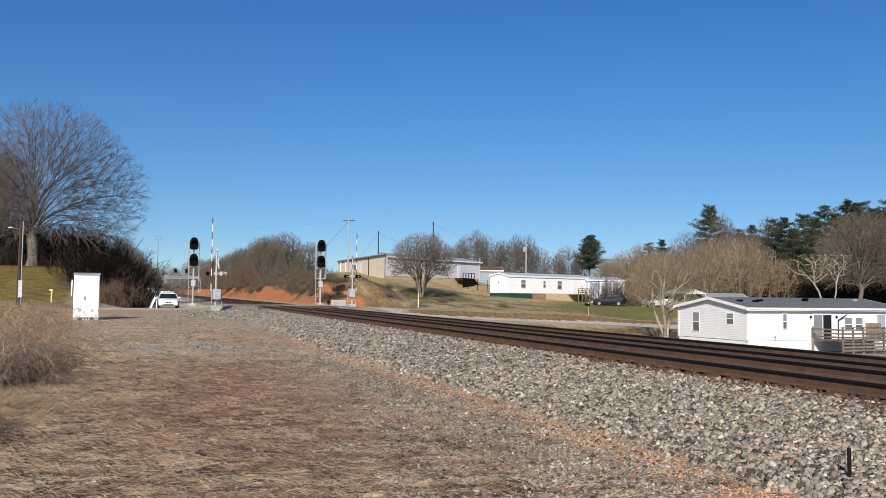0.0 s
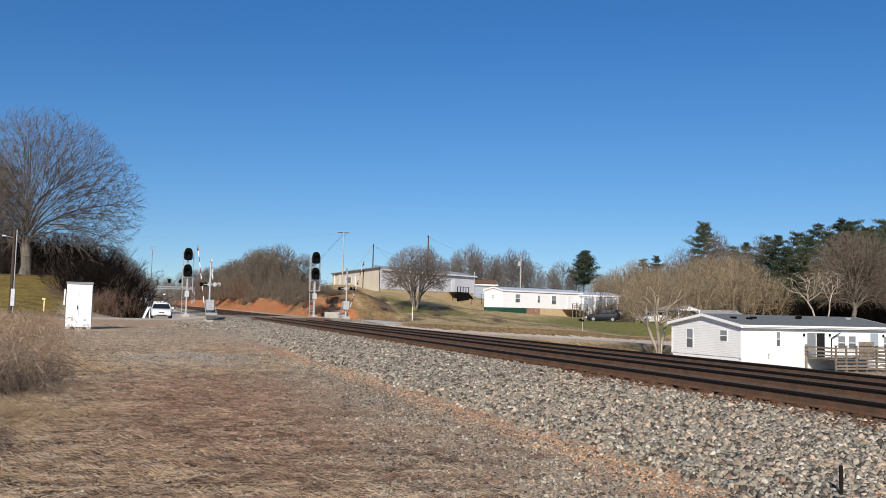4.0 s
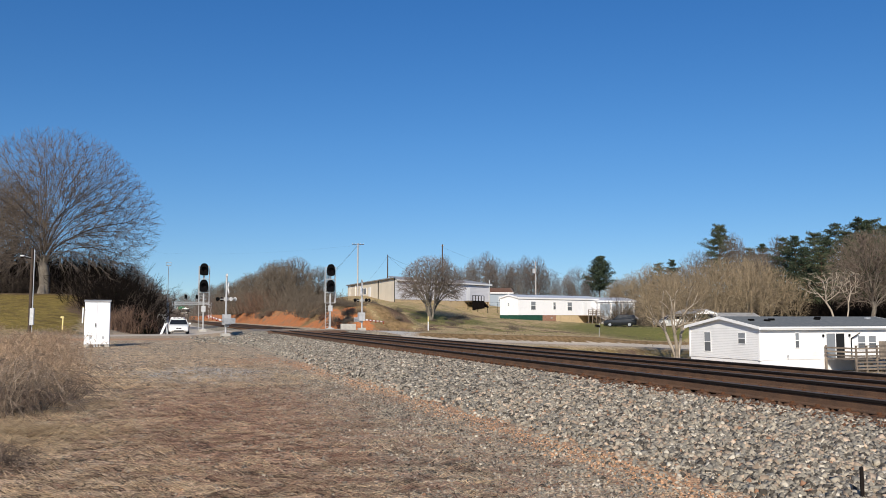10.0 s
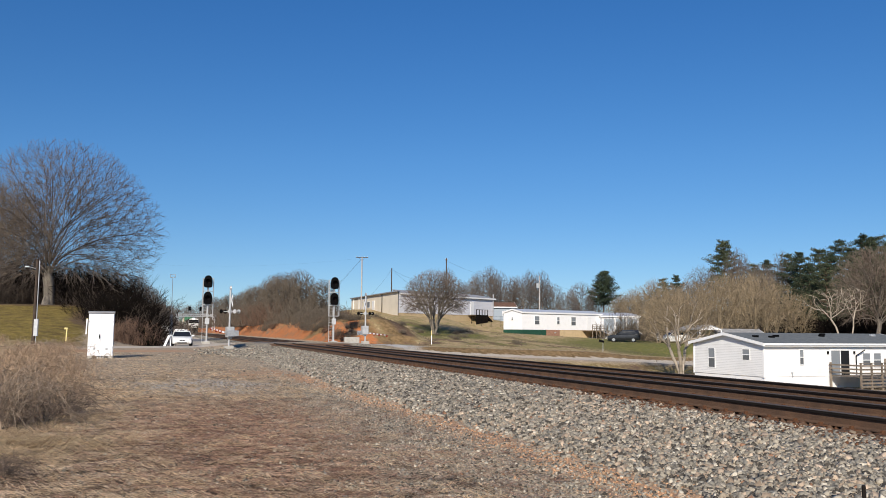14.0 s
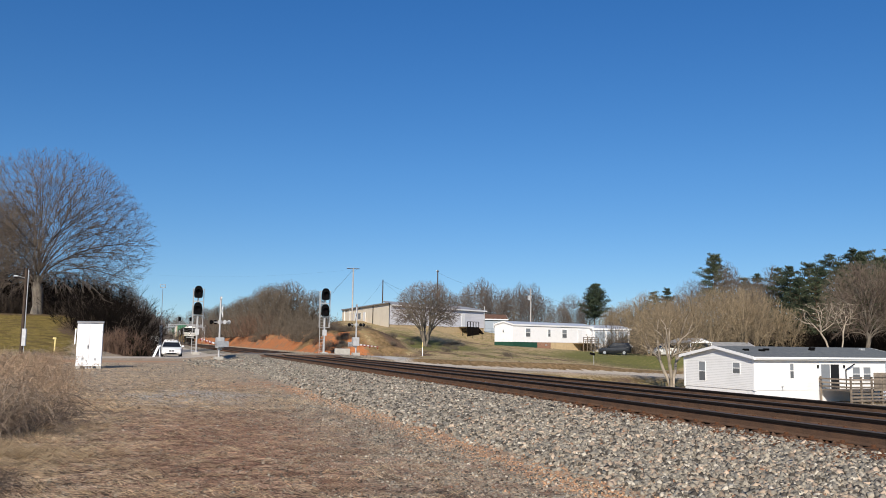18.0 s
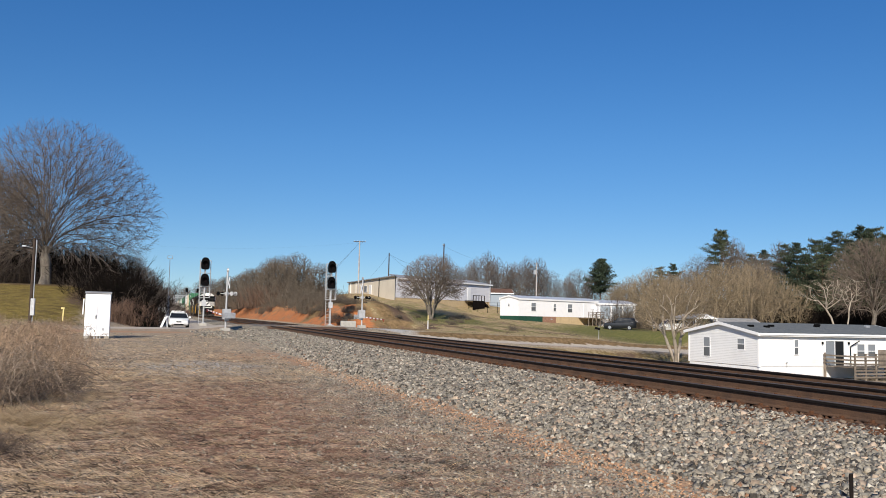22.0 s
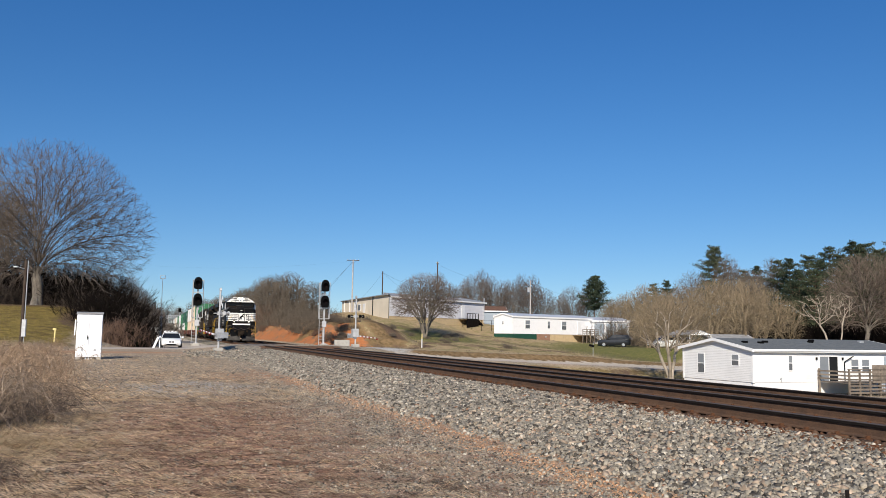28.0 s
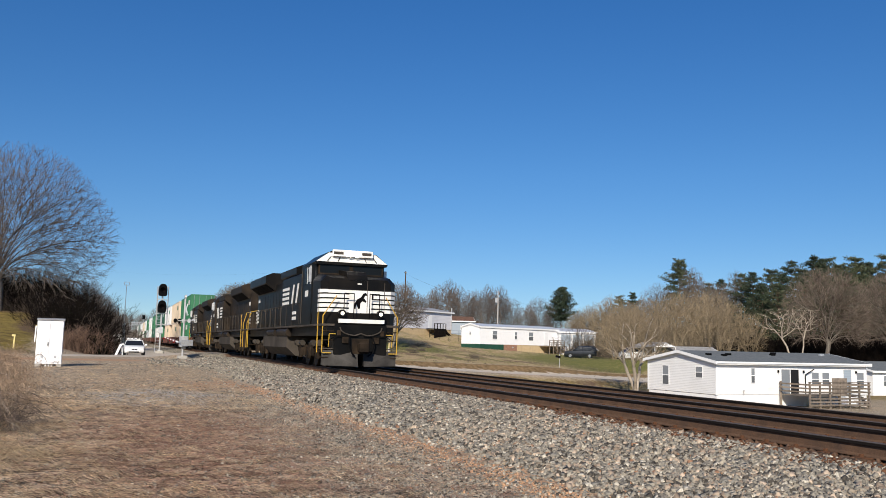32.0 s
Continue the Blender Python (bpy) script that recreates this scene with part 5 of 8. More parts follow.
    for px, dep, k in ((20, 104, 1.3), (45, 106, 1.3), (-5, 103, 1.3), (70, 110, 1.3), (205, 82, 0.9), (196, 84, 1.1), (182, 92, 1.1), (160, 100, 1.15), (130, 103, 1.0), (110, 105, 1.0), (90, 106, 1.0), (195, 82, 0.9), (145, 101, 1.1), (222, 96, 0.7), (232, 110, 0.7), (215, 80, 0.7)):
        brush("brush", at_xy(*ray_xy(px, dep), -0.2), dk, "bare brush on the bank, its shade in the near-black colour", rng.uniform(0, 360), "dark brush on the bank", k)
    for px, dep, k in ((203, 74, 0.6), (217, 76, 0.55), (228, 77, 0.5), (210, 78, 0.62)):
        brush("brush", at_xy(*ray_xy(px, dep), -0.2), red, "red-brown bramble at the foot of the bank", rng.uniform(0, 360), "brambles by the road", k)


build_trees()

# ---- buildings ----
def window(parent, x, z, w, h, y=-0.02, face="front", length=0.0, mull=1):
    """A window set in a wall of local x along the front; face 'end' lies in the plane x = 0."""
    m = pose(x, y, z) if face == "front" else pose(-0.02, x, z, 0, 0, -90)
    win = part("window", Shape().box(-w / 2 - 0.06, -0.03, -h / 2 - 0.06, w / 2 + 0.06, -0.004, -h / 2).box(-w / 2 - 0.06, -0.03, h / 2, w / 2 + 0.06, -0.004, h / 2 + 0.06)
               .box(-w / 2 - 0.06, -0.03, -h / 2, -w / 2, -0.004, h / 2).box(w / 2, -0.03, -h / 2, w / 2 + 0.06, -0.004, h / 2)
               .box(-w / 2, -0.028, -0.03, w / 2, -0.006, 0.03), M["trim_white"], parent, "white window frame", m=m)
    part("pane", Shape().box(-w / 2, -0.014, 0.03, w / 2, 0.0, h / 2), M["pane"], win)
    part("pane", Shape().box(-w / 2, -0.014, -h / 2, w / 2, 0.0, -0.03), M["pane_low"], win)
    return win


def gable_home(name, m, L, D, H, rise, wall, roof, label, skirt=0.6, skirt_mat=None, over=0.3, wall_end=None, category="house"):
    """A long low home: local x along the front, y to the back, corner at the origin, floor of the skirt at z = 0."""
    h = thing(name, m, label, category)
    part("wall", Shape().box(0, 0, skirt, L, D, H), wall, h)
    for x0, x1 in ((0.0, 0.12), (L - 0.12, L)):
        part("gable", Shape().prism([(0, H), (D, H), (D / 2, H + rise)], x0, x1, axis="x"), wall_end or wall, h)
    part("skirting", Shape().box(0.04, 0.04, -1.6, L - 0.04, D - 0.04, skirt), skirt_mat or wall, h)
    t = 0.12
    rf = Shape()
    for y0, y1 in ((-over, D / 2), (D + over, D / 2)):
        zz = H - rise * over / (D / 2)
        rf.add([(-over, y0, zz), (L + over, y0, zz), (L + over, y1, H + rise), (-over, y1, H + rise),
                (-over, y0, zz + t), (L + over, y0, zz + t), (L + over, y1, H + rise + t), (-over, y1, H + rise + t)],
               [(0, 1, 2, 3), (4, 5, 6, 7), (0, 1, 5, 4), (1, 2, 6, 5), (2, 3, 7, 6), (3, 0, 4, 7)])
    part("roof", rf, roof, h)
    zz = H - rise * over / (D / 2)
    part("fascia", Shape().box(-over - 0.02, -over - 0.03, zz - 0.13, L + over, -over, zz + 0.1), M["trim_white"], h)
    for x in (-over - 0.03, L + over + 0.002):
        part("barge_board", Shape().prism([(-over, zz - 0.1), (-over, zz + 0.13), (D / 2, H + rise + 0.13), (D + over, zz + 0.13), (D + over, zz - 0.1), (D / 2, H + rise - 0.1)], x, x + 0.03, axis="x"), M["trim_white"], h)
    return h


def build_white_home():
    H, B = 3.0, -2.72
    x, y = 23.5, 64.0
    m = pose(x, y, B, 0, 0, 22)
    h = gable_home("manufactured_home", m, 16.1, 8.2, H, 0.72, M["siding_white"], M["shingle"], "white vinyl-sided manufactured home with a dark shingle roof", 0.55, M["trim_white"], wall_end=M["siding"])
    part("end_wall", Shape().box(-0.02, 0.0, 0.55, 0.0, 8.2, H), M["siding"], h, "pale grey lap siding")
    for yy in (0.06, 8.14):
        part("corner_board", Shape().box(-0.05, yy - 0.08, 0.5, -0.018, yy + 0.08, H), M["trim_white"], h)
    part("corner_board", Shape().box(-0.03, -0.03, 0.5, 0.12, -0.002, H), M["trim_white"], h)
    window(h, 5.9, 1.8, 0.75, 1.5, face="end")
    window(h, 1.9, 2.15, 0.75, 0.8, face="end")
    window(h, 3.6, 2.0, 0.34, 1.1)
    window(h, 10.2, 1.75, 0.75, 1.05)
    window(h, 11.35, 1.75, 0.75, 1.05)
    window(h, 15.3, 1.7, 0.8, 1.2)
    # glass doors, small door, lamps, vents
    door = part("glass_door", Shape().box(8.3 - 1.85, -0.04, 0.6, 8.3 - 1.75, -0.004, 2.5).box(8.3 - 0.85, -0.04, 0.6, 8.3 - 0.78, -0.004, 2.5).box(8.3 + 0.1, -0.04, 0.6, 8.3 + 0.2, -0.004, 2.5).box(6.45, -0.04, 2.5, 8.5, -0.004, 2.6), M["trim_white"], h, "white-framed sliding glass door")
    part("pane", Shape().box(6.55, -0.02, 0.62, 7.45, -0.006, 2.5), M["pane"], door)
    part("pane", Shape().box(7.52, -0.02, 0.62, 8.4, -0.006, 2.5), M["glass"], door)
    d2 = part("door", Shape().box(13.4, -0.05, 0.6, 14.25, -0.004, 2.55, c=0.01), M["siding_blue"], h, "grey back door")
    part("handle", Shape().tube((14.15, -0.05, 1.5), (14.15, -0.1, 1.5), 0.035, n=8), M["chrome"], d2)
    for x in (8.9, 14.8, 6.2):
        part("wall_lamp", Shape().box(x - 0.06, -0.14, 2.25, x + 0.06, -0.004, 2.45, c=0.02), M["black"], h)
    part("downpipe", Shape().tube((9.05, -0.1, 0.5), (9.05, -0.1, 2.1), 0.04, n=6).tube((9.05, -0.1, 2.1), (9.8, -0.28, 2.55), 0.04, n=6), M["black"], h)
    part("gutter", Shape().tube((-0.2, -0.36, H - 0.06), (16.2, -0.36, H - 0.06), 0.05, n=6), M["trim_white"], h)
    for x, y in ((1.2, 2.2), (2.6, 2.0), (3.4, 2.4), (8.3, 2.6), (14.3, 3.0), (9.0, 3.2)):
        z = H + 0.72 * y / 4.1 + 0.1
        part("roof_vent", Shape().box(x - 0.22, y - 0.16, z - 0.1, x + 0.22, y + 0.16, z + 0.16, c=0.03), M["black"] if x < 12 else M["galv"], h)
    part("faucet", Shape().box(2.55, -0.12, 0.78, 2.65, -0.004, 0.9).tube((2.6, -0.1, 0.55), (2.6, -0.1, 0.8), 0.02, n=5), M["galv"], h)
    return h


def build_deck():
    """The weathered deck in front of the white home, with its rails and a stair."""
    m = pose(23.5, 64.0, -2.72, 0, 0, 22)
    d = thing("wooden_deck", m, "weathered grey wooden deck with plank railings", "deck")
    rng = random.Random(4)
    x0, x1, y0, zt = 6.3, 12.6, -3.0, 0.62
    y = y0
    while y < -0.1:
        part("floor_plank", Shape().box(x0, y, zt - 0.04, x1, y + 0.135, zt, c=0.006), M["deck_wood"], d)
        y += 0.145
    for x in np.arange(x0, x1 + 0.01, (x1 - x0) / 6):
        part("post", Shape().box(x - 0.06, y0 - 0.08, -0.6, x + 0.06, y0 + 0.04, zt + 1.0, c=0.008), M["deck_wood"], d)
    for z in (0.62 - 0.28, 0.08, -0.16):
        part("skirt_board", Shape().box(x0 - 0.1, y0 - 0.11, z, x1 + 0.1, y0 - 0.082, z + 0.14, c=0.005), M["deck_wood"], d)
    for x in (x0, x1):
        part("post", Shape().box(x - 0.06, -0.25, -0.6, x + 0.06, -0.13, zt + 1.0, c=0.008), M["deck_wood"], d)
        for z in (0.2, 0.48, 0.76):
            part("rail_board", Shape().box(x - 0.09, y0, zt + z, x - 0.062, -0.1, zt + z + 0.12, c=0.005), M["deck_wood"], d)
    for z in (0.2, 0.48, 0.76):
        part("rail_board", Shape().box(x0 - 0.1, y0 - 0.11, zt + z, x1 + 0.1, y0 - 0.082, zt + z + 0.12, c=0.005), M["deck_wood"], d)
    part("handrail", Shape().box(x0 - 0.12, y0 - 0.14, zt + 1.0, x1 + 0.12, y0 + 0.06, zt + 1.04, c=0.008), M["deck_wood"], d)
    part("privacy_panel", Shape().box(8.6, y0 - 0.07, zt, 10.2, y0 - 0.03, zt + 1.35, c=0.01), M["deck_wood"], d, "tall plank panel")
    for k in range(4):
        part("step", Shape().box(x1 + 0.12 + 0.28 * k, -2.2, zt - 0.2 - 0.18 * k, x1 + 0.42 + 0.28 * k, -1.0, zt - 0.15 - 0.18 * k, c=0.006), M["deck_wood"], d)
    part("stringer", Shape().prism([(x1 + 0.1, zt - 0.1), (x1 + 1.4, -0.5), (x1 + 1.2, -0.6), (x1 + 0.1, zt - 0.4)], -2.26, -2.21), M["deck_wood"], d)


def build_hill_homes():
    x, y = ray_xy(911, 132)
    m = pose(x, y, 0.82, 0, 0, 38)
    h = gable_home("mobile_home", m, 18.2, 4.3, 3.3, 0.45, M["white_paint"], M["roof_metal"], "white single-wide mobile home with mixed skirting on the grass hill", 0.62, M["skirt_tan"], over=0.12)
    part("skirt_panel", Shape().box(-0.03, -0.03, -0.6, 5.2, 4.3, 0.61), M["skirt_green"], h, "dark green skirting panels")
    part("skirt_panel", Shape().box(5.22, -0.03, -0.8, 8.2, 4.2, 0.61), M["skirt_brick"], h, "red-brown brick skirting")
    window(h, 3.2, 2.1, 0.95, 1.25)
    window(h, 7.9, 2.1, 0.5, 1.1)
    window(h, 11.4, 2.05, 1.0, 1.3)
    window(h, 2.2, 2.3, 0.3, 0.4, face="end")
    part("door", Shape().box(14.6, -0.05, 0.7, 15.5, -0.004, 2.8, c=0.01), M["trim_white"], h)
    for x0 in (0.4, 9.4):
        part("vent", Shape().box(x0 + 6.6, -0.05, 0.1, x0 + 7.0, -0.035, 0.3), M["galv"], h)
    # porch deck before it
    d = thing("porch_deck", m, "small weathered wooden porch with railings and steps", "porch")
    part("floor", Shape().box(13.4, -2.3, 0.52, 17.2, -0.06, 0.6, c=0.01), M["deck_wood"], d)
    for px2 in np.arange(13.5, 17.2, 0.92):
        part("post", Shape().box(px2 - 0.05, -2.28, -1.6, px2 + 0.05, -2.18, 1.55, c=0.006), M["deck_wood"], d)
    for z in (0.85, 1.15, 1.46):
        part("rail_board", Shape().box(13.4, -2.32, z, 17.2, -2.29, z + 0.09), M["deck_wood"], d)
    for k in range(4):
        part("step", Shape().box(17.2 + 0.27 * k, -1.6, 0.32 - 0.19 * k, 17.5 + 0.27 * k, -0.5, 0.38 - 0.19 * k), M["deck_wood"], d)
    # grey home beyond with a screened porch
    x, y = ray_xy(1052, 142)
    h2 = gable_home("porch_home", pose(x, y, -0.1, 0, 0, 12), 6.6, 9.0, 3.9, 0.6, M["siding_grey"], M["roof_metal"], "grey home with a white screened porch", 0.9, M["white_paint"], over=0.2)
    for k in range(3):
        part("screen", Shape().box(0.35 + 2.1 * k, -0.03, 1.4, 2.05 + 2.1 * k, -0.004, 3.5), M["siding_blue"], h2, "dark porch screen")
    for k in range(4):
        part("post", Shape().box(0.02 + 2.1 * k, -0.07, 0.9, 0.2 + 2.1 * k, -0.032, 3.8, c=0.01), M["trim_white"], h2)
    # beige storage building and the long house; their fronts meet at one corner
    corner, left, right = Vector((-8.05, 132.8, 0)), Vector((-19.2, 165.0, 0)), Vector((7.9, 153.5, 0))
    back = Vector((-6.9, 146.5, 0))
    front = corner - left
    b = thing("storage_building", pose(left.x, left.y, 4.0, 0, 0, math.degrees(math.atan2(front.y, front.x))), "long beige metal storage building with a low roof", "building")
    inv = b.matrix_basis.inverted()
    Hs, Ls = 3.2, front.length
    plan = [inv @ q for q in (left, corner, back - Vector((0.06, 0, 0)), left + Vector((5.6, 2.0, 0)))]
    part("wall", Shape().prism([(q.x, q.y) for q in plan], -1.5, Hs, axis="z"), M["siding_beige"], b)
    part("roof", Shape().prism([(plan[0].x - 0.2, plan[0].y - 0.25), (plan[1].x + 0.05, plan[1].y - 0.25), (plan[2].x, plan[2].y), (plan[3].x - 0.2, plan[3].y + 0.2)], Hs, Hs + 0.18, axis="z"), M["roof_sheet"], b)
    part("corner_trim", Shape().box(Ls - 0.24, -0.05, -1.2, Ls - 0.02, -0.002, Hs), M["black"], b, "dark corner trim")
    for x in (2.5, 7.0, 24.0):
        part("downpipe", Shape().tube((x, -0.1, -0.8), (x, -0.1, Hs), 0.07, n=6), M["trim_white"] if x < 20 else M["black"], b)
    part("door", Shape().box(17.0, -0.06, 0.0, 18.6, -0.004, 2.3, c=0.01), M["trim_white"], b)
    wd = part("window", Shape().box(13.2, -0.06, 1.1, 15.4, -0.004, 2.3, c=0.01), M["trim_white"], b)
    part("pane", Shape().box(13.35, -0.07, 1.2, 15.25, -0.062, 2.2), M["pane"], wd)
    part("gutter", Shape().tube((0.0, -0.28, Hs + 0.06), (Ls - 0.1, -0.28, Hs + 0.06), 0.07, n=6), M["galv"], b)
    front = right - corner
    z, Lh = 2.9, front.length
    g = thing("long_house", pose(corner.x, corner.y, z, 0, 0, math.degrees(math.atan2(front.y, front.x))), "long pale grey sided house on the hilltop", "house")
    inv = g.matrix_basis.inverted()
    plan = [inv @ q for q in (corner, right, right + Vector((-6.8, 5.2, 0)), back)]
    part("wall", Shape().prism([(q.x, q.y) for q in plan], 1.0, 4.0, axis="z"), M["siding_grey"], g)
    part("skirting", Shape().prism([(plan[0].x + 0.04, 0.04), (plan[1].x - 0.04, 0.04), (plan[2].x - 0.04, plan[2].y - 0.04), (plan[3].x + 0.04, plan[3].y - 0.04)], -1.5, 0.998, axis="z"), M["skirt_tan"], g, "tan block skirting")
    part("roof", Shape().add([(0.05, -0.3, 4.0), (Lh + 0.3, -0.3, 4.0), (Lh + 0.3, 4.2, 4.75), (3.2, 4.2, 4.75), (0.05, -0.3, 4.14), (Lh + 0.3, -0.3, 4.14), (Lh + 0.3, 4.2, 4.9), (3.2, 4.2, 4.9)],
                             [(3, 2, 1, 0), (4, 5, 6, 7), (0, 1, 5, 4), (1, 2, 6, 5), (2, 3, 7, 6), (3, 0, 4, 7)]), M["roof_sheet"], g)
    part("fascia", Shape().box(0.05, -0.33, 3.9, Lh + 0.3, -0.302, 4.12), M["trim_white"], g)
    for x in (4.7, 10.4, 15.0):
        window(g, x, 2.7, 1.0, 1.1)
    part("door", Shape().box(19.0, -0.05, 1.1, 20.0, -0.004, 3.3, c=0.01), M["trim_white"], g)
    part("chimney_pipe", Shape().tube((Lh - 0.4, -0.15, 0.5), (Lh - 0.4, -0.15, 4.9), 0.09, n=8), M["galv"], g)
    st = thing("porch_deck", g.matrix_basis.copy(), "dark wooden porch stair beside the long house", "porch")
    part("floor", Shape().box(18.2, -1.9, 0.95, 21.6, -0.06, 1.05), M["twig_dark"], st)
    for k in range(5):
        part("post", Shape().box(18.2 + 0.84 * k, -1.9, -1.2, 18.3 + 0.84 * k, -1.8, 1.95), M["twig_dark"], st)
    part("handrail", Shape().box(18.2, -1.92, 1.9, 21.6, -1.82, 1.98), M["twig_dark"], st)
    part("stair", Shape().prism([(21.6, 1.0), (24.4, -0.7), (24.1, -0.9), (21.6, 0.6)], -1.8, -0.9), M["twig_dark"], st)
    part("lattice", Shape().box(18.25, -1.87, -1.0, 21.55, -1.84, 0.9), M["twig_dark"], st)
    # small blue-grey house with a brown roof
    x, y = ray_xy(857, 168)
    g = gable_home("blue_house", pose(x, y, 2.0, 0, 0, 4), 4.8, 7, 4.0, 0.9, M["siding_blue"], M["roof_brown"], "small blue-grey house with a brown roof", 0.7, M["siding_blue"])
    window(g, 2.7, 2.7, 0.9, 0.9)
    # carport roofs and a home beyond the tan trees
    x, y = ray_xy(1224, 112)
    c = thing("carport", pose(x, y, -1.6, 0, 0, 10), "open carport with a white gable and grey sheet roof", "carport")
    part("roof", Shape().prism([(-0.2, 3.1), (1.5, 3.65), (3.2, 3.1), (3.2, 3.2), (1.5, 3.8), (-0.2, 3.2)], 0, 7, axis="y"), M["roof_sheet"], c)
    part("gable", Shape().prism([(-0.1, 3.15), (3.1, 3.15), (1.5, 3.65)], -0.03, 0.0), M["white_paint"], c)
    for px2 in (0.0, 3.0):
        for py in (0.1, 6.8):
            part("post", Shape().box(px2 - 0.05, py - 0.05, -2.5, px2 + 0.05, py + 0.05, 3.15), M["white_paint"], c)
    x, y = ray_xy(1256, 113)
    gable_home("white_bungalow", pose(x, y, -1.9, 0, 0, 8), 6.6, 5, 2.7, 0.8, M["white_paint"], M["roof_sheet"], "low white home behind the tan trees", 0.5, M["white_paint"])
    x, y = ray_xy(1618, 92)
    e = gable_home("neighbour_home", pose(x, y, at_xy(x, y).z - 0.2, 0, 0, 20), 12, 7, 2.9, 0.9, M["siding_white"], M["shingle"], "white home beyond the wooden deck", 0.5, M["trim_white"])
    window(e, 2.0, 1.8, 0.8, 1.1)
    f = thing("wire_fence", Matrix.Translation(at_xy(*ray_xy(822, 146))) @ pose(0, 0, 0, 0, 0, -12), "dark wire fence beside the hilltop house", "fence")
    for k in range(6):
        part("post", Shape().tube((k * 1.7, 0, -0.6), (k * 1.7, 0, 1.25), 0.04, n=6), M["black"], f)
    for z in (0.3, 0.75, 1.2):
        part("wire", Shape().tube((0, 0, z), (8.5, 0, z), 0.018, n=4), M["black"], f)


build_white_home()
build_deck()
build_hill_homes()

# ---- signals and the crossing ----


def signal_head(parent, y, z):
    """A black searchlight head with a tall round-cornered target; it looks along local -y."""
    out = []
    for i in range(20):
        a = 2 * math.pi * i / 20
        ca, sa = math.cos(a), math.sin(a)
        out.append((0.43 * abs(ca) ** (0.8 if sa > 0 else 0.4) * (1 if ca > 0 else -1), z + (0.66 * abs(sa) ** 0.9 if sa > 0 else -0.6 * abs(sa) ** 0.4)))
    hd = part("signal_head", Shape().prism(out, y - 0.03, y + 0.03).box(-0.22, y + 0.03, z - 0.35, 0.22, y + 0.4, z + 0.35, c=0.03), M["black"], parent, "black signal target plate")
    for dz in (0.02,):
        part("lens", Shape().tube((0, y - 0.05, z + dz), (0, y - 0.035, z + dz), 0.22, n=16), M["lens_dark"], hd)
        hood = Shape()
        for i in range(9):
            a0, a1 = math.pi * (i - 0.5) / 8 - 0.15, math.pi * (i + 0.5) / 8 - 0.15
            hood.add([(0.27 * math.cos(a), y - d, z + dz + 0.27 * math.sin(a)) for a in (a0, a1) for d in (0.03, 0.5)], [(0, 1, 3, 2)])
        part("hood", hood, M["black"], hd)


def build_signal(x, y, label, ladder_side):
    m = Matrix.Translation(at_xy(x, y)) @ pose(0, 0, 0, 0, 0, 14)
    g = thing("railway_signal", m, label, "railway signal", "line signals")
    top = 6.75
    part("base", Shape().box(-0.4, -0.4, -0.4, 0.4, 0.4, 0.25, c=0.04), M["concrete"], g)
    part("mast", Shape().tube((0, 0, 0.2), (0, 0, top - 0.7), 0.085, 0.075, 10).box(-0.2, -0.2, 0.25, 0.2, 0.2, 0.3), M["alu"], g, smooth=True)
    for z in (6.34, 4.66):
        signal_head(g, -0.32, z)
        part("bracket", Shape().box(-0.06, -0.32, z - 0.05, 0.06, 0.05, z + 0.05), M["alu"], g)
    lad = Shape()
    lx = 0.28 * ladder_side
    for dx in (-0.2, 0.2):
        lad.tube((lx + dx, 0.32, 0.1), (lx + dx, 0.32, 6.5), 0.032, n=5)
    z = 0.4
    while z < 6.4:
        lad.tube((lx - 0.2, 0.32, z), (lx + 0.2, 0.32, z), 0.013, n=4)
        z += 0.3
    part("ladder", lad, M["alu"], g, "aluminium ladder")
    cage = Shape()
    for z in (2.9, 4.0, 5.4, 6.7):
        cage.pipe([(-0.52, -0.1, z), (-0.52, 0.75, z), (0.52, 0.75, z), (0.52, -0.1, z), (-0.52, -0.1, z)], 0.03, 4)
    for dx, dy in ((-0.52, -0.1), (0.52, -0.1), (-0.52, 0.75), (0.52, 0.75)):
        cage.tube((dx, dy, 2.9), (dx, dy, 6.7), 0.035, n=5)
    part("safety_cage", cage, M["alu"], g, "pale metal safety cage")
    part("platform", Shape().box(-0.5, 0.0, 2.85, 0.5, 0.75, 2.89).box(-0.5, 0.0, 4.0, 0.5, 0.7, 4.03), M["galv"], g)
    part("junction_box", Shape().box(-0.22, -0.18, 2.0, 0.22, 0.12, 2.62, c=0.02), M["alu"], g)
    return g


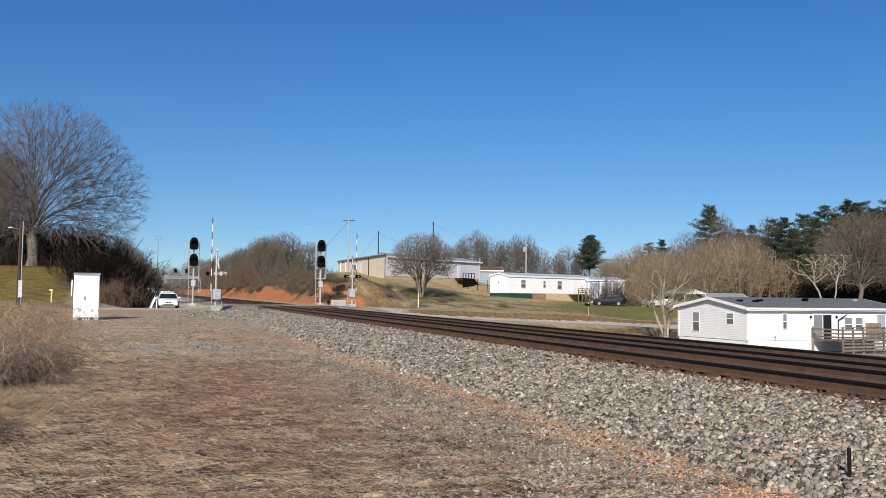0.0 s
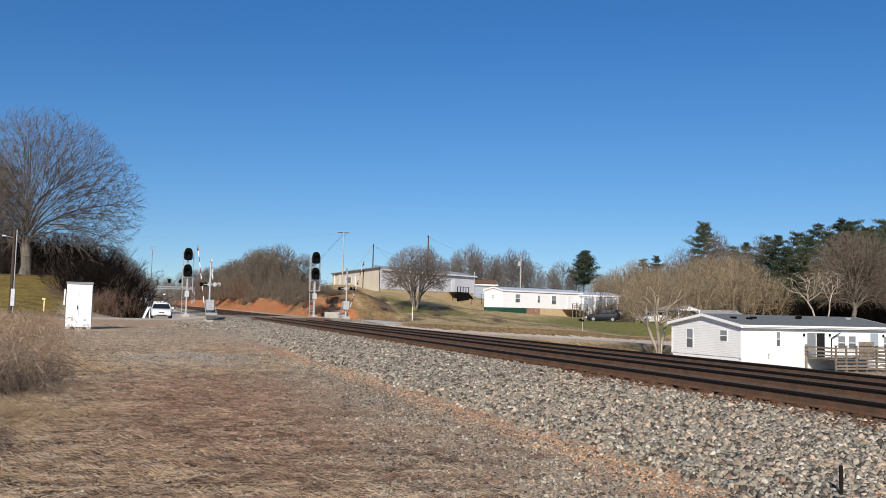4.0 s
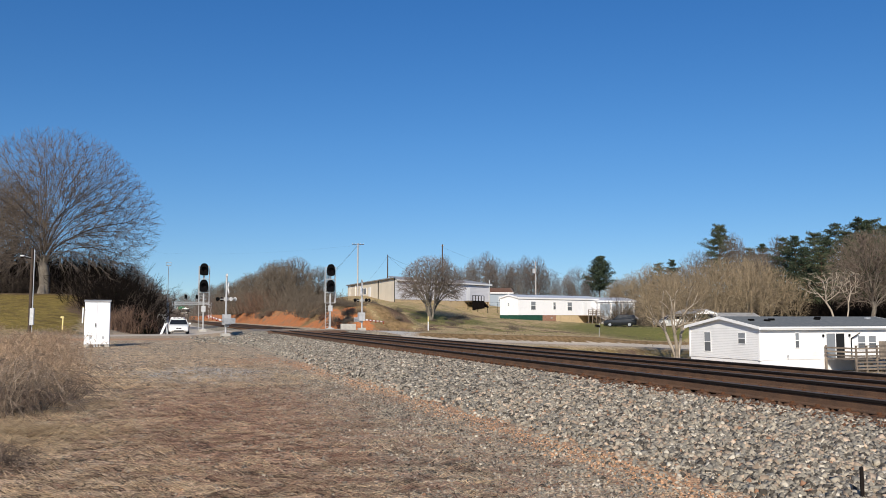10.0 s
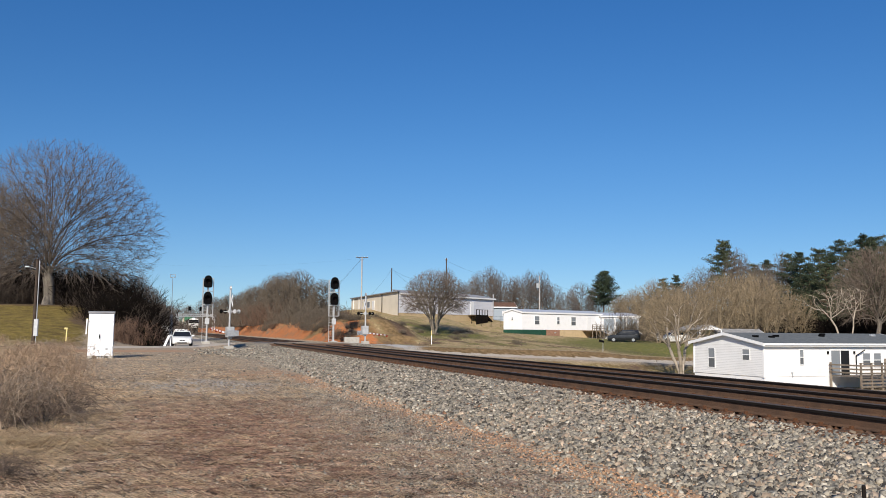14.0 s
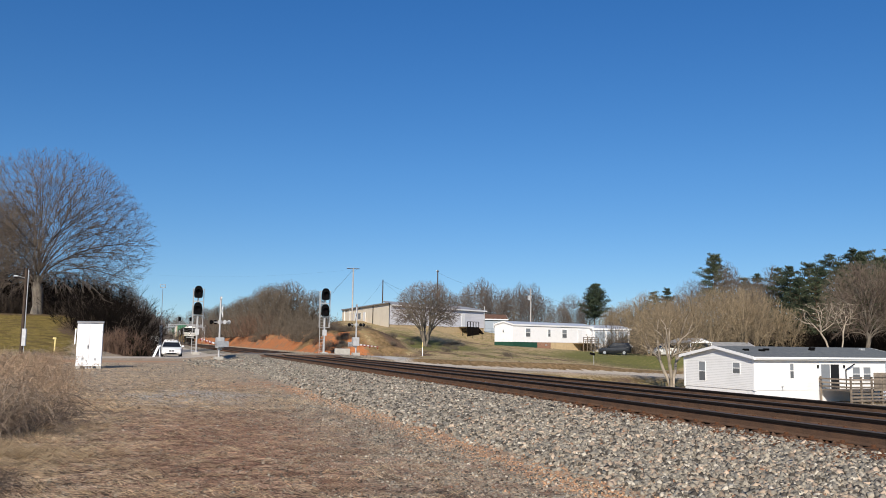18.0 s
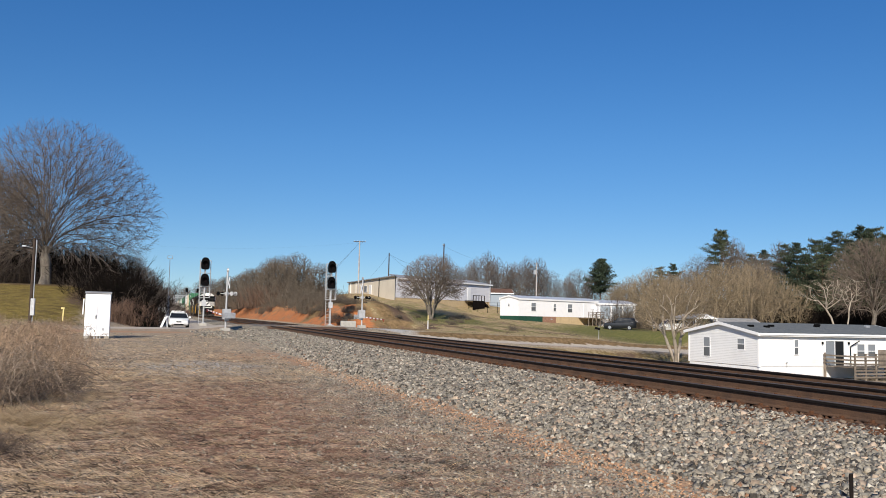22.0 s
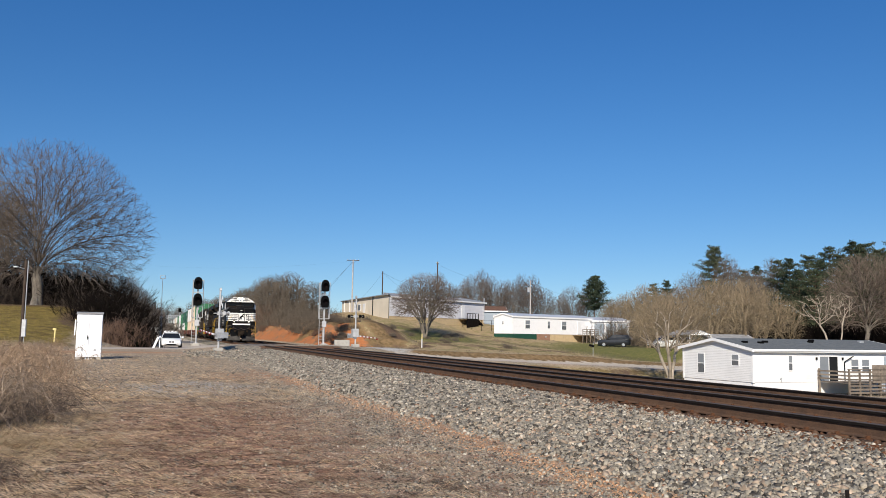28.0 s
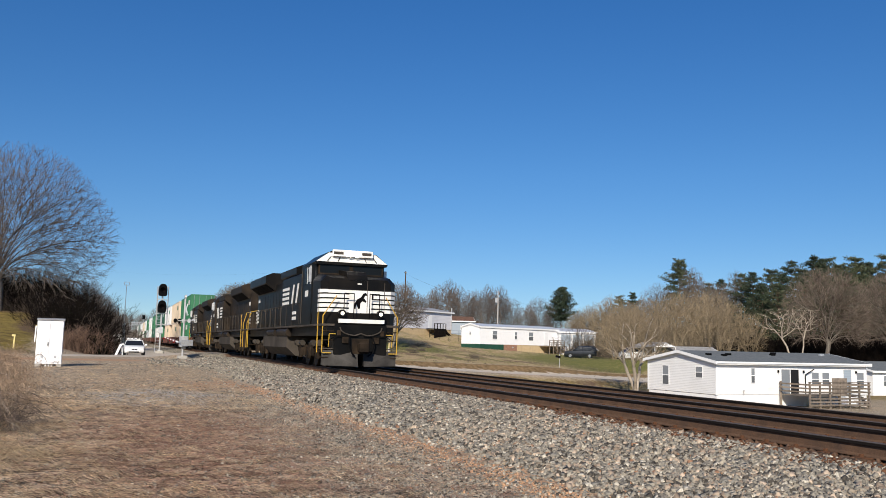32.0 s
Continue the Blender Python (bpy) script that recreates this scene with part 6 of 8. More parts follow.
def build_gate(x, y, arm_dir, label, flip):
    """A crossing gate. Its arm is built pointing up, turns down about the pivot, and is keyed in motions()."""
    yaw = math.degrees(math.atan2(arm_dir[1], arm_dir[0]))
    m = Matrix.Translation(at_xy(x, y)) @ pose(0, 0, 0, 0, 0, yaw)
    g = thing("crossing_gate", m, label, "crossing gate", "crossing gates")
    part("base", Shape().box(-0.32, -0.32, -0.4, 0.32, 0.32, 0.22, c=0.03), M["concrete"], g)
    part("mast", Shape().tube((0, 0, 0.2), (0, 0, 4.35), 0.07, n=10), M["alu"], g, smooth=True)
    part("mechanism_box", Shape().box(-0.3, -0.32, 0.85, 0.3, 0.24, 1.62, c=0.03).box(-0.1, -0.2, 0.7, 0.1, 0.1, 0.85), M["alu"], g, "pale metal gate mechanism box")
    part("box_door", Shape().box(-0.24, -0.345, 0.92, 0.24, -0.322, 1.55, c=0.01), M["alu"], g)
    bar = part("light_bar", Shape().tube((-0.75, 0, 2.75), (0.75, 0, 2.75), 0.035, n=6).box(-0.12, -0.1, 2.62, 0.12, 0.1, 2.88), M["alu"], g, m=pose(0, 0, 0, 0, 0, 40))
    for sx in (-0.62, 0.62):
        for sy in (-0.22, 0.22):
            f = 1 if sy > 0 else -1
            part("flasher", Shape().tube((sx, sy, 2.75), (sx, sy + 0.02 * f, 2.75), 0.16, n=16).tube((sx, sy, 2.75), (sx, sy - 0.16 * f, 2.75), 0.12, 0.08, 10), M["black"] if sx * flip >= 0 else M["alu"], bar, "flashing light unit on the crossing mast")
    cb = Shape()
    for a in (45, -45):
        mm = pose(0, -0.09 if a > 0 else -0.115, 3.55, 0, a, 0)
        cb.box(-0.55, -0.006, -0.1, 0.55, 0.006, 0.1, m=mm)
    part("crossbuck", cb, M["white_paint"], g, "white crossed sign boards")
    part("bell", Shape().tube((0, 0, 4.35), (0, 0, 4.42), 0.05, n=8).tube((0, -0.06, 4.5), (0, 0.06, 4.5), 0.16, 0.13, 12), M["alu"], g, smooth=True)
    # the arm, in its thing's space: pivot at (0, 0.36, 1.2), pointing up
    arm = new("arm")
    arm.parent = g
    arm["label"] = "red and white striped gate arm"
    for i in range(10):
        z0, z1 = 0.25 + i * 0.55, 0.25 + (i + 1) * 0.55
        w0, w1 = 0.06 - 0.003 * i, 0.06 - 0.003 * (i + 1)
        part("stripe", Shape().add([(-w0, -0.02, z0), (w0, -0.02, z0), (w0, 0.02, z0), (-w0, 0.02, z0), (-w1, -0.02, z1), (w1, -0.02, z1), (w1, 0.02, z1), (-w1, 0.02, z1)],
                                   [(3, 2, 1, 0), (4, 5, 6, 7), (0, 1, 5, 4), (1, 2, 6, 5), (2, 3, 7, 6), (3, 0, 4, 7)]), M["red_paint"] if i % 2 else M["white_paint"], arm)
    part("counterweight", Shape().box(-0.06, -0.06, -1.0, 0.06, -0.03, 0.3).box(-0.06, -0.82, -1.0, 0.06, -0.79, 0.3).box(-0.2, -0.84, -1.05, 0.2, -0.02, -0.8, c=0.02), M["galv"], arm)
    for z in (1.6, 3.2, 5.5):
        part("arm_lamp", Shape().box(0.07, -0.05, z - 0.06, 0.17, 0.05, z + 0.06, c=0.01), M["lens_red"], arm)
    arm.matrix_basis = pose(0, 0.36, 1.2)
    return g, arm


build_signal(-24.9, 87.0, "black two-headed signal on a pale mast beside the crossing", -1)
build_signal(-12.3, 90.0, "black two-headed signal on a pale mast below the clay bank", -1)
GATE_L, ARM_L = build_gate(-16.35, 63.0, (-0.44, 0.898), "crossing gate with striped arm beside the gravel lot", 1)
GATE_R, ARM_R = build_gate(-7.75, 78.0, (0.367, -0.93), "crossing gate with striped arm below the clay bank", 0)


def build_crossing():
    """Road surface between and beside the rails."""
    c = thing("crossing_surface", TRACK_M, "grey asphalt and timber road crossing over the tracks", "road crossing", kind="structure")
    mid = road_s(11)
    for n, (a, b) in enumerate(((7.0, P1 - 0.80), (P1 - 0.70, P1 + 0.70), (P1 + 0.80, P2 - 0.80), (P2 - 0.70, P2 + 0.70), (P2 + 0.80, 17.0))):
        sk = 0.25
        s0, s1 = mid - 4.2, mid + 4.2
        part("panel", Shape().prism([(s0 + sk * (a - 11), -a), (s1 + sk * (a - 11), -a), (s1 + sk * (b - 11), -b), (s0 + sk * (b - 11), -b)], -0.45, -0.012 - (0, 0, 0.07, DROP, DROP)[n], axis="z"), M["asphalt"] if n % 2 == 0 else M["deck_wood"], c)
    return c


build_crossing()


def build_bridge():
    """The signal bridge far down the line."""
    s, p0, p1, zb = 346.0, 4.6, 18.2, 6.2
    b = thing("signal_bridge", TRACK_M, "galvanised lattice signal bridge over the tracks", "signal bridge")
    for p in (p0, p1):
        col = Shape()
        for ds in (-0.45, 0.45):
            for dp in (-0.45, 0.45):
                col.tube((s + ds, -p - dp, -0.3), (s + ds, -p - dp, zb + 0.9), 0.13, n=5)
        z = 0.0
        while z < zb:
            for ds in (-0.45, 0.45):
                col.tube((s + ds, -p - 0.45, z), (s + ds, -p + 0.45, z + 0.9), 0.08, n=4).tube((s + ds, -p + 0.45, z), (s + ds, -p - 0.45, z + 0.9), 0.08, n=4)
            z += 0.9
        part("column", col, M["galv"], b)
    beam = Shape()
    for ds in (-0.45, 0.45):
        for z in (zb, zb + 0.9):
            beam.tube((s + ds, -p0, z), (s + ds, -p1, z), 0.13, n=5)
        p = p0
        while p < p1 - 0.1:
            beam.tube((s + ds, -p, zb), (s + ds, -p - 0.9, zb + 0.9), 0.08, n=4).tube((s + ds, -p - 0.9, zb), (s + ds, -p, zb + 0.9), 0.08, n=4)
            p += 0.9
    part("beam", beam, M["galv"], b)
    for p in (P1, P2):
        hd = Shape()
        hd.box(s - 0.95, -p - 0.5, zb + 2.2, s - 0.9, -p + 0.5, zb + 3.8, c=0.0).box(s - 0.9, -p - 0.25, zb + 2.4, s - 0.5, -p + 0.25, zb + 3.6)
        part("signal_head", hd, M["black"], b)
        part("mast", Shape().tube((s - 0.7, -p, zb + 0.9), (s - 0.7, -p, zb + 2.5), 0.06, n=6), M["galv"], b)


build_bridge()


def build_pole(name, x, y, h, r, label, mat_name, arms=(), lean=0.0, zoff=-0.3):
    g = thing(name, Matrix.Translation(at_xy(x, y)) @ pose(0, 0, 0, 0, lean, 8), label, "utility pole", "utility poles")
    part("pole", Shape().tube((0, 0, zoff), (0, 0, h), r, r * 0.68, 10), M[mat_name], g, smooth=True)
    for z, w in arms:
        a = part("crossarm", Shape().box(-w / 2, -0.05, z - 0.06, w / 2, 0.05, z + 0.06).tube((-w * 0.3, 0.06, z), (0, 0.06, z - 0.6), 0.015, n=4).tube((w * 0.3, 0.06, z), (0, 0.06, z - 0.6), 0.015, n=4), M["pole_wood"], g)
        for k in (-0.45, -0.2, 0.2, 0.45):
            part("insulator", Shape().tube((w * k, 0, z + 0.06), (w * k, 0, z + 0.2), 0.04, 0.025, 6), M["galv"], a)
    return g


def cable(name, a, b, sag, label, r=0.014):
    pts = []
    a, b = Vector(a), Vector(b)
    for i in range(11):
        t = i / 10
        q = a.lerp(b, t)
        q.z -= sag * 4 * t * (1 - t)
        pts.append(q)
    return solo(name, Shape().pipe(pts, r, 4), M["wire"], label, "cable")


def build_poles():
    x, y = ray_xy(48, 60)
    g = build_pole("utility_pole", x, y, 6.0, 0.13, "dark wooden utility pole with a meter box", "pole_wood")
    part("conduit", Shape().tube((0.17, -0.06, 0.0), (0.17, -0.06, 5.9), 0.035, n=6), M["galv"], g, "pale grey conduit")
    part("meter_box", Shape().box(0.06, -0.3, 0.55, 0.34, -0.12, 1.75, c=0.02), M["galv"], g, "pale grey meter box")
    part("lamp", Shape().tube((0, 0, 5.3), (-0.5, -0.2, 5.45), 0.02, n=6).box(-0.75, -0.27, 5.4, -0.48, -0.13, 5.5, c=0.02), M["galv"], g)
    x, y = ray_xy(627, 152)
    build_pole("utility_pole", x, y, 9.5, 0.15, "pale grey wooden utility pole with a crossarm", "pole_pale", ((9.35, 2.2),))
    top = Vector((x, y, at_xy(x, y).z + 9.2))
    x2, y2 = ray_xy(680, 150)
    build_pole("utility_pole", x2, y2, 7.6, 0.13, "slim dark wooden utility pole", "pole_wood")
    x3, y3 = ray_xy(777, 165)
    build_pole("utility_pole", x3, y3, 11.5, 0.16, "dark wooden utility pole behind the round tree", "pole_wood", ((11.2, 0.5),))
    x4, y4 = ray_xy(942, 170)
    p4 = build_pole("utility_pole", x4, y4, 11.2, 0.17, "pale utility pole with a transformer", "pole_pale")
    part("transformer", Shape().tube((-0.4, -0.1, 8.9), (-0.4, -0.1, 9.8), 0.26, n=12), M["galv"], p4, "grey transformer can")
    z2 = at_xy(x2, y2).z + 7.4
    z3 = at_xy(x3, y3).z + 11.0
    z4 = at_xy(x4, y4).z + 10.6
    cable("cable", (x2, y2, z2), (x3, y3, z3 - 4.4), 0.9, "thin dark service cable between poles")
    cable("cable", (x2, y2, z2), (x2 - 5.5, y2 + 2, z2 - 6.0), 0.5, "thin dark service cable to a building")
    cable("cable", (x2, y2, z2), (x2 + 7.5, y2 + 2, z2 - 5.0), 0.5, "thin dark service cable to a building")
    cable("cable", top, (x - 9.0, y - 4, at_xy(x - 9, y - 4).z + 0.1), 0.2, "thin dark guy cable to the ground")
    cable("cable", top, (x - 10.0, y - 3, at_xy(x - 10, y - 3).z + 0.1), 0.2, "thin dark guy cable to the ground")
    cable("cable", (x4, y4, z4), (x4 + 42, y4 + 10, z4 - 8), 1.6, "thin dark power line over the woods")
    cable("cable", (x4, y4, z4 - 0.8), (x3, y3, z3), 1.2, "thin dark power line over the hill")
    cable("cable", top, (x - 60, y + 30, top.z + 2), 1.5, "thin dark power line over the bank", 0.004)
    # slim pole beyond the crossing
    x, y = ray_xy(291, 112)
    g = thing("mast_pole", Matrix.Translation(at_xy(x, y)), "slim pale steel pole with a small crossarm", "pole")
    part("pole", Shape().tube((0, 0, -0.3), (0, 0, 3.4), 0.22, 0.19, 10).tube((0, 0, 3.4), (0, 0, 8.4), 0.045, 0.035, 6), M["galv"], g)
    part("crossarm", Shape().box(-0.35, -0.03, 8.3, 0.35, 0.03, 8.36).box(-0.35, -0.03, 8.36, -0.30, 0.03, 8.7).box(0.30, -0.03, 8.36, 0.35, 0.03, 8.7).box(-0.35, -0.03, 8.7, 0.35, 0.03, 8.74), M["galv"], g)


build_poles()


def build_cabinet():
    x, y = -18.28, 44.5
    c = thing("relay_cabinet", Matrix.Translation(at_xy(x, y)) @ pose(0, 0, 0, 0, 0, 21), "white metal relay cabinet on concrete blocks", "cabinet")
    part("body", Shape().box(-0.62, -0.36, 0.14, 0.62, 0.36, 2.34, c=0.02), M["white_metal"], c)
    part("roof", Shape().box(-0.65, -0.42, 2.34, 0.65, 0.40, 2.38).prism([(-0.42, 2.38), (0.40, 2.38), (0.0, 2.45)], -0.65, 0.65, axis="x"), M["roof_sheet"], c, "weathered grey metal roof")
    for x0, x1 in ((-0.6, -0.012), (0.012, 0.6)):
        d = part("door", Shape().box(x0, -0.385, 0.22, x1, -0.362, 2.28, c=0.008), M["white_metal"], c)
        part("hinge", Shape().tube((x0 + 0.01 if x0 < 0 else x1 - 0.01, -0.39, 0.5), (x0 + 0.01 if x0 < 0 else x1 - 0.01, -0.39, 0.62), 0.015, n=6), M["galv"], d)
        part("hinge", Shape().tube((x0 + 0.01 if x0 < 0 else x1 - 0.01, -0.39, 1.85), (x0 + 0.01 if x0 < 0 else x1 - 0.01, -0.39, 1.97), 0.015, n=6), M["galv"], d)
        part("vent", Shape().box((x0 + x1) / 2 - 0.06, -0.392, 0.42, (x0 + x1) / 2 + 0.06, -0.386, 0.56), M["galv"], d)
    part("handle", Shape().box(-0.09, -0.42, 1.02, -0.055, -0.387, 1.24, c=0.006).tube((-0.07, -0.40, 1.13), (-0.07, -0.44, 1.13), 0.03, n=8), M["black"], c, "black door handle")
    for bx in (-0.5, 0.5):
        part("block", Shape().box(bx - 0.12, -0.38, -0.2, bx + 0.12, 0.38, 0.13, c=0.01), M["concrete"], c, "concrete foot block")
    for bx in (-0.12, 0.02, 0.16):
        part("conduit", Shape().tube((bx, -0.2, -0.1), (bx, -0.2, 0.15), 0.045, n=8), M["white_paint"], c)


build_cabinet()


def build_markers():
    for px, dep, h, mm, cap in ((106, 66, 0.9, "yellow_pale", True), (141, 70, 1.3, "white_paint", False)):
        x, y = ray_xy(px, dep)
        g = thing("marker_post", Matrix.Translation(at_xy(x, y)) @ pose(0, 0, 0, 1.5, 2, 10), "thin %s plastic marker post in the grass" % ("pale yellow" if cap else "white"), "marker post")
        part("post", Shape().box(-0.05, -0.025, -0.2, 0.05, 0.025, h, c=0.01), M[mm], g)
        if cap:
            part("cap", Shape().box(-0.18, -0.05, h, 0.08, 0.05, h + 0.14, c=0.02), M[mm], g)
        else:
            part("cap", Shape().tube((0, 0, h), (0, 0, h + 0.06), 0.05, 0.03, 8), M["yellow_pale"], g, "pale yellow cap")
    for px, dep, h in ((752, 92, 0.95),):
        x, y = ray_xy(px, dep)
        g = thing("marker_post", Matrix.Translation(at_xy(x, y)), "yellow and white pipeline marker post by the track", "marker post")
        part("post", Shape().tube((0, 0, -0.2), (0, 0, h), 0.05, n=8), M["white_paint"], g)
        part("cap", Shape().tube((0, 0, h), (0, 0, h + 0.55), 0.06, 0.05, 8), M["yellow_pale"], g, "pale yellow sleeve")
    x, y = ray_xy(1053, 100)
    g = thing("sign_post", Matrix.Translation(at_xy(x, y)), "small dark mailbox leaning on a thin post", "mailbox")
    part("post", Shape().tube((0, 0, -0.2), (0.02, 0, 1.6), 0.03, n=6), M["galv"], g)
    part("box", Shape().box(-0.75, -0.1, 1.05, -0.15, 0.1, 1.3, m=pose(0, 0, 0, 0, 14, 0), c=0.02), M["black"], g)
    # concrete relay box beside the signal
    x, y = ray_xy(611, 86)
    g = thing("concrete_block", Matrix.Translation(at_xy(x, y)) @ pose(0, 0, 0, 0, 0, 14), "weathered concrete foundation block below the clay bank", "concrete block")
    part("body", Shape().box(-0.75, -0.4, -0.4, 0.75, 0.4, 0.72, c=0.03), M["concrete"], g)
    for k in range(4):
        part("rib", Shape().box(-0.6 + k * 0.36, -0.43, 0.0, -0.5 + k * 0.36, -0.402, 0.62, c=0.01), M["concrete"], g)
    # leaning white board beside the car
    x, y = ray_xy(281, 73)
    g = thing("barricade", Matrix.Translation(at_xy(x, y)) @ pose(0, 0, 0, 0, 0, -8), "white wooden barricade leaning beside the road", "barricade")
    part("board", Shape().box(-0.10, -0.04, -0.1, 0.10, 0.0, 1.1, m=pose(-0.05, 0, 0, 0, 24, 0), c=0.01), M["white_paint"], g)
    part("leg", Shape().box(-0.03, 0.02, -0.1, 0.03, 0.07, 1.0, m=pose(0.5, 0.1, 0, 0, -6, 0)), M["white_paint"], g)


build_markers()


# ---- vehicles ----
def build_sedan(x, y, rz, paint, label, z=None, suv=False):
    m = Matrix.Translation(at_xy(x, y, 0.0)) @ pose(0, 0, 0, 0, 0, rz)
    c = thing("car", m, label, "car")
    k = 0.38 if suv else 0.0
    # sections along x (front at +x): x, half width, sill z, waist z
    secs = [(2.42, 0.60, 0.38, 0.62), (2.30, 0.80, 0.28, 0.72), (1.75, 0.88, 0.24, 0.84), (0.85, 0.90, 0.22, 0.93), (-0.6, 0.91, 0.22, 0.97), (-1.7, 0.90, 0.24, 1.02), (-2.3, 0.84, 0.32, 1.0), (-2.45, 0.72, 0.42, 0.92)]
    rings = []
    for sx, w, z0, z1 in secs:
        z1 += k * 0.5
        rings.append([(sx, -w * 0.9, z0), (sx, -w, z0 + 0.14), (sx, -w, (z0 + z1) / 2 + 0.05), (sx, -w * 0.95, z1 - 0.06), (sx, -w * 0.84, z1), (sx, w * 0.84, z1), (sx, w * 0.95, z1 - 0.06), (sx, w, (z0 + z1) / 2 + 0.05), (sx, w, z0 + 0.14), (sx, w * 0.9, z0)])
    body = part("body", Shape().loft(rings), M[paint], c, smooth=True)
    r0, r1 = 0.92 + k * 0.5, 1.40 + k
    back = -2.2 if suv else -0.95
    cab = [[(1.05, -0.82, r0), (1.05, 0.82, r0), (back - 0.55, 0.74, r0 + 0.05), (back - 0.55, -0.74, r0 + 0.05)], [(0.22, -0.66, r1 - 0.04), (0.22, 0.66, r1 - 0.04), (back + 0.1, 0.64, r1 - 0.06), (back + 0.1, -0.64, r1 - 0.06)]]
    part("glasshouse", Shape().loft(cab), M["glass"], c, "dark tinted windows")
    part("roof", Shape().loft([[(back + 0.05, -0.66, r1 - 0.07), (back + 0.05, -0.5, r1 - 0.01), (back + 0.05, 0.5, r1 - 0.01), (back + 0.05, 0.66, r1 - 0.07)], [(-0.4, -0.68, r1 - 0.05), (-0.4, -0.5, r1 + 0.03), (-0.4, 0.5, r1 + 0.03), (-0.4, 0.68, r1 - 0.05)], [(0.26, -0.67, r1 - 0.06), (0.26, -0.5, r1 - 0.005), (0.26, 0.5, r1 - 0.005), (0.26, 0.67, r1 - 0.06)]]), M[paint], c, smooth=True)
    for sy in (-1, 1):
        for a, b, r in (((1.05, 0.825 * sy, r0), (0.22, 0.665 * sy, r1 - 0.04), 0.03), ((-0.35, 0.80 * sy, r0), (-0.35, 0.66 * sy, r1 - 0.04), 0.035), ((back - 0.52, 0.745 * sy, r0 + 0.04), (back + 0.1, 0.645 * sy, r1 - 0.06), 0.045)):
            part("pillar", Shape().tube(a, b, r, n=5), M[paint], c)
    for sy in (-1, 1):
        part("headlight", Shape().box(2.26, 0.46 * sy - 0.19, 0.6 + k * 0.3, 2.37, 0.46 * sy + 0.19, 0.74 + k * 0.3, c=0.02), M["lamp_clear"], c, "clear glass headlight")
        part("fog_lamp", Shape().tube((2.38, 0.52 * sy, 0.42), (2.43, 0.52 * sy, 0.42), 0.06, n=8), M["lamp_clear"], c)
        part("mirror", Shape().box(0.62, 0.98 * sy - 0.1, 0.92 + k * 0.5, 0.78, 0.98 * sy + 0.1, 1.06 + k * 0.5, c=0.02), M[paint], c)
        part("tail_lamp", Shape().box(-2.44, 0.55 * sy - 0.18, 0.72, -2.38, 0.55 * sy + 0.18, 0.86, c=0.01), M["lens_red"], c)
    part("grille", Shape().box(2.38, -0.22, 0.52, 2.44, -0.02, 0.63, c=0.01).box(2.38, 0.02, 0.52, 2.44, 0.22, 0.63, c=0.01), M["black"], c, "black twin grille")
    part("air_intake", Shape().box(2.36, -0.42, 0.30, 2.44, 0.42, 0.40, c=0.01), M["black"], c)
    wr = 0.33 + k * 0.1
    for sx in (1.45, -1.42):
        for sy in (-1, 1):
            w = new("wheel")
            w.parent = c
            w.matrix_basis = pose(sx, 0.80 * sy, wr - 0.02)
            part("tyre", Shape().tube((0, -0.11, 0), (0, 0.11, 0), wr, n=18), M["tyre"], w)
            part("rim", Shape().tube((0, 0.115 * sy, 0), (0, 0.125 * sy, 0), wr * 0.62, n=12), M["chrome"], w, "silver wheel rim")
    return c


x, y = ray_xy(311, 78.0)
build_sedan(x, y, -71.5, "car_white", "white sedan parked facing the gravel lot beside the crossing")
x, y = ray_xy(1090, 128)
build_sedan(x, y, 165, "car_dark", "dark sport utility car parked by the white home", suv=True)
x, y = ray_xy(1178, 125)
build_sedan(x, y, 190, "car_white", "white car parked behind the tan trees", suv=True)


def build_far_trailers():
    """White trailers and tanks standing beside the line past the crossing."""
    for px, dep, w, h, rz in ((283, 150, 1.9, 2.0, 20), (309, 170, 2.6, 1.5, 10)):
        x, y = ray_xy(px, dep)
        g = thing("box_trailer", Matrix.Translation(at_xy(x, y)) @ pose(0, 0, 0, 0, 0, rz), "white box trailer parked beside the line", "trailer")
        part("body", Shape().box(-w / 2, -1.2, 0.6, w / 2, 1.2, h, c=0.03), M["white_paint"], g)
        part("roof", Shape().box(-w / 2 - 0.03, -1.23, h, w / 2 + 0.03, 1.23, h + 0.06, c=0.02), M["roof_metal"], g)
        for wx in (-0.4, 0.45):
            part("wheel", Shape().tube((wx, -1.15, 0.36), (wx, -0.9, 0.36), 0.38, n=12).tube((wx, 0.9, 0.36), (wx, 1.15, 0.36), 0.38, n=12), M["tyre"], g)


build_far_trailers()

# ---- train ----
TRAVEL = -90 + math.degrees(TRACK)
RUN = [(0, 477.0), (13, 303.5), (17, 250.0), (20, 209.5), (22, 182.0), (25, 139.5), (28, 94.3), (32, 31.8)]     # seconds, the nose's place along the line
train = []     # (thing, its origin's distance behind the nose, turned about)
M["loco_black"] = mat("loco_black", (0.0065, 0.0065, 0.0065), 0.34, 0, 0.12, 0.8, second=(0.018, 0.015, 0.012), spot=0.55, fine=12, spec=0.09)
M["loco_dusty"] = mat("loco_dusty", (0.015, 0.012, 0.0098), 0.5, 0, 0.15, 1.2, second=(0.048, 0.034, 0.022), spot=0.5, fine=14, spec=0.12)
M["truck_dark"] = mat("truck_dark", (0.016, 0.012, 0.009), 0.8, 0.0, 0.2, 2.0, second=(0.05, 0.035, 0.023), bump=0.2, spec=0.06)
M["tank_grey"] = mat("tank_grey", (0.045, 0.038, 0.031), 0.7, 0.0, 0.15, 1.0, second=(0.095, 0.08, 0.066), spec=0.1)
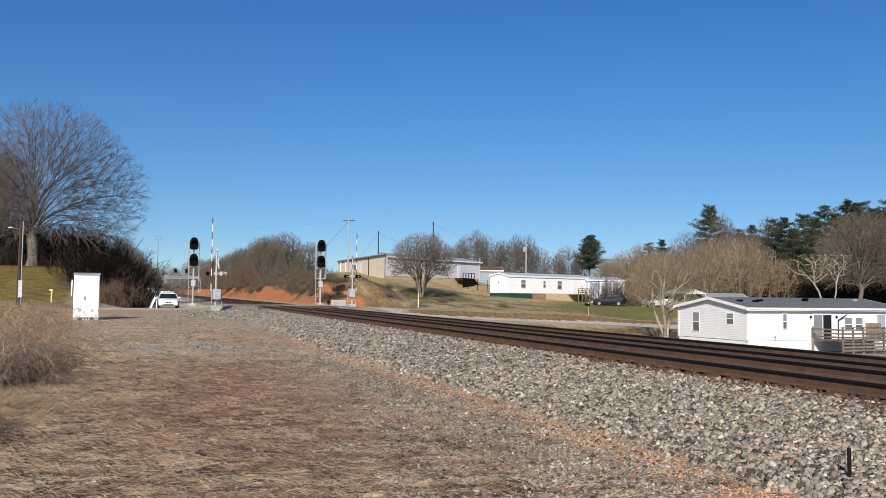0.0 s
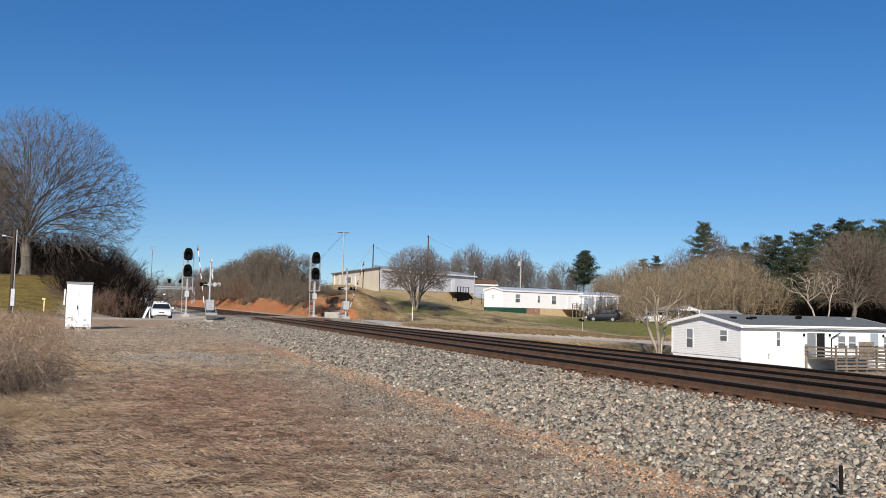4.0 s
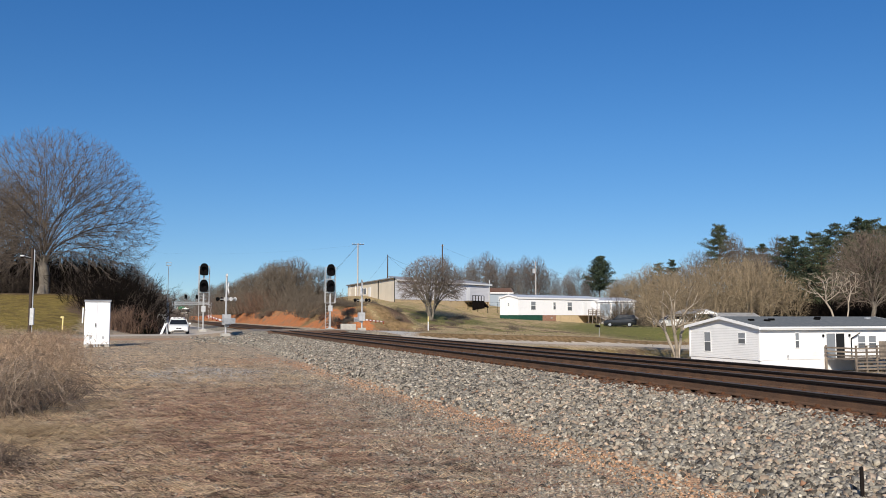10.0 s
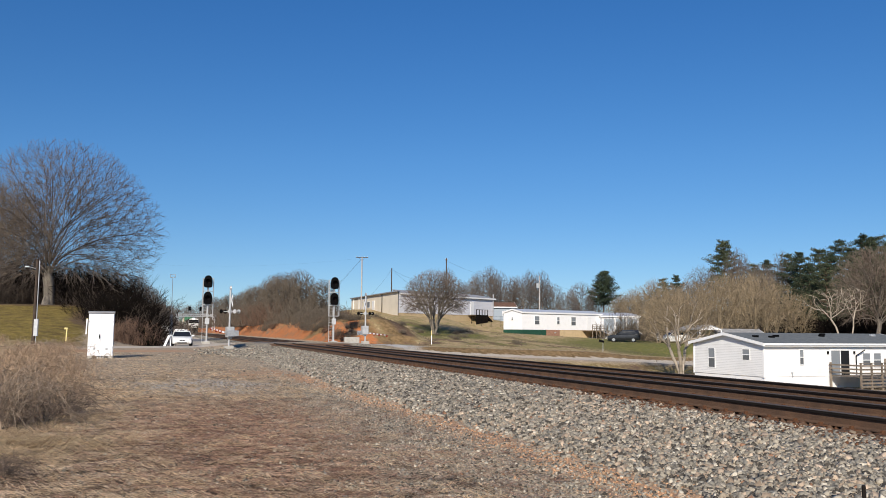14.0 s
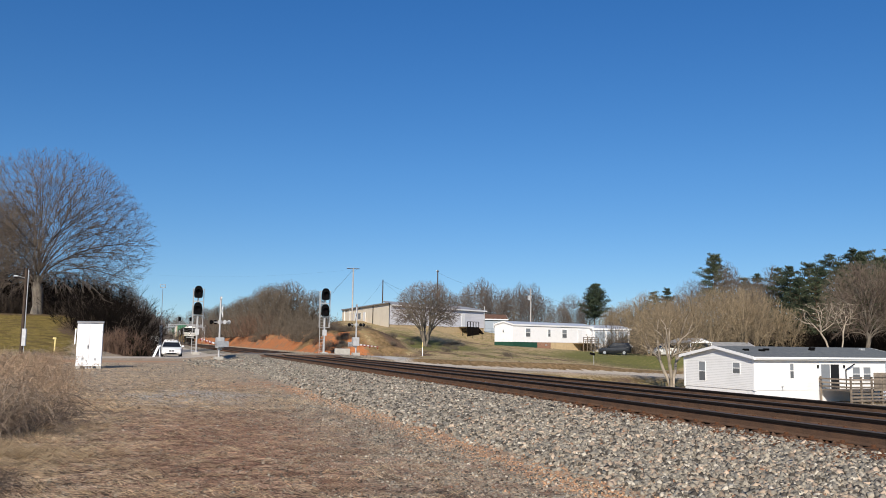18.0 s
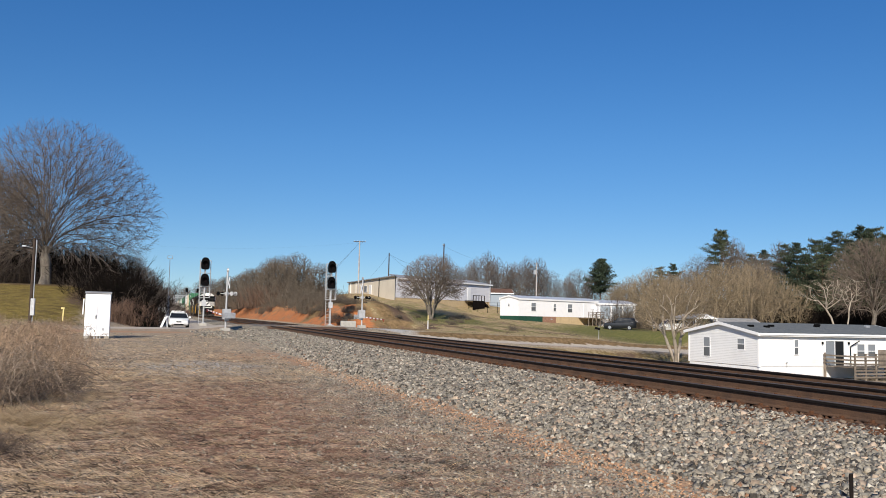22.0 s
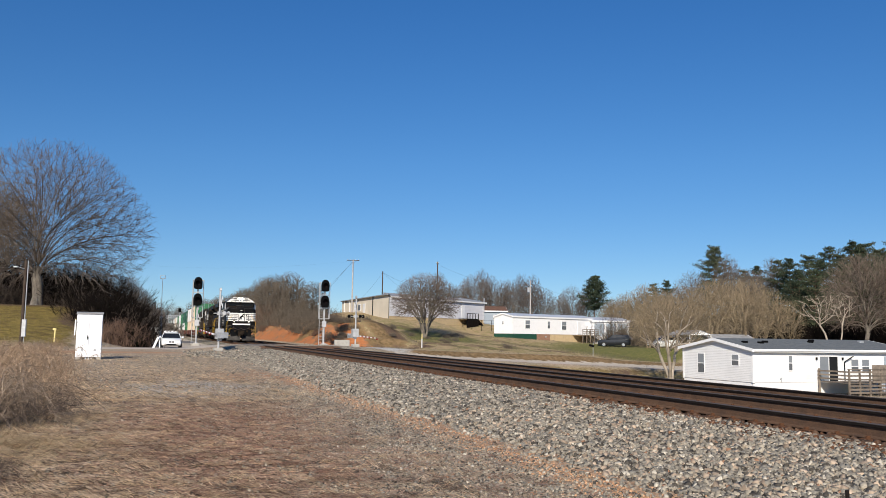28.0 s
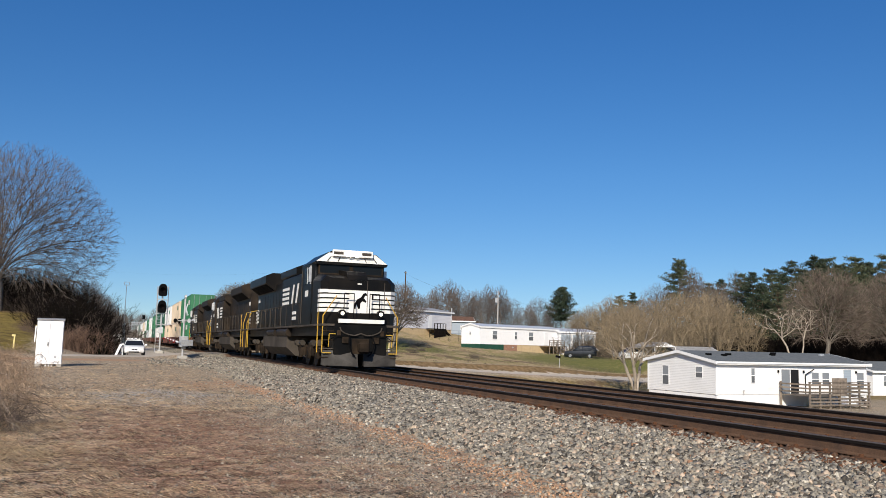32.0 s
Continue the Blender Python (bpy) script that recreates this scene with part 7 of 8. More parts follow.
M["stripe_white"] = mat("stripe_white", (0.78, 0.76, 0.71), 0.45, 0, 0.05, 2, second=(0.62, 0.59, 0.53), spot=0.62)
M["handrail_yellow"] = mat("handrail_yellow", (0.55, 0.33, 0.035), 0.5, 0, 0.1, 3)
M["head_lamp"] = mat("head_lamp", (0.9, 0.88, 0.8), 0.2, 0, 0.02, 2, emit=((1.0, 0.93, 0.78), 9.0))
M["ditch_lamp"] = mat("ditch_lamp", (0.9, 0.86, 0.75), 0.2, 0, 0.02, 2, emit=((1.0, 0.9, 0.7), 1.0))
M["cab_glass"] = mat("cab_glass", (0.008, 0.009, 0.010), 0.1, 0, 0.05, 2, spec=0.14)
M["steel_shine"] = mat("steel_shine", (0.45, 0.44, 0.42), 0.25, 0.9, 0.05, 3)
M["plow_grey"] = mat("plow_grey", (0.030, 0.027, 0.024), 0.6, 0.0, 0.15, 1.5, second=(0.085, 0.078, 0.07))


def flared_roof(x0, x1, w0, w1, z0, z1, z2):
    """A radiator housing: sides lean outwards to w1 and stand up to z2."""
    sh = Shape()
    out = [(-w0, z0), (w0, z0), (w1, z1), (w1, z2 - 0.15), (w1 - 0.35, z2), (-w1 + 0.35, z2), (-w1, z2 - 0.15), (-w1, z1)]
    return sh.prism(out, x0, x1, axis="x")


def build_truck(parent, xc):
    """A three-axle bogie: frame, wheels with axle boxes, brake gear, springs."""
    for sy in (-1, 1):
        fr = [(-2.35, 0.62), (-2.2, 0.95), (-1.2, 1.02), (-0.9, 0.82), (-0.35, 0.82), (0, 0.98), (0.35, 0.82), (0.9, 0.82), (1.2, 1.02), (2.2, 0.95), (2.35, 0.62), (1.5, 0.55), (0, 0.58), (-1.5, 0.55)]
        bogie = part("truck_frame", Shape().prism([(xc + a, b) for a, b in fr], 1.08 * sy - 0.09, 1.08 * sy + 0.09), M["truck_dark"], parent, "dusty dark bogie frame")
        for k in (-1.7, 0.0, 1.7):
            part("axle_box", Shape().box(xc + k - 0.2, 1.17 * sy - 0.06, 0.34, xc + k + 0.2, 1.17 * sy + 0.08, 0.72, c=0.04), M["truck_dark"], bogie)
        for k in (-0.85, 0.85):
            part("spring", Shape().tube((xc + k - 0.18, 1.2 * sy, 0.45), (xc + k - 0.18, 1.2 * sy, 0.8), 0.1, n=8).tube((xc + k + 0.18, 1.2 * sy, 0.45), (xc + k + 0.18, 1.2 * sy, 0.8), 0.1, n=8), M["truck_dark"], bogie)
        for k in (-1.15, 1.15, -2.2, 2.2):
            part("brake_cylinder", Shape().tube((xc + k - 0.18, 1.24 * sy, 0.98), (xc + k + 0.18, 1.24 * sy, 0.98), 0.13, n=8), M["tank_grey"], bogie)
        for k in (-1.7, 0.0, 1.7):
            w = part("wheel", Shape().tube((xc + k, 0.70 * sy, 0.53), (xc + k, 0.83 * sy, 0.53), 0.53, n=20).tube((xc + k, 0.67 * sy, 0.53), (xc + k, 0.70 * sy, 0.53), 0.56, n=20), M["truck_dark"], parent)
            part("tread", Shape().tube((xc + k, 0.832 * sy, 0.53), (xc + k, 0.836 * sy, 0.53), 0.5, n=20), M["tank_grey"], w)


def rail_pipe(parent, pts, mm, r=0.022, name="handrail"):
    part(name, Shape().pipe(pts, r, 6), M[mm], parent)


def build_locomotive(name, label, dirty=False):
    """A big six-axle freight diesel. Local x forward, coupler face at x = 0, tail near x = -22.2; rail top at z = 0."""
    o = thing(name, Matrix(), label, "locomotive", "locomotives")
    bk = M["loco_dusty"] if dirty else M["loco_black"]
    L = 22.0
    # frame and walkway
    part("frame", Shape().box(-L + 0.5, -1.35, 1.28, -0.7, 1.35, 1.66), bk, o)
    part("walkway", Shape().box(-L + 0.45, -1.56, 1.66, -0.65, 1.56, 1.74, c=0.01), M["tank_grey"], o, "dusty grey walkway edge")
    # pilot and plow
    part("pilot", Shape().box(-0.78, -1.06, 0.55, -0.62, 1.06, 1.74, c=0.02), bk, o)
    for sy in (-1, 1):
        part("step_side", Shape().box(-1.4, 1.06 * sy - 0.02, 0.5, -0.66, 1.06 * sy + 0.02, 1.74), bk, o)
        part("receptacle", Shape().box(-0.62, 0.62 * sy - 0.13, 1.0, -0.54, 0.62 * sy + 0.13, 1.24, c=0.02), M["truck_dark"], o)
        part("receptacle", Shape().box(-0.62, 0.88 * sy - 0.08, 1.3, -0.56, 0.88 * sy + 0.08, 1.5, c=0.02), M["truck_dark"], o)
    part("hose", Shape().pipe([(-0.58, 0.85 * math.cos(math.pi * i / 10), 1.62 - 0.34 * math.sin(math.pi * i / 10) ** 0.8 + 0.1 * (i == 5)) for i in range(11)], 0.03, 6), M["tank_grey"], o, "draped grey air hose")
    pl = Shape()
    for sy in (-1, 1):
        pl.add([(-0.62, 0.12 * sy, 0.12), (-0.62, 0.12 * sy, 0.66), (-0.88, 1.5 * sy, 0.14), (-0.80, 1.5 * sy, 0.72), (-0.40, 0.12 * sy, 0.10), (-0.60, 0.12 * sy, 0.66), (-0.72, 1.5 * sy, 0.13), (-0.75, 1.5 * sy, 0.72)],
               [(0, 1, 3, 2), (4, 5, 7, 6), (0, 4, 5, 1), (2, 3, 7, 6), (1, 5, 7, 3), (0, 2, 6, 4)])
    part("plow", pl, M["plow_grey"], o, "scuffed grey snow plow blades")
    part("coupler", Shape().box(-0.75, -0.14, 0.72, -0.12, 0.14, 1.0, c=0.03).box(-0.2, -0.2, 0.68, 0.05, 0.2, 1.04, c=0.05), M["truck_dark"], o)
    part("draft_pocket", Shape().box(-0.62, -0.34, 0.6, -0.55, 0.34, 1.18, c=0.02), M["truck_dark"], o)
    for sy in (-1, 1):
        part("air_hose", Shape().pipe([(-0.6, 0.45 * sy, 1.35), (-0.42, 0.52 * sy, 1.0), (-0.4, 0.4 * sy, 0.62), (-0.42, 0.25 * sy, 0.5)], 0.028, 6), M["black"], o)
        part("cut_lever", Shape().pipe([(-0.55, 0.1 * sy, 1.28), (-0.52, 1.0 * sy, 1.28), (-0.52, 1.3 * sy, 1.1)], 0.018, 5), M["black"], o)
    part("headstock_stripe", Shape().box(-0.66, -0.93, 1.79, -0.52, 0.93, 1.94, c=0.01), M["stripe_white"], o, "white front step edge")
    for sy in (-1, 1):
        # stair wells at the front corners
        for k in range(4):
            part("step", Shape().box(-1.35, 1.29 * sy - 0.21, 0.42 + 0.34 * k, -0.68, 1.29 * sy + 0.21, 0.46 + 0.34 * k), M["tank_grey"] if k == 1 else M["truck_dark"], o)
        rail_pipe(o, [(-0.70, 1.52 * sy, 0.62), (-0.70, 1.52 * sy, 2.05), (-0.68, 1.0 * sy, 2.85)], "handrail_yellow", 0.021)
        rail_pipe(o, [(-1.45, 1.55 * sy, 0.62), (-1.45, 1.55 * sy, 2.1), (-1.50, 1.5 * sy, 2.7)], "handrail_yellow", 0.021)
        rail_pipe(o, [(-0.62, 1.28 * sy, 0.85), (-0.55, 1.28 * sy, 1.35), (-0.58, 1.02 * sy, 1.35)], "handrail_yellow", 0.018)
        part("step_edge", Shape().box(-0.66, 1.34 * sy - 0.18, 0.6, -0.6, 1.34 * sy + 0.18, 0.63), M["handrail_yellow"], o)
        rail_pipe(o, [(-0.60, 0.72 * sy, 1.95), (-0.60, 0.72 * sy, 2.95)], "black", 0.02)
        rail_pipe(o, [(-0.60, 0.32 * sy, 1.95), (-0.60, 0.32 * sy, 2.95)], "black", 0.02)
        dl = part("ditch_light", Shape().tube((-0.75, 0.78 * sy, 2.16), (-0.56, 0.78 * sy, 2.16), 0.15, n=14), bk, o)
        part("lens", Shape().tube((-0.558, 0.78 * sy, 2.16), (-0.545, 0.78 * sy, 2.16), 0.075, n=14), M["ditch_lamp"], dl, "lit ditch light lens")
    rail_pipe(o, [(-0.60, -0.72, 2.95), (-0.60, -0.32, 2.95)], "black", 0.02)
    rail_pipe(o, [(-0.60, 0.72, 2.95), (-0.60, 0.32, 2.95)], "black", 0.02)
    # nose
    nose = Shape().loft([[(-1.0, -1.30, 1.74), (-1.0, 1.30, 1.74), (-1.0, 1.30, 3.40), (-1.0, 1.12, 3.56), (-1.0, -1.12, 3.56), (-1.0, -1.30, 3.40)],
                         [(-1.25, -1.54, 1.74), (-1.25, 1.54, 1.74), (-1.25, 1.54, 3.42), (-1.25, 1.30, 3.66), (-1.25, -1.30, 3.66), (-1.25, -1.54, 3.42)],
                         [(-2.6, -1.55, 1.74), (-2.6, 1.55, 1.74), (-2.6, 1.55, 3.55), (-2.6, 1.36, 3.84), (-2.6, -1.36, 3.84), (-2.6, -1.55, 3.55)]])
    part("nose", nose, bk, o)
    for k in range(5):
        z = 2.22 + 0.19 * k
        if k < 4:
            part("nose_stripe", Shape().box(-1.0, -1.30, z, -0.985, -0.42 + 0.09 * k, z + 0.132), M["stripe_white"], o)
            part("nose_stripe", Shape().box(-1.0, 0.22 + 0.12 * k, z, -0.985, 1.30, z + 0.132), M["stripe_white"], o)
        else:
            part("nose_stripe", Shape().box(-1.0, -1.30, z - 0.01, -0.985, 1.30, z + 0.12), M["stripe_white"], o)
        for sy in (-1, 1):
            part("nose_stripe", Shape().add([(-0.998, 1.302 * sy, z), (-1.252, 1.546 * sy, z), (-1.252, 1.546 * sy, z + 0.132), (-0.998, 1.302 * sy, z + 0.132), (-1.01, 1.29 * sy, z), (-1.26, 1.53 * sy, z), (-1.26, 1.53 * sy, z + 0.132), (-1.01, 1.29 * sy, z + 0.132)],
                                            [(0, 1, 2, 3), (4, 5, 6, 7), (0, 1, 5, 4), (1, 2, 6, 5), (2, 3, 7, 6), (3, 0, 4, 7)]), M["stripe_white"], o)
            part("nose_stripe", Shape().box(-1.62, 1.548 * sy - 0.006, z, -1.27, 1.548 * sy + 0.006, z + 0.132), M["stripe_white"], o)
    part("emblem_field", Shape().box(-0.99, -0.42, 2.2, -0.978, 0.5, 3.08), M["stripe_white"], o, "white nose panel")
    part("emblem", Shape().prism([(0.26, 3.02), (0.14, 2.98), (0.06, 2.84), (-0.10, 2.74), (-0.20, 2.58), (-0.22, 2.36), (-0.16, 2.36), (-0.12, 2.54), (-0.04, 2.36), (0.02, 2.38), (0.04, 2.60), (0.12, 2.68), (0.26, 2.62), (0.28, 2.68), (0.18, 2.80), (0.22, 2.90), (0.32, 2.90)], -0.977, -0.972, axis="x"), M["black"], o, "plain black emblem shape")
    hump = part("nose_housing", Shape().prism([(-2.44, 3.5), (-0.985, 3.5), (-1.02, 3.70), (-1.25, 3.86), (-2.44, 4.00)], -0.52, 0.30), bk, o, "black headlight housing on the nose top")
    part("marker_plate", Shape().box(-0.99, -0.10, 3.34, -0.976, 0.08, 3.385), M["stripe_white"], hump)
    part("nose_door", Shape().box(-1.0, 0.34, 2.2, -0.968, 1.0, 2.206).box(-1.0, 0.31, 2.2, -0.97, 0.33, 3.5).box(-1.0, 1.02, 2.2, -0.97, 1.04, 3.44), M["tank_grey"], o, "nose door frame")
    part("brake_sign", Shape().box(-1.2, 0.3, 3.42, -1.18, 0.5, 3.46), M["stripe_white"], o)
    # cab
    cab = Shape().loft([[(-2.45, -1.45, 3.4), (-2.45, 1.45, 3.4), (-2.62, 1.45, 4.28), (-2.62, -1.45, 4.28)],
                        [(-2.9, -1.56, 1.74), (-2.9, 1.56, 1.74), (-2.9, 1.56, 4.30), (-2.9, -1.56, 4.30)],
                        [(-4.9, -1.56, 1.74), (-4.9, 1.56, 1.74), (-4.9, 1.56, 4.30), (-4.9, -1.56, 4.30)]])
    part("cab", cab, bk, o)
    for y0, y1, z0, z1 in ((-1.38, 1.38, 3.80, 3.86), (-1.38, 1.38, 4.20, 4.25), (-1.38, -1.32, 3.86, 4.20), (1.32, 1.38, 3.86, 4.20), (-0.08, 0.08, 3.86, 4.20)):
        part("window_frame", Shape().box(-2.57, y0, z0, -2.435, y1, z1, c=0.008), M["truck_dark"], o, "dark windshield frame")
    for x0, y0, w, h in ((-2.9, 0.55, 0.3, 0.14), (-3.0, -0.6, 0.36, 0.12), (-3.9, 0.7, 0.5, 0.1), (-4.5, 0.0, 0.4, 0.2)):
        part("roof_box", Shape().box(x0 - w / 2, y0 - w / 2, 4.70, x0 + w / 2, y0 + w / 2, 4.72 + h, c=0.02), M["truck_dark"], o)
    front = [(-1.50, 4.22), (1.50, 4.22), (1.56, 4.30), (1.02, 4.72), (-1.02, 4.72), (-1.56, 4.30)]
    part("cab_roof", Shape().prism(front, -5.0, -2.35, axis="x"), bk, o)
    part("roof_front", Shape().prism([(-1.52, 4.33), (1.52, 4.33), (1.0, 4.70), (-1.0, 4.70)], -2.35, -2.335, axis="x"), M["stripe_white"], o, "white cab roof front")
    for k in (-1.05, -0.6, 0.6, 1.05):
        part("grab_iron", Shape().tube((-2.32, k, 4.36), (-2.32, k * 0.86, 4.56), 0.015, n=5), M["black"], o)
    for sy in (-1, 1):
        part("windshield", Shape().box(-2.56, 0.08 if sy > 0 else -1.32, 3.86, -2.45, 1.32 if sy > 0 else -0.08, 4.20, m=None), M["cab_glass"], o, "dark windshield pane")
        sw = part("side_window", Shape().box(-4.2, 1.565 * sy - 0.012, 3.45, -3.1, 1.565 * sy + 0.012, 4.15), M["cab_glass"], o, "dark cab side window")
        part("frame", Shape().box(-3.68, 1.575 * sy - 0.012, 3.45, -3.62, 1.575 * sy + 0.012, 4.15).box(-3.1, 1.575 * sy - 0.012, 3.42, -3.02, 1.575 * sy + 0.012, 4.18), M["stripe_white"], sw)
        part("mirror", Shape().box(-3.0, 1.62 * sy - 0.05, 3.5, -2.96, 1.62 * sy + 0.08, 4.1), M["galv"], o)
        part("number_bars", Shape().box(-4.1, 1.565 * sy - 0.004, 2.92, -3.5, 1.565 * sy + 0.008, 3.18), M["stripe_white"], o)
        part("door_seam", Shape().box(-4.84, 1.57 * sy - 0.01, 1.8, -4.8, 1.57 * sy + 0.01, 4.1), M["tank_grey"], o)
    nb = part("number_board", Shape().box(-2.36, -0.86, 4.56, -2.2, 0.86, 4.83, c=0.02), M["stripe_white"], o, "white number board housing")
    for sy in (-1, 1):
        part("digit_bar", Shape().box(-2.198, 0.6 * sy - 0.22, 4.64, -2.19, 0.6 * sy + 0.18, 4.75), M["tank_grey"], nb)
        part("headlight", Shape().tube((-2.2, 0.15 * sy, 4.68), (-2.16, 0.15 * sy, 4.68), 0.13, n=14), M["head_lamp"], nb, "lit twin headlight")
    part("horn", Shape().box(-3.6, -0.1, 4.72, -3.2, 0.1, 4.8).tube((-3.6, -0.12, 4.86), (-3.1, -0.12, 4.86), 0.03, 0.08, 8).tube((-3.6, 0.12, 4.86), (-3.2, 0.12, 4.86), 0.03, 0.07, 8), M["black"], o)
    part("antenna", Shape().box(-4.4, -0.5, 4.72, -4.0, -0.1, 4.8, c=0.02).box(-4.3, 0.3, 4.72, -4.1, 0.5, 4.84), M["black"], o)
    # hoods
    part("hood", Shape().prism([(-1.0, 1.74), (1.0, 1.74), (1.0, 4.05), (0.75, 4.2), (-0.75, 4.2), (-1.0, 4.05)], -L + 1.2, -4.9, axis="x"), bk, o)
    part("electrical_cabinet", Shape().box(-9.8, -1.5, 1.74, -4.92, 1.5, 4.02, c=0.06), bk, o)
    part("inverter_cabinet", Shape().box(-9.6, -1.53, 1.76, -5.1, -1.505, 3.7, c=0.01), bk, o)
    rad = part("radiator", flared_roof(-L + 1.6, -14.6, 1.0, 1.58, 3.72, 4.15, 4.72), bk, o)
    for sy in (-1, 1):
        for k in range(6):
            x0 = -L + 1.9 + k * 0.9
            part("radiator_grille", Shape().add([(x0, 1.06 * sy, 3.78), (x0 + 0.8, 1.06 * sy, 3.78), (x0 + 0.8, 1.52 * sy, 4.12), (x0, 1.52 * sy, 4.12), (x0, 1.08 * sy, 3.75), (x0 + 0.8, 1.08 * sy, 3.75), (x0 + 0.8, 1.55 * sy, 4.10), (x0, 1.55 * sy, 4.10)],
                                                [(0, 1, 2, 3), (4, 5, 6, 7), (0, 1, 5, 4), (1, 2, 6, 5), (2, 3, 7, 6), (3, 0, 4, 7)]), M["black"], rad)
        for k in range(13):
            x0 = -L + 2.2 + k * 0.93
            d = part("hood_door", Shape().box(x0, 1.004 * sy - 0.012, 1.9, x0 + 0.86, 1.004 * sy + 0.014, 3.6, c=0.006), bk, o)
            part("latch", Shape().box(x0 + 0.75, 1.03 * sy - 0.015, 2.7, x0 + 0.8, 1.03 * sy + 0.015, 2.85), M["tank_grey"], d)
    part("exhaust_stack", Shape().box(-11.6, -0.35, 4.1, -10.6, 0.35, 4.72, c=0.04), bk, o)
    part("dynamic_brake", Shape().prism([(-1.02, 3.75), (1.02, 3.75), (1.5, 4.1), (1.5, 4.4), (1.1, 4.56), (-1.1, 4.56), (-1.5, 4.4), (-1.5, 4.1)], -10.4, -6.5, axis="x"), bk, o)
    for x0 in (-9.7, -8.5, -19.3, -17.6, -15.9):
        z = 4.5 if x0 > -12 else 4.72
        part("roof_fan", Shape().tube((x0, 0, z - 0.2), (x0, 0, z + 0.12), 0.55, n=16), M["truck_dark"], o)
    # side lettering panel: plain bars and shapes
    for sy in (-1, 1):
        for k in range(4):
            part("side_stripe", Shape().box(-9.5, 1.54 * sy - 0.008, 2.75 + 0.22 * k, -7.9, 1.54 * sy + 0.008, 2.88 + 0.22 * k), M["stripe_white"], o)
        for k in range(2):
            part("lettering_shape", Shape().prism([(-7.3 + k * 1.0, 2.75), (-7.0 + k * 1.0, 2.75), (-6.6 + k * 1.0, 3.6), (-6.9 + k * 1.0, 3.6)], 1.54 * sy - 0.008, 1.54 * sy + 0.008), M["stripe_white"], o)
        for k in range(2):
            part("lettering_bar", Shape().box(-6.9, 1.54 * sy - 0.008, 2.0 + 0.24 * k, -6.1, 1.54 * sy + 0.008, 2.14 + 0.24 * k), M["stripe_white"], o)
        # handrails along the walkway
        rail_pipe(o, [(-5.1, 1.52 * sy, 2.7), (-L + 1.4, 1.52 * sy, 2.7)], "tank_grey", 0.02)
        for k in range(11):
            x0 = -5.4 - k * 1.52
            part("stanchion", Shape().tube((x0, 1.52 * sy, 1.74), (x0, 1.52 * sy, 2.7), 0.022, n=5), M["tank_grey"], o)
    # tail end
    part("tail_sheet", Shape().box(-L + 0.45, -1.5, 0.55, -L + 0.58, 1.5, 1.74, c=0.02), bk, o)
    for k in range(4):
        for sy in (-1, 1):
            part("tail_stripe", Shape().box(-L + 1.185, 0.35 * sy - 0.28, 2.1 + 0.22 * k, -L + 1.197, 0.35 * sy + 0.28, 2.22 + 0.22 * k), M["stripe_white"], o)
            part("tail_stripe", Shape().box(-L + 1.2, 1.0 * sy - 0.012, 2.1 + 0.22 * k, -L + 1.75, 1.0 * sy + 0.012, 2.22 + 0.22 * k), M["stripe_white"], o)
    for sy in (-1, 1):
        part("number_bars", Shape().box(-L + 1.4, 1.0 * sy - 0.012, 3.3, -L + 2.0, 1.0 * sy + 0.012, 3.52), M["stripe_white"], o)
        rail_pipe(o, [(-L + 0.5, 1.52 * sy, 0.62), (-L + 0.5, 1.52 * sy, 2.1), (-L + 0.75, 1.3 * sy, 2.8), (-L + 1.2, 1.05 * sy, 2.85)], "handrail_yellow", 0.021)
        rail_pipe(o, [(-L + 1.25, 1.55 * sy, 0.62), (-L + 1.25, 1.55 * sy, 2.2), (-L + 1.7, 1.52 * sy, 2.72)], "handrail_yellow", 0.021)
        for k in range(4):
            part("step", Shape().box(-L + 0.6, 1.12 * sy - 0.24, 0.42 + 0.34 * k, -L + 1.1, 1.12 * sy + 0.38, 0.46 + 0.34 * k), M["truck_dark"], o)
    part("tail_coupler", Shape().box(-L - 0.2, -0.14, 0.72, -L + 0.5, 0.14, 1.0, c=0.03), M["truck_dark"], o)
    part("tail_lamp", Shape().box(-L + 1.1, -0.3, 4.05, -L + 1.19, 0.3, 4.3, c=0.02), M["lamp_clear"], o)
    # tank, reservoirs and bogies
    part("fuel_tank", Shape().prism([(-1.05, 0.35), (1.05, 0.35), (1.5, 0.75), (1.5, 1.28), (-1.5, 1.28), (-1.5, 0.75)], -15.0, -8.2, axis="x"), M["tank_grey"], o, "dusty grey fuel tank")
    for sy in (-1, 1):
        part("air_reservoir", Shape().tube((-10.6, 1.42 * sy, 1.45), (-7.9, 1.42 * sy, 1.45), 0.2, n=12), M["loco_dusty"], o)
        part("air_reservoir", Shape().tube((-13.6, 1.42 * sy, 1.45), (-11.4, 1.42 * sy, 1.45), 0.18, n=12), M["loco_dusty"], o)
    build_truck(o, -4.7)
    build_truck(o, -17.6)
    return o


LOCO_LEN = 22.4
lead = build_locomotive("locomotive", "black and white freight diesel locomotive leading a train, headlights on")
train.append((lead, 0.0, False))
second = build_locomotive("locomotive", "dusty black freight diesel locomotive running tail first", True)
train.append((second, LOCO_LEN * 2 - 0.2, True))
third = copy_thing(second, Matrix())
train.append((third, LOCO_LEN * 3 - 0.2, True))


def paint(name, c):
    M[name] = mat(name, c, 0.5, 0, 0.08, 0.6, second=tuple(v * 0.72 for v in c), spot=0.58, fine=10)
    return M[name]


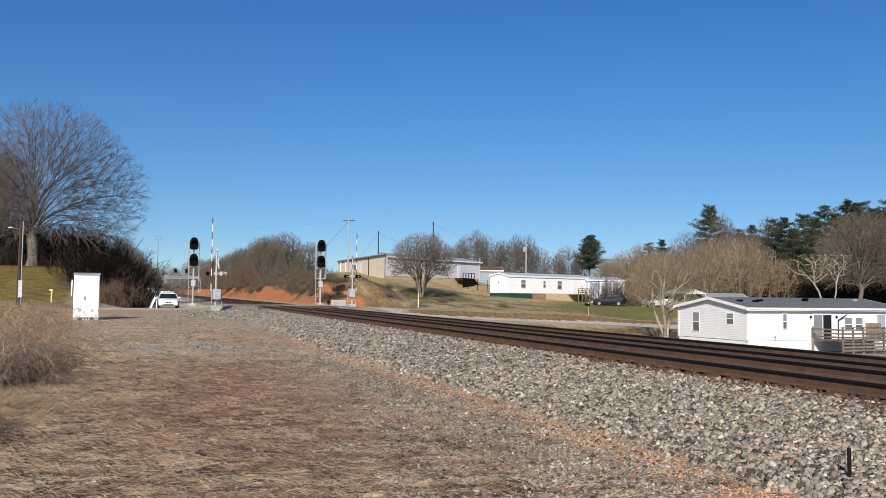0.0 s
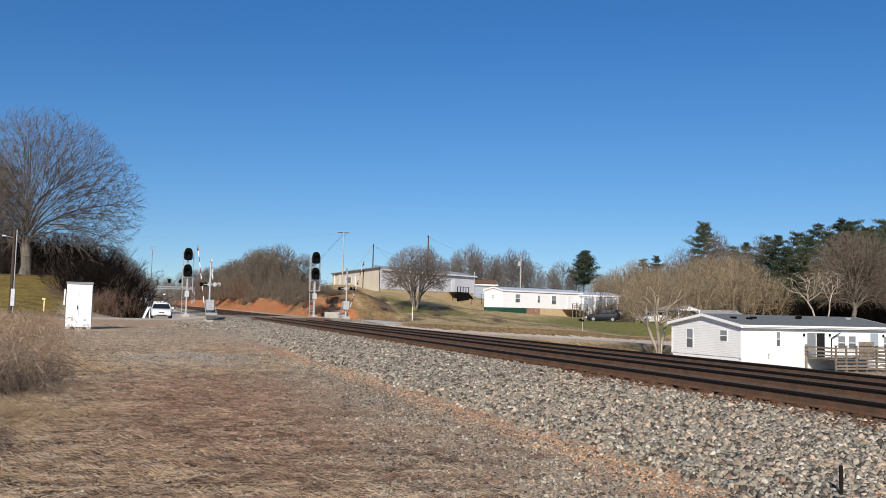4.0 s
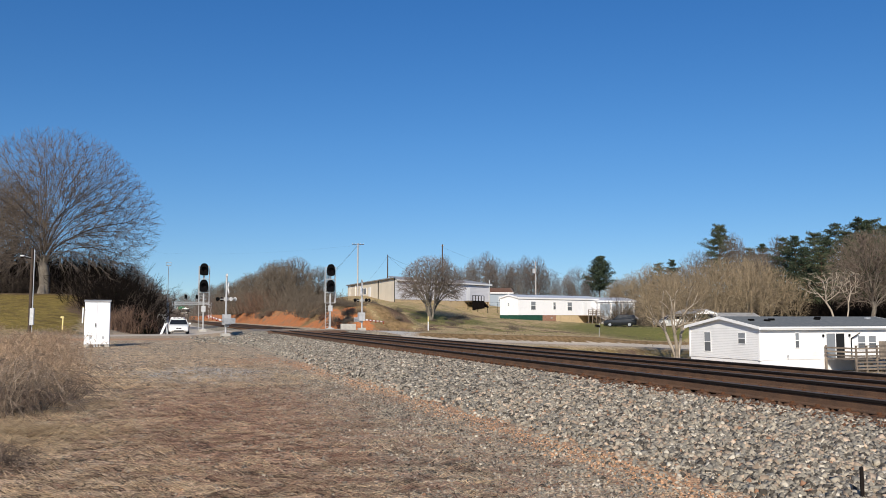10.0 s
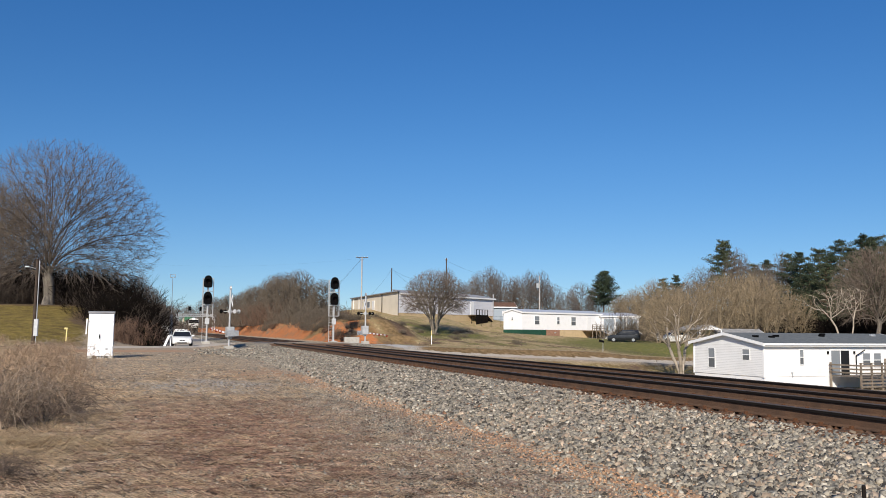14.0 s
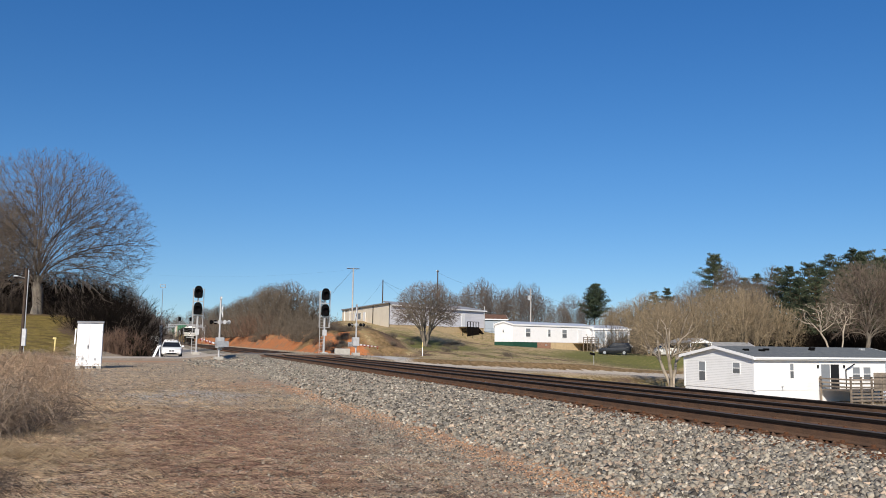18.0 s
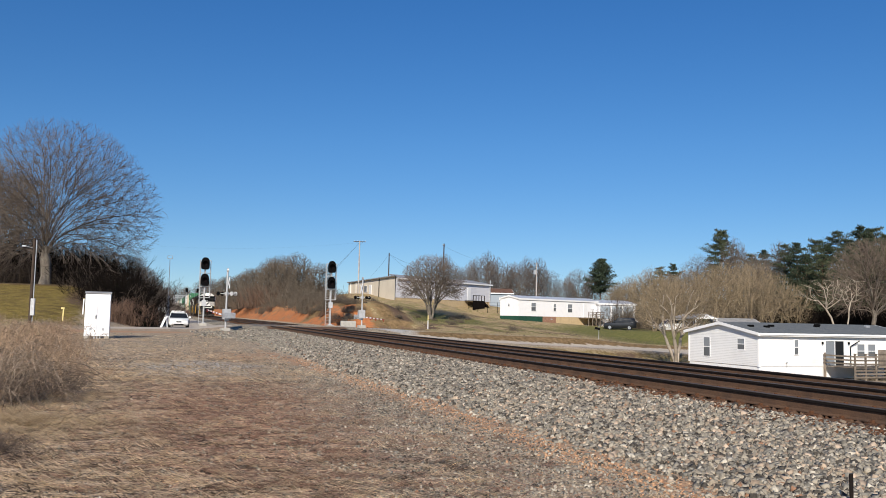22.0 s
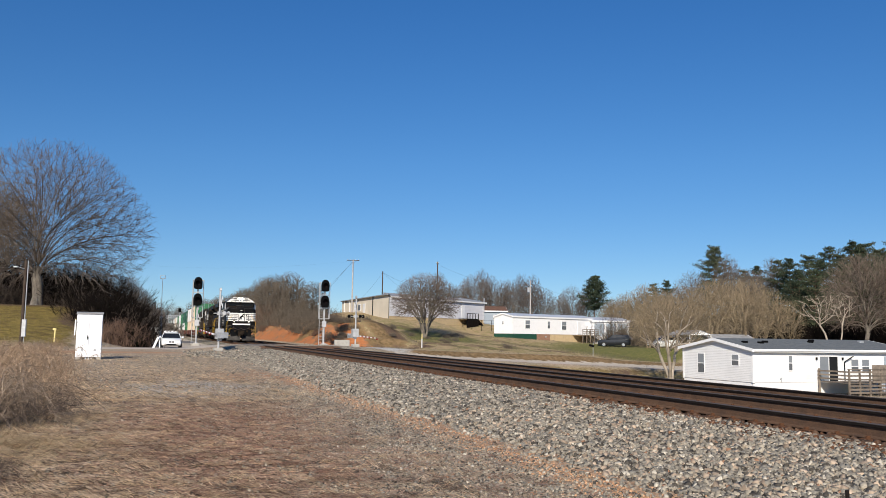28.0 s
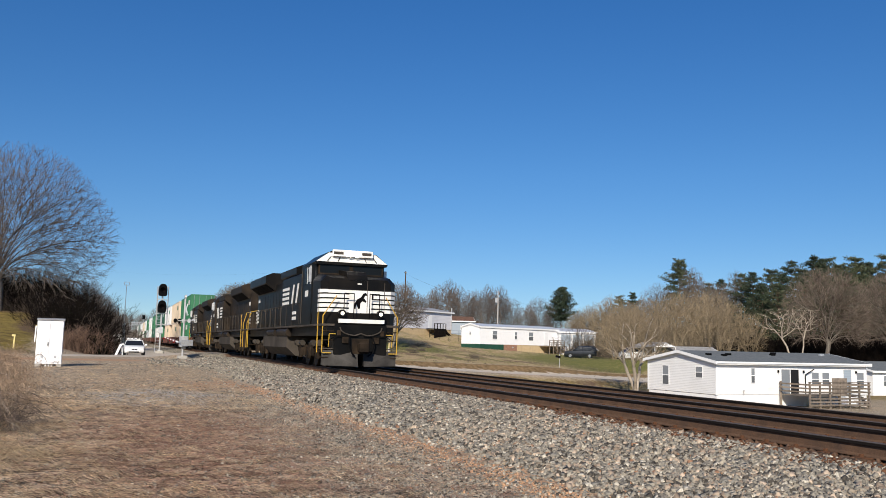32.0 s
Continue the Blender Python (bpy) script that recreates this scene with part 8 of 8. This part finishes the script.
BOX = {"green": paint("box_green", (0.035, 0.17, 0.075)), "deep": paint("box_deep", (0.02, 0.085, 0.05)), "cream": paint("box_cream", (0.68, 0.55, 0.40)), "white": paint("box_white", (0.74, 0.73, 0.70)), "grey": paint("box_grey", (0.42, 0.45, 0.46))}
M["well_red"] = mat("well_red", (0.15, 0.06, 0.045), 0.8, 0, 0.2, 1.0, second=(0.09, 0.05, 0.04))


def container_meshes(key, long):
    """Side walls with ribs, posts and doors for one colour and length."""
    c, w, h = BOX[key], 1.295, 2.88
    a, b = -long / 2, long / 2
    body = Shape().box(a + 0.02, -w + 0.03, 0.06, b - 0.02, w - 0.03, h - 0.03)
    sides, zig = {-1: Shape(), 1: Shape()}, {-1: [], 1: []}
    n = int(long / 0.4)
    for i in range(n):
        x = a + 0.22 + (long - 0.44) * i / (n - 1)
        for sy in (-1, 1):
            zig[sy] += [(x - 0.1, sy * (w - 0.03)), (x - 0.07, sy * (w - 0.003)), (x + 0.07, sy * (w - 0.003)), (x + 0.1, sy * (w - 0.03))]
    for sy in (-1, 1):
        sides[sy].prism(zig[sy] + [(b - 0.15, sy * (w - 0.06)), (a + 0.15, sy * (w - 0.06))], 0.12, h - 0.1, axis="z")
    fr = Shape()
    for x in (a, b - 0.14):
        for sy in (-1, 1):
            fr.box(x, sy * w - (0.14 if sy > 0 else 0), 0.0, x + 0.14, sy * w + (0 if sy > 0 else 0.14), h)
    for sy in (-1, 1):
        y0, y1 = (w - 0.08, w) if sy > 0 else (-w, -w + 0.08)
        fr.box(a + 0.14, y0, 0.0, b - 0.14, y1, 0.12).box(a + 0.14, y0, h - 0.1, b - 0.14, y1, h)
    fr.box(b - 0.06, -w + 0.14, 0, b, w - 0.14, 0.12).box(b - 0.06, -w + 0.14, h - 0.12, b, w - 0.14, h)
    doors = [Shape().box(b - 0.02, y0, 0.14, b + 0.005, y1, h - 0.14) for y0, y1 in ((-w + 0.16, -0.01), (0.01, w - 0.16))]
    bars = [Shape().tube((b + 0.03, y, 0.1), (b + 0.03, y, h - 0.1), 0.02, n=5) for y in (-0.95, -0.35, 0.35, 0.95)]
    logo = Shape()
    for sy in (-1, 1):
        logo.box(b - 3.6, sy * (w + 0.014) - 0.004, 1.75, b - 1.5, sy * (w + 0.014) + 0.004, 2.3).box(b - 3.6, sy * (w + 0.014) - 0.004, 0.5, b - 2.4, sy * (w + 0.014) + 0.004, 0.65)
    mark = M["stripe_white"] if key in ("green", "deep", "grey") else M["box_green"]
    return [(k, s.mesh(k, m)) for k, s, m in [("body", body, c), ("corrugated_side", sides[-1], c), ("corrugated_side", sides[1], c), ("corner_frame", fr, c), ("marking_bar", logo, mark)] + [("door", d, c) for d in doors] + [("lock_bar", d, M["galv"]) for d in bars]]


STOCK = {}


def container(key, long, back):
    names = {"green": "bright green", "deep": "dark green", "cream": "cream", "white": "white", "grey": "pale grey"}
    if (key, long) not in STOCK:
        STOCK[key, long] = container_meshes(key, long)
    o = thing("shipping_container", Matrix(), "%s ribbed steel shipping container on a well car" % names[key], "container", "containers")
    for k, me in STOCK[key, long]:
        part(k, me, None, o)
    return o


def build_well_car():
    o = thing("well_car", Matrix(), "red-brown articulated well car carrying stacked containers", "rail car", "well cars")
    L = 19.6
    for sy in (-1, 1):
        part("side_sill", Shape().prism([(-L / 2 + 1.6, 1.2), (-L / 2 + 2.6, 0.42), (L / 2 - 2.6, 0.42), (L / 2 - 1.6, 1.2), (L / 2 - 1.6, 1.35), (-L / 2 + 1.6, 1.35)], 1.40 * sy - 0.05, 1.40 * sy + 0.05), M["well_red"], o)
        for k in range(12):
            x = -6.6 + k * 1.2
            part("sill_rib", Shape().box(x - 0.05, 1.46 * sy - 0.02, 0.5, x + 0.05, 1.46 * sy + 0.03, 1.3), M["well_red"], o)
    part("floor", Shape().box(-L / 2 + 2.4, -1.35, 0.34, L / 2 - 2.4, 1.35, 0.44), M["well_red"], o)
    for sx in (-1, 1):
        part("end_platform", Shape().box(sx * (L / 2 - 1.2) - 1.2, -1.3, 1.0, sx * (L / 2 - 1.2) + 1.2, 1.3, 1.3, c=0.05), M["well_red"], o)
        for dx in (-0.9, 0.9):
            for sy in (-1, 1):
                part("wheel", Shape().tube((sx * (L / 2 - 1.0) + dx, 0.70 * sy, 0.46), (sx * (L / 2 - 1.0) + dx, 0.84 * sy, 0.46), 0.46, n=16), M["truck_dark"], o)
        for sy in (-1, 1):
            part("truck_frame", Shape().prism([(sx * (L / 2 - 1.0) - 1.15, 0.4), (sx * (L / 2 - 1.0) - 0.9, 0.62), (sx * (L / 2 - 1.0), 0.85), (sx * (L / 2 - 1.0) + 0.9, 0.62), (sx * (L / 2 - 1.0) + 1.15, 0.4), (sx * (L / 2 - 1.0), 0.3)], 1.0 * sy - 0.08, 1.0 * sy + 0.08), M["truck_dark"], o)
    return o


loads = [("green", "green", 16.15), ("cream", "cream", 16.15), ("cream", "white", 16.15), ("green", "deep", 16.15), ("white", "deep", 12.2), ("deep", "green", 12.2), ("white", "white", 16.15),
         ("grey", "green", 16.15), ("deep", "white", 12.2), ("white", "cream", 16.15), ("green", "white", 16.15), ("white", "grey", 16.15), ("deep", "deep", 16.15), ("grey", "white", 16.15)]
car0 = None
off = LOCO_LEN * 3 + 0.4
for low_box, top_box, long in loads:
    if car0 is None:
        car0 = car = build_well_car()
    else:
        car = copy_thing(car0, Matrix())
    train.append((car, off + 9.9, None))
    # the lower box sits in the well, the upper on it
    train.append((container(low_box, 12.2 if long > 13 else 12.2, 0), off + 9.9, 0.45))
    train.append((container(top_box, long, 0), off + 9.9, 0.45 + 2.885))
    off += 20.2

# ---- loose ground cover ----
GEN = np.random.default_rng(77)
CUBE = np.array([(x, y, z) for x in (-1, 1) for y in (-1, 1) for z in (-1, 1)], float) * 0.72
CUBE_F = np.array([(0, 1, 3, 2), (4, 6, 7, 5), (0, 4, 5, 1), (2, 3, 7, 6), (0, 2, 6, 4), (1, 5, 7, 3)])


def quick_mesh(name, verts, faces, material):
    me = bpy.data.meshes.new(name)
    k = faces.shape[1]
    me.vertices.add(len(verts))
    me.vertices.foreach_set("co", np.ascontiguousarray(verts, np.float32).ravel())
    me.loops.add(faces.size)
    me.loops.foreach_set("vertex_index", np.ascontiguousarray(faces, np.int32).ravel())
    me.polygons.add(len(faces))
    me.polygons.foreach_set("loop_start", np.arange(0, faces.size, k, dtype=np.int32))
    me.update(calc_edges=True)
    me.materials.append(material)
    return me


def turns(n):
    q = GEN.normal(size=(n, 4))
    q /= np.linalg.norm(q, axis=1, keepdims=True)
    w, x, y, z = q.T
    return np.stack([np.stack([1 - 2 * (y * y + z * z), 2 * (x * y - w * z), 2 * (x * z + w * y)], 1),
                     np.stack([2 * (x * y + w * z), 1 - 2 * (x * x + z * z), 2 * (y * z - w * x)], 1),
                     np.stack([2 * (x * z - w * y), 2 * (y * z + w * x), 1 - 2 * (x * x + y * y)], 1)], 1)


def stones(name, sp, size, material, label, sink=0.35, parent=None):
    """Broken stones lying on the ground, one mesh."""
    n = len(sp)
    at = np.array([on(s, p) for s, p in sp])
    r = size[0] * (size[1] / size[0]) ** GEN.random(n)
    v = CUBE[None] * (1 + GEN.uniform(-0.42, 0.42, (n, 8, 3)))
    v = v * np.stack([GEN.uniform(0.7, 1.3, n), GEN.uniform(0.6, 1.1, n), GEN.uniform(0.5, 0.95, n)], 1)[:, None] * r[:, None, None]
    v = np.einsum("nij,nkj->nki", turns(n), v) + at[:, None]
    v[:, :, 2] += (r * (0.5 - sink))[:, None]
    f = (CUBE_F[None] + 8 * np.arange(n)[:, None, None]).reshape(-1, 4)
    ob = new(name, quick_mesh(name, v.reshape(-1, 3), f, material))
    return tagged(ob, label, "stones", kind="stuff")


def blades(name, sp, length, width, material, label, lift=0.25, height=None, aim=None, clump=0, reach=0.06, arch=0.012):
    """Thin straws or grass blades: lying (lift small) or standing (height given)."""
    n = len(sp)
    at = np.array([on(s, p) for s, p in sp])
    if clump:      # wisps that lie together, pressed the same way
        at = np.repeat(at[:max(1, n // clump)], clump, 0)
        n = len(at)
        at[:, :2] += GEN.normal(0, 1, (n, 2)) * np.array([reach * 1.8, reach])
    L = GEN.uniform(length[0], length[1], n)
    az = GEN.uniform(0, 2 * math.pi, n) if aim is None else GEN.normal(aim, 0.26, n) + math.pi * GEN.integers(0, 2, n)
    if clump:
        az = np.repeat(az[::clump], clump) + GEN.normal(0, 0.22, n)
    el = np.abs(GEN.normal(0, lift, n)) if height is None else GEN.uniform(height[0], height[1], n)
    d = np.stack([np.cos(az) * np.cos(el), np.sin(az) * np.cos(el), np.sin(el)], 1)
    e = np.stack([-np.sin(az), np.cos(az), np.zeros(n)], 1)
    w = GEN.uniform(0.6, 1.3, n)[:, None] * width
    base = at + np.array([0, 0, 0.006]) + (0 if height is not None else GEN.uniform(0, 0.02, (n, 1)) * np.array([0, 0, 1.0]))
    mid = base + d * L[:, None] * 0.55 + GEN.uniform(0.3, 1.6, (n, 1)) * np.array([0, 0, arch])
    tip = base + d * L[:, None] * 1.0 - np.array([0, 0, 1.0]) * (L[:, None] * 0.10 * (height is not None))
    tip[:, 2] = np.maximum(tip[:, 2], base[:, 2] + 0.002)
    v = np.stack([base - e * w, base + e * w, mid + e * w * 0.9, mid - e * w * 0.9, tip], 1)
    f = np.concatenate([(np.array([[0, 1, 2], [0, 2, 3], [3, 2, 4]])[None] + 5 * np.arange(n)[:, None, None]).reshape(-1, 3)])
    ob = new(name, quick_mesh(name, v.reshape(-1, 3), f, material))
    return tagged(ob, label, "grass", kind="stuff")


def sown(n, s0, s1, p0, p1, keep, near=True):
    out = []
    while len(out) < n:
        u = GEN.random(n)
        s = s0 * (s1 / s0) ** u if near else s0 + (s1 - s0) * u
        p = GEN.uniform(p0, p1, n)
        r = GEN.random(n)
        out += [(a, b) for a, b, c in zip(s, p, r) if c < keep(a, b)]
    return out[:n]


def build_cover():
    slope = lambda s, p: sm(p, 4.7, 5.5) * (1 - sm(p, 7.75, 7.95))
    stones("ballast_stones", sown(26000, 4.0, 17, 4.6, 7.95, slope), (0.020, 0.046), M["stone"], "grey broken ballast stones on the track's shoulder")
    stones("ballast_stones", sown(32000, 15, 62, 4.6, 7.95, slope), (0.030, 0.062), M["stone"], "grey broken ballast stones on the track's shoulder")
    stones("brown_stones", sown(2600, 4.0, 30, 4.6, 7.9, slope), (0.026, 0.055), M["stone_warm"], "tan and rusty stones among the ballast")
    bed = lambda s, p: 1.0 if abs(s - road_s(p)) > 4.5 else 0.0
    stones("bed_stones", sown(6000, 5.0, 60, 7.75, 14.4, bed), (0.03, 0.05), M["rail_rust"], "rust-stained stones between the ties", sink=0.2)
    toe = lambda s, p: math.exp(-((p - 4.7) / 0.45) ** 2)
    stones("clay_clods", sown(4000, 5.0, 30, 3.6, 5.8, toe), (0.006, 0.020), M["clay_clod"], "orange clay clods along the ballast's foot")
    lot = lambda s, p: (0.35 + 0.65 * sm(p, 0.5, 3.5)) * (1 - sm(p, 4.8, 5.2))
    stones("gravel", sown(22000, 6.0, 26, -7, 5.2, lot), (0.008, 0.026), M["stone"], "small grey gravel in the lot")
    stones("gravel", sown(7000, 20, 56, -8, 5.2, lambda s, p: 1.0), (0.014, 0.036), M["stone"], "small grey gravel in the lot")
    stones("gravel", sown(3500, 6.0, 26, -7, 5.2, lot), (0.007, 0.02), M["stone_warm"], "small tan gravel in the lot")
    heap = lambda s, p: math.exp(-((s - 57) / 4.2) ** 2 - ((p - 5.2) / 1.6) ** 2)
    stones("stone_heap", sown(7500, 46, 66, 2.0, 8, heap, False), (0.035, 0.085), M["stone"], "heap of grey ballast stones beside the crossing")
    # mown straw
    st = lambda s, p: max(0.03, weights(s, p)["straw"]) * (1 - weights(s, p)["red"] * 0.5)
    blades("straw", sown(60000, 6.0, 24, -8, 4.8, st), (0.07, 0.22), 0.0040, M["straw"], "mown dry straw lying on the lot in wisps", lift=0.06, aim=0.05, clump=10, reach=0.045, arch=0.022)
    blades("straw", sown(26000, 6.0, 24, -8, 4.8, st), (0.09, 0.28), 0.0034, M["straw_pale"], "pale mown straw lying on the lot in wisps", lift=0.06, aim=-0.05, clump=8, reach=0.04, arch=0.026)
    blades("straw", sown(24000, 20, 56, -10, 4.0, st), (0.12, 0.35), 0.0085, M["straw"], "mown dry straw lying on the lot", lift=0.12, aim=0.0, clump=6, reach=0.1, arch=0.03)
    # darkened wisps added as the mat's thin shadows
    blades("straw", sown(30000, 6.0, 30, -8, 4.8, st), (0.08, 0.26), 0.0055, M["straw_shade"], "dark straw wisps on the lot standing in for shaded gaps", lift=0.10, aim=0.0, clump=9, reach=0.05, arch=0.016)
    rd = lambda s, p: max(0.0, weights(s, p)["red"])
    blades("dead_grass", sown(26000, 6.0, 28, -6, 4.8, rd), (0.07, 0.22), 0.0042, M["grass_red"], "red-brown dead grass lying on the lot", lift=0.12, aim=0.0, clump=9, reach=0.05, arch=0.022)
    # standing dry grass and weeds along the lot's edge
    edge = lambda s, p: sm(-p, 4.4 + 0.02 * s, 6.0 + 0.02 * s)
    blades("dry_grass", sown(9000, 9, 34, -16, -4, edge), (0.15, 0.55), 0.004, M["straw_pale"], "standing pale dry grass at the lot's edge", height=(0.5, 1.5))
    blades("dry_grass", sown(9000, 30, 70, -24, -4.5, edge), (0.12, 0.35), 0.010, M["grass_dry"], "standing dry grass at the lot's edge", height=(0.7, 1.5))
    tuft = lambda s, p: math.exp(-((s - 12.6) / 1.3) ** 2 - ((p + 2.5) / 1.3) ** 2) + 0.8 * math.exp(-((s - 16.6) / 1.2) ** 2 - ((p + 2.2) / 1.0) ** 2)
    blades("dry_grass", sown(14000, 9, 19, -6, 0.5, tuft), (0.12, 0.34), 0.0036, M["grass_gold"], "flattened golden dry grass tuft", height=(0.12, 0.55), aim=0.3, clump=14, reach=0.05, arch=0.03)
    bank = lambda s, p: sm(-p, 4, 7)
    blades("bank_grass", sown(12000, 66, 102, -34, -4, bank, False), (0.05, 0.13), 0.014, M["grass_green"], "short winter grass on the bank", height=(0.6, 1.5))
    blades("hill_grass", sown(16000, 86, 150, 21, 90, lambda s, p: 1.0, False), (0.05, 0.14), 0.012, M["grass_dry"], "short dry grass on the hill", height=(0.5, 1.5))
    blades("hill_weeds", sown(3500, 84, 122, 19, 62, lambda s, p: 1.0 if noise.noise((s * 0.6, p * 0.6, 8)) > 0.2 else 0.03, False), (0.05, 0.16), 0.022, M["twig_brush"], "brown dead weeds on the hill", height=(0.5, 1.5))
    rusty = lambda s, p: math.exp(-((p - 7.75) / 0.22) ** 2)
    stones("rusty_stones", sown(3500, 4.5, 45, 7.2, 8.4, rusty), (0.018, 0.04), M["plate"], "rust-red stones along the tie ends", sink=0.2)
    # brambles
    rng = random.Random(23)
    w1 = limb_mesh("bramble", [s[:4] for s in canes(rng, 1.6, 1.15, 46, 0.0052)], M["weed"], 3)
    w2 = limb_mesh("bramble", [s[:4] for s in canes(rng, 1.5, 0.95, 44, 0.0046)], M["canes"], 3)
    w3 = limb_mesh("bramble", [s[:4] for s in canes(rng, 1.7, 0.75, 48, 0.0060)], M["canes_dark"], 3)
    w4 = limb_mesh("bramble", [s[:4] for s in thicket(rng, 2.4, 2.0, 0.9, 60, 0.0046, lean=0.5, sub=4)], M["weed"], 3)
    near = ((4, 13.6, 0.95, w2), (40, 13.9, 0.8, w3), (-25, 13.4, 1.1, w2), (22, 14.6, 1.0, w1), (70, 14.9, 0.75, w2), (100, 15.4, 0.6, w3), (128, 15.8, 0.42, w2), (52, 15.6, 0.9, w3), (0, 15.8, 1.15, w1), (30, 16.8, 1.1, w2), (75, 17.2, 0.8, w1), (-30, 16.4, 1.25, w3),
            (5, 18.2, 1.15, w4), (45, 18.6, 1.05, w4), (88, 19.0, 0.8, w4), (-20, 19.2, 1.3, w1), (20, 20.2, 1.2, w4), (65, 20.8, 1.05, w1), (110, 21.0, 0.7, w4), (0, 22.5, 1.25, w4), (40, 23, 1.2, w1), (80, 23.5, 1.0, w4), (8, 9.3, 0.34, w3), (-12, 9.0, 0.42, w3), (118, 18.6, 0.5, w2), (135, 20.5, 0.5, w4))
    far = [(rng.uniform(-40, 120), rng.uniform(25, 60), rng.uniform(1.0, 1.5), (w4, w1, w4, w2)[i % 4]) for i in range(46)]
    for px, dep, k, me in list(near) + far:
        b = new("bramble", me)
        k *= lerp(1.0, 0.5, sm(dep, 24, 40)) * (0.72 if me is w4 else 0.88)
        b.matrix_basis = Matrix.Translation(at_xy(*ray_xy(px, dep))) @ pose(0, 0, 0, 0, 0, rng.uniform(0, 360)) @ Matrix.Diagonal((k, k, k, 1))
        tagged(b, "tangled dry bramble at the edge of the lot" if me is not w4 else "upright dry brown weeds at the edge of the lot", "bramble", "brambles")
    # iron stake, dark sticks
    q = at_xy(3.41, 7.1)
    g = thing("iron_stake", Matrix.Translation(q) @ pose(0, 0, 0, 2, -2, 10), "short rusty iron stake standing in the ballast", "stake")
    part("shaft", Shape().box(-0.014, -0.012, -0.2, 0.014, 0.012, 0.27, c=0.004), M["rail_side"], g)
    for px, py, zz in ((545, 612, 0.1), (630, 650, 0.05), (588, 632, 0.04), (650, 624, 0.04), (915, 722, 0.03)):
        dep = 1.40 * 1500 / (py - 557)
        x, y = ray_xy(px, dep)
        s = thicket(rng, 0.4, 0.25, 0.32, 9, 0.013, lean=1.1, sub=2)
        b = new("dead_twig", limb_mesh("dead_twig", [a[:4] for a in s], M["twig_dark"], 3))
        b.matrix_basis = Matrix.Translation(at_xy(x, y, 0.03))
        tagged(b, "small dark dead twig on the ballast", "twig", "dead twigs")


build_cover()

# single stones on the shoulder, nearest to the eye
def build_single_stones():
    rng = random.Random(5)
    holder = thing("ballast_shoulder", Matrix(), "shoulder of loose grey ballast stones", "ballast", kind="structure")
    shapes = []
    for i in range(8):
        v = CUBE * (1 + GEN.uniform(-0.4, 0.4, (8, 3))) * np.array([1.1, 0.9, 0.75])
        shapes.append(quick_mesh("stone", v, CUBE_F, M["stone"]))
    for i in range(290):
        s, p = rng.uniform(4.2, 11), rng.uniform(5.0, 7.6)
        k = rng.uniform(0.026, 0.048)
        ob = new("stone", shapes[i % 8])
        ob.parent = holder
        ob.matrix_basis = Matrix.Translation(on(s, p, k * 0.45)) @ pose(0, 0, 0, rng.uniform(0, 360), rng.uniform(0, 360), rng.uniform(0, 360)) @ Matrix.Diagonal((k, k, k, 1))


build_single_stones()

# ---- what moves ----
def motions():
    ts = [0.0, 0.1] + [float(t) for t in range(1, 32)] + [31.9, 32.0]
    for ob, back, how in train:
        rows = []
        turned = 180 if how is True else 0
        up = how if isinstance(how, float) else 0.0
        for t in ts:
            q = W(ramp(t, *RUN) + back, P1, up)
            rows.append((t, pose(q.x, q.y, q.z, 0, 0, TRAVEL + turned)))
        walk(ob, rows)
    fall = ((0.0, 0), (1.2, 0), (1.6, 3), (2.0, 9), (2.5, 17), (3.0, 26), (3.5, 35), (4.5, 52), (5.5, 67), (6.0, 76), (6.5, 83), (7.0, 88), (7.5, 91), (8.0, 91.5), (32.0, 91.5))
    fall_l = ((0.0, 0), (1.2, 0), (1.6, 2), (2.0, 6), (2.5, 14), (3.0, 23), (3.5, 31), (4.5, 42), (5.5, 52), (6.0, 59), (6.5, 70), (7.0, 79), (7.5, 84), (8.0, 86.5), (9.0, 86.5), (32.0, 86.5))
    for arm, up, angles in ((ARM_L, 1.2, fall_l), (ARM_R, 0.95, fall)):
        walk(arm, [(t, pose(0, 0.36, up, 0, a, 0)) for t, a in angles])


motions()
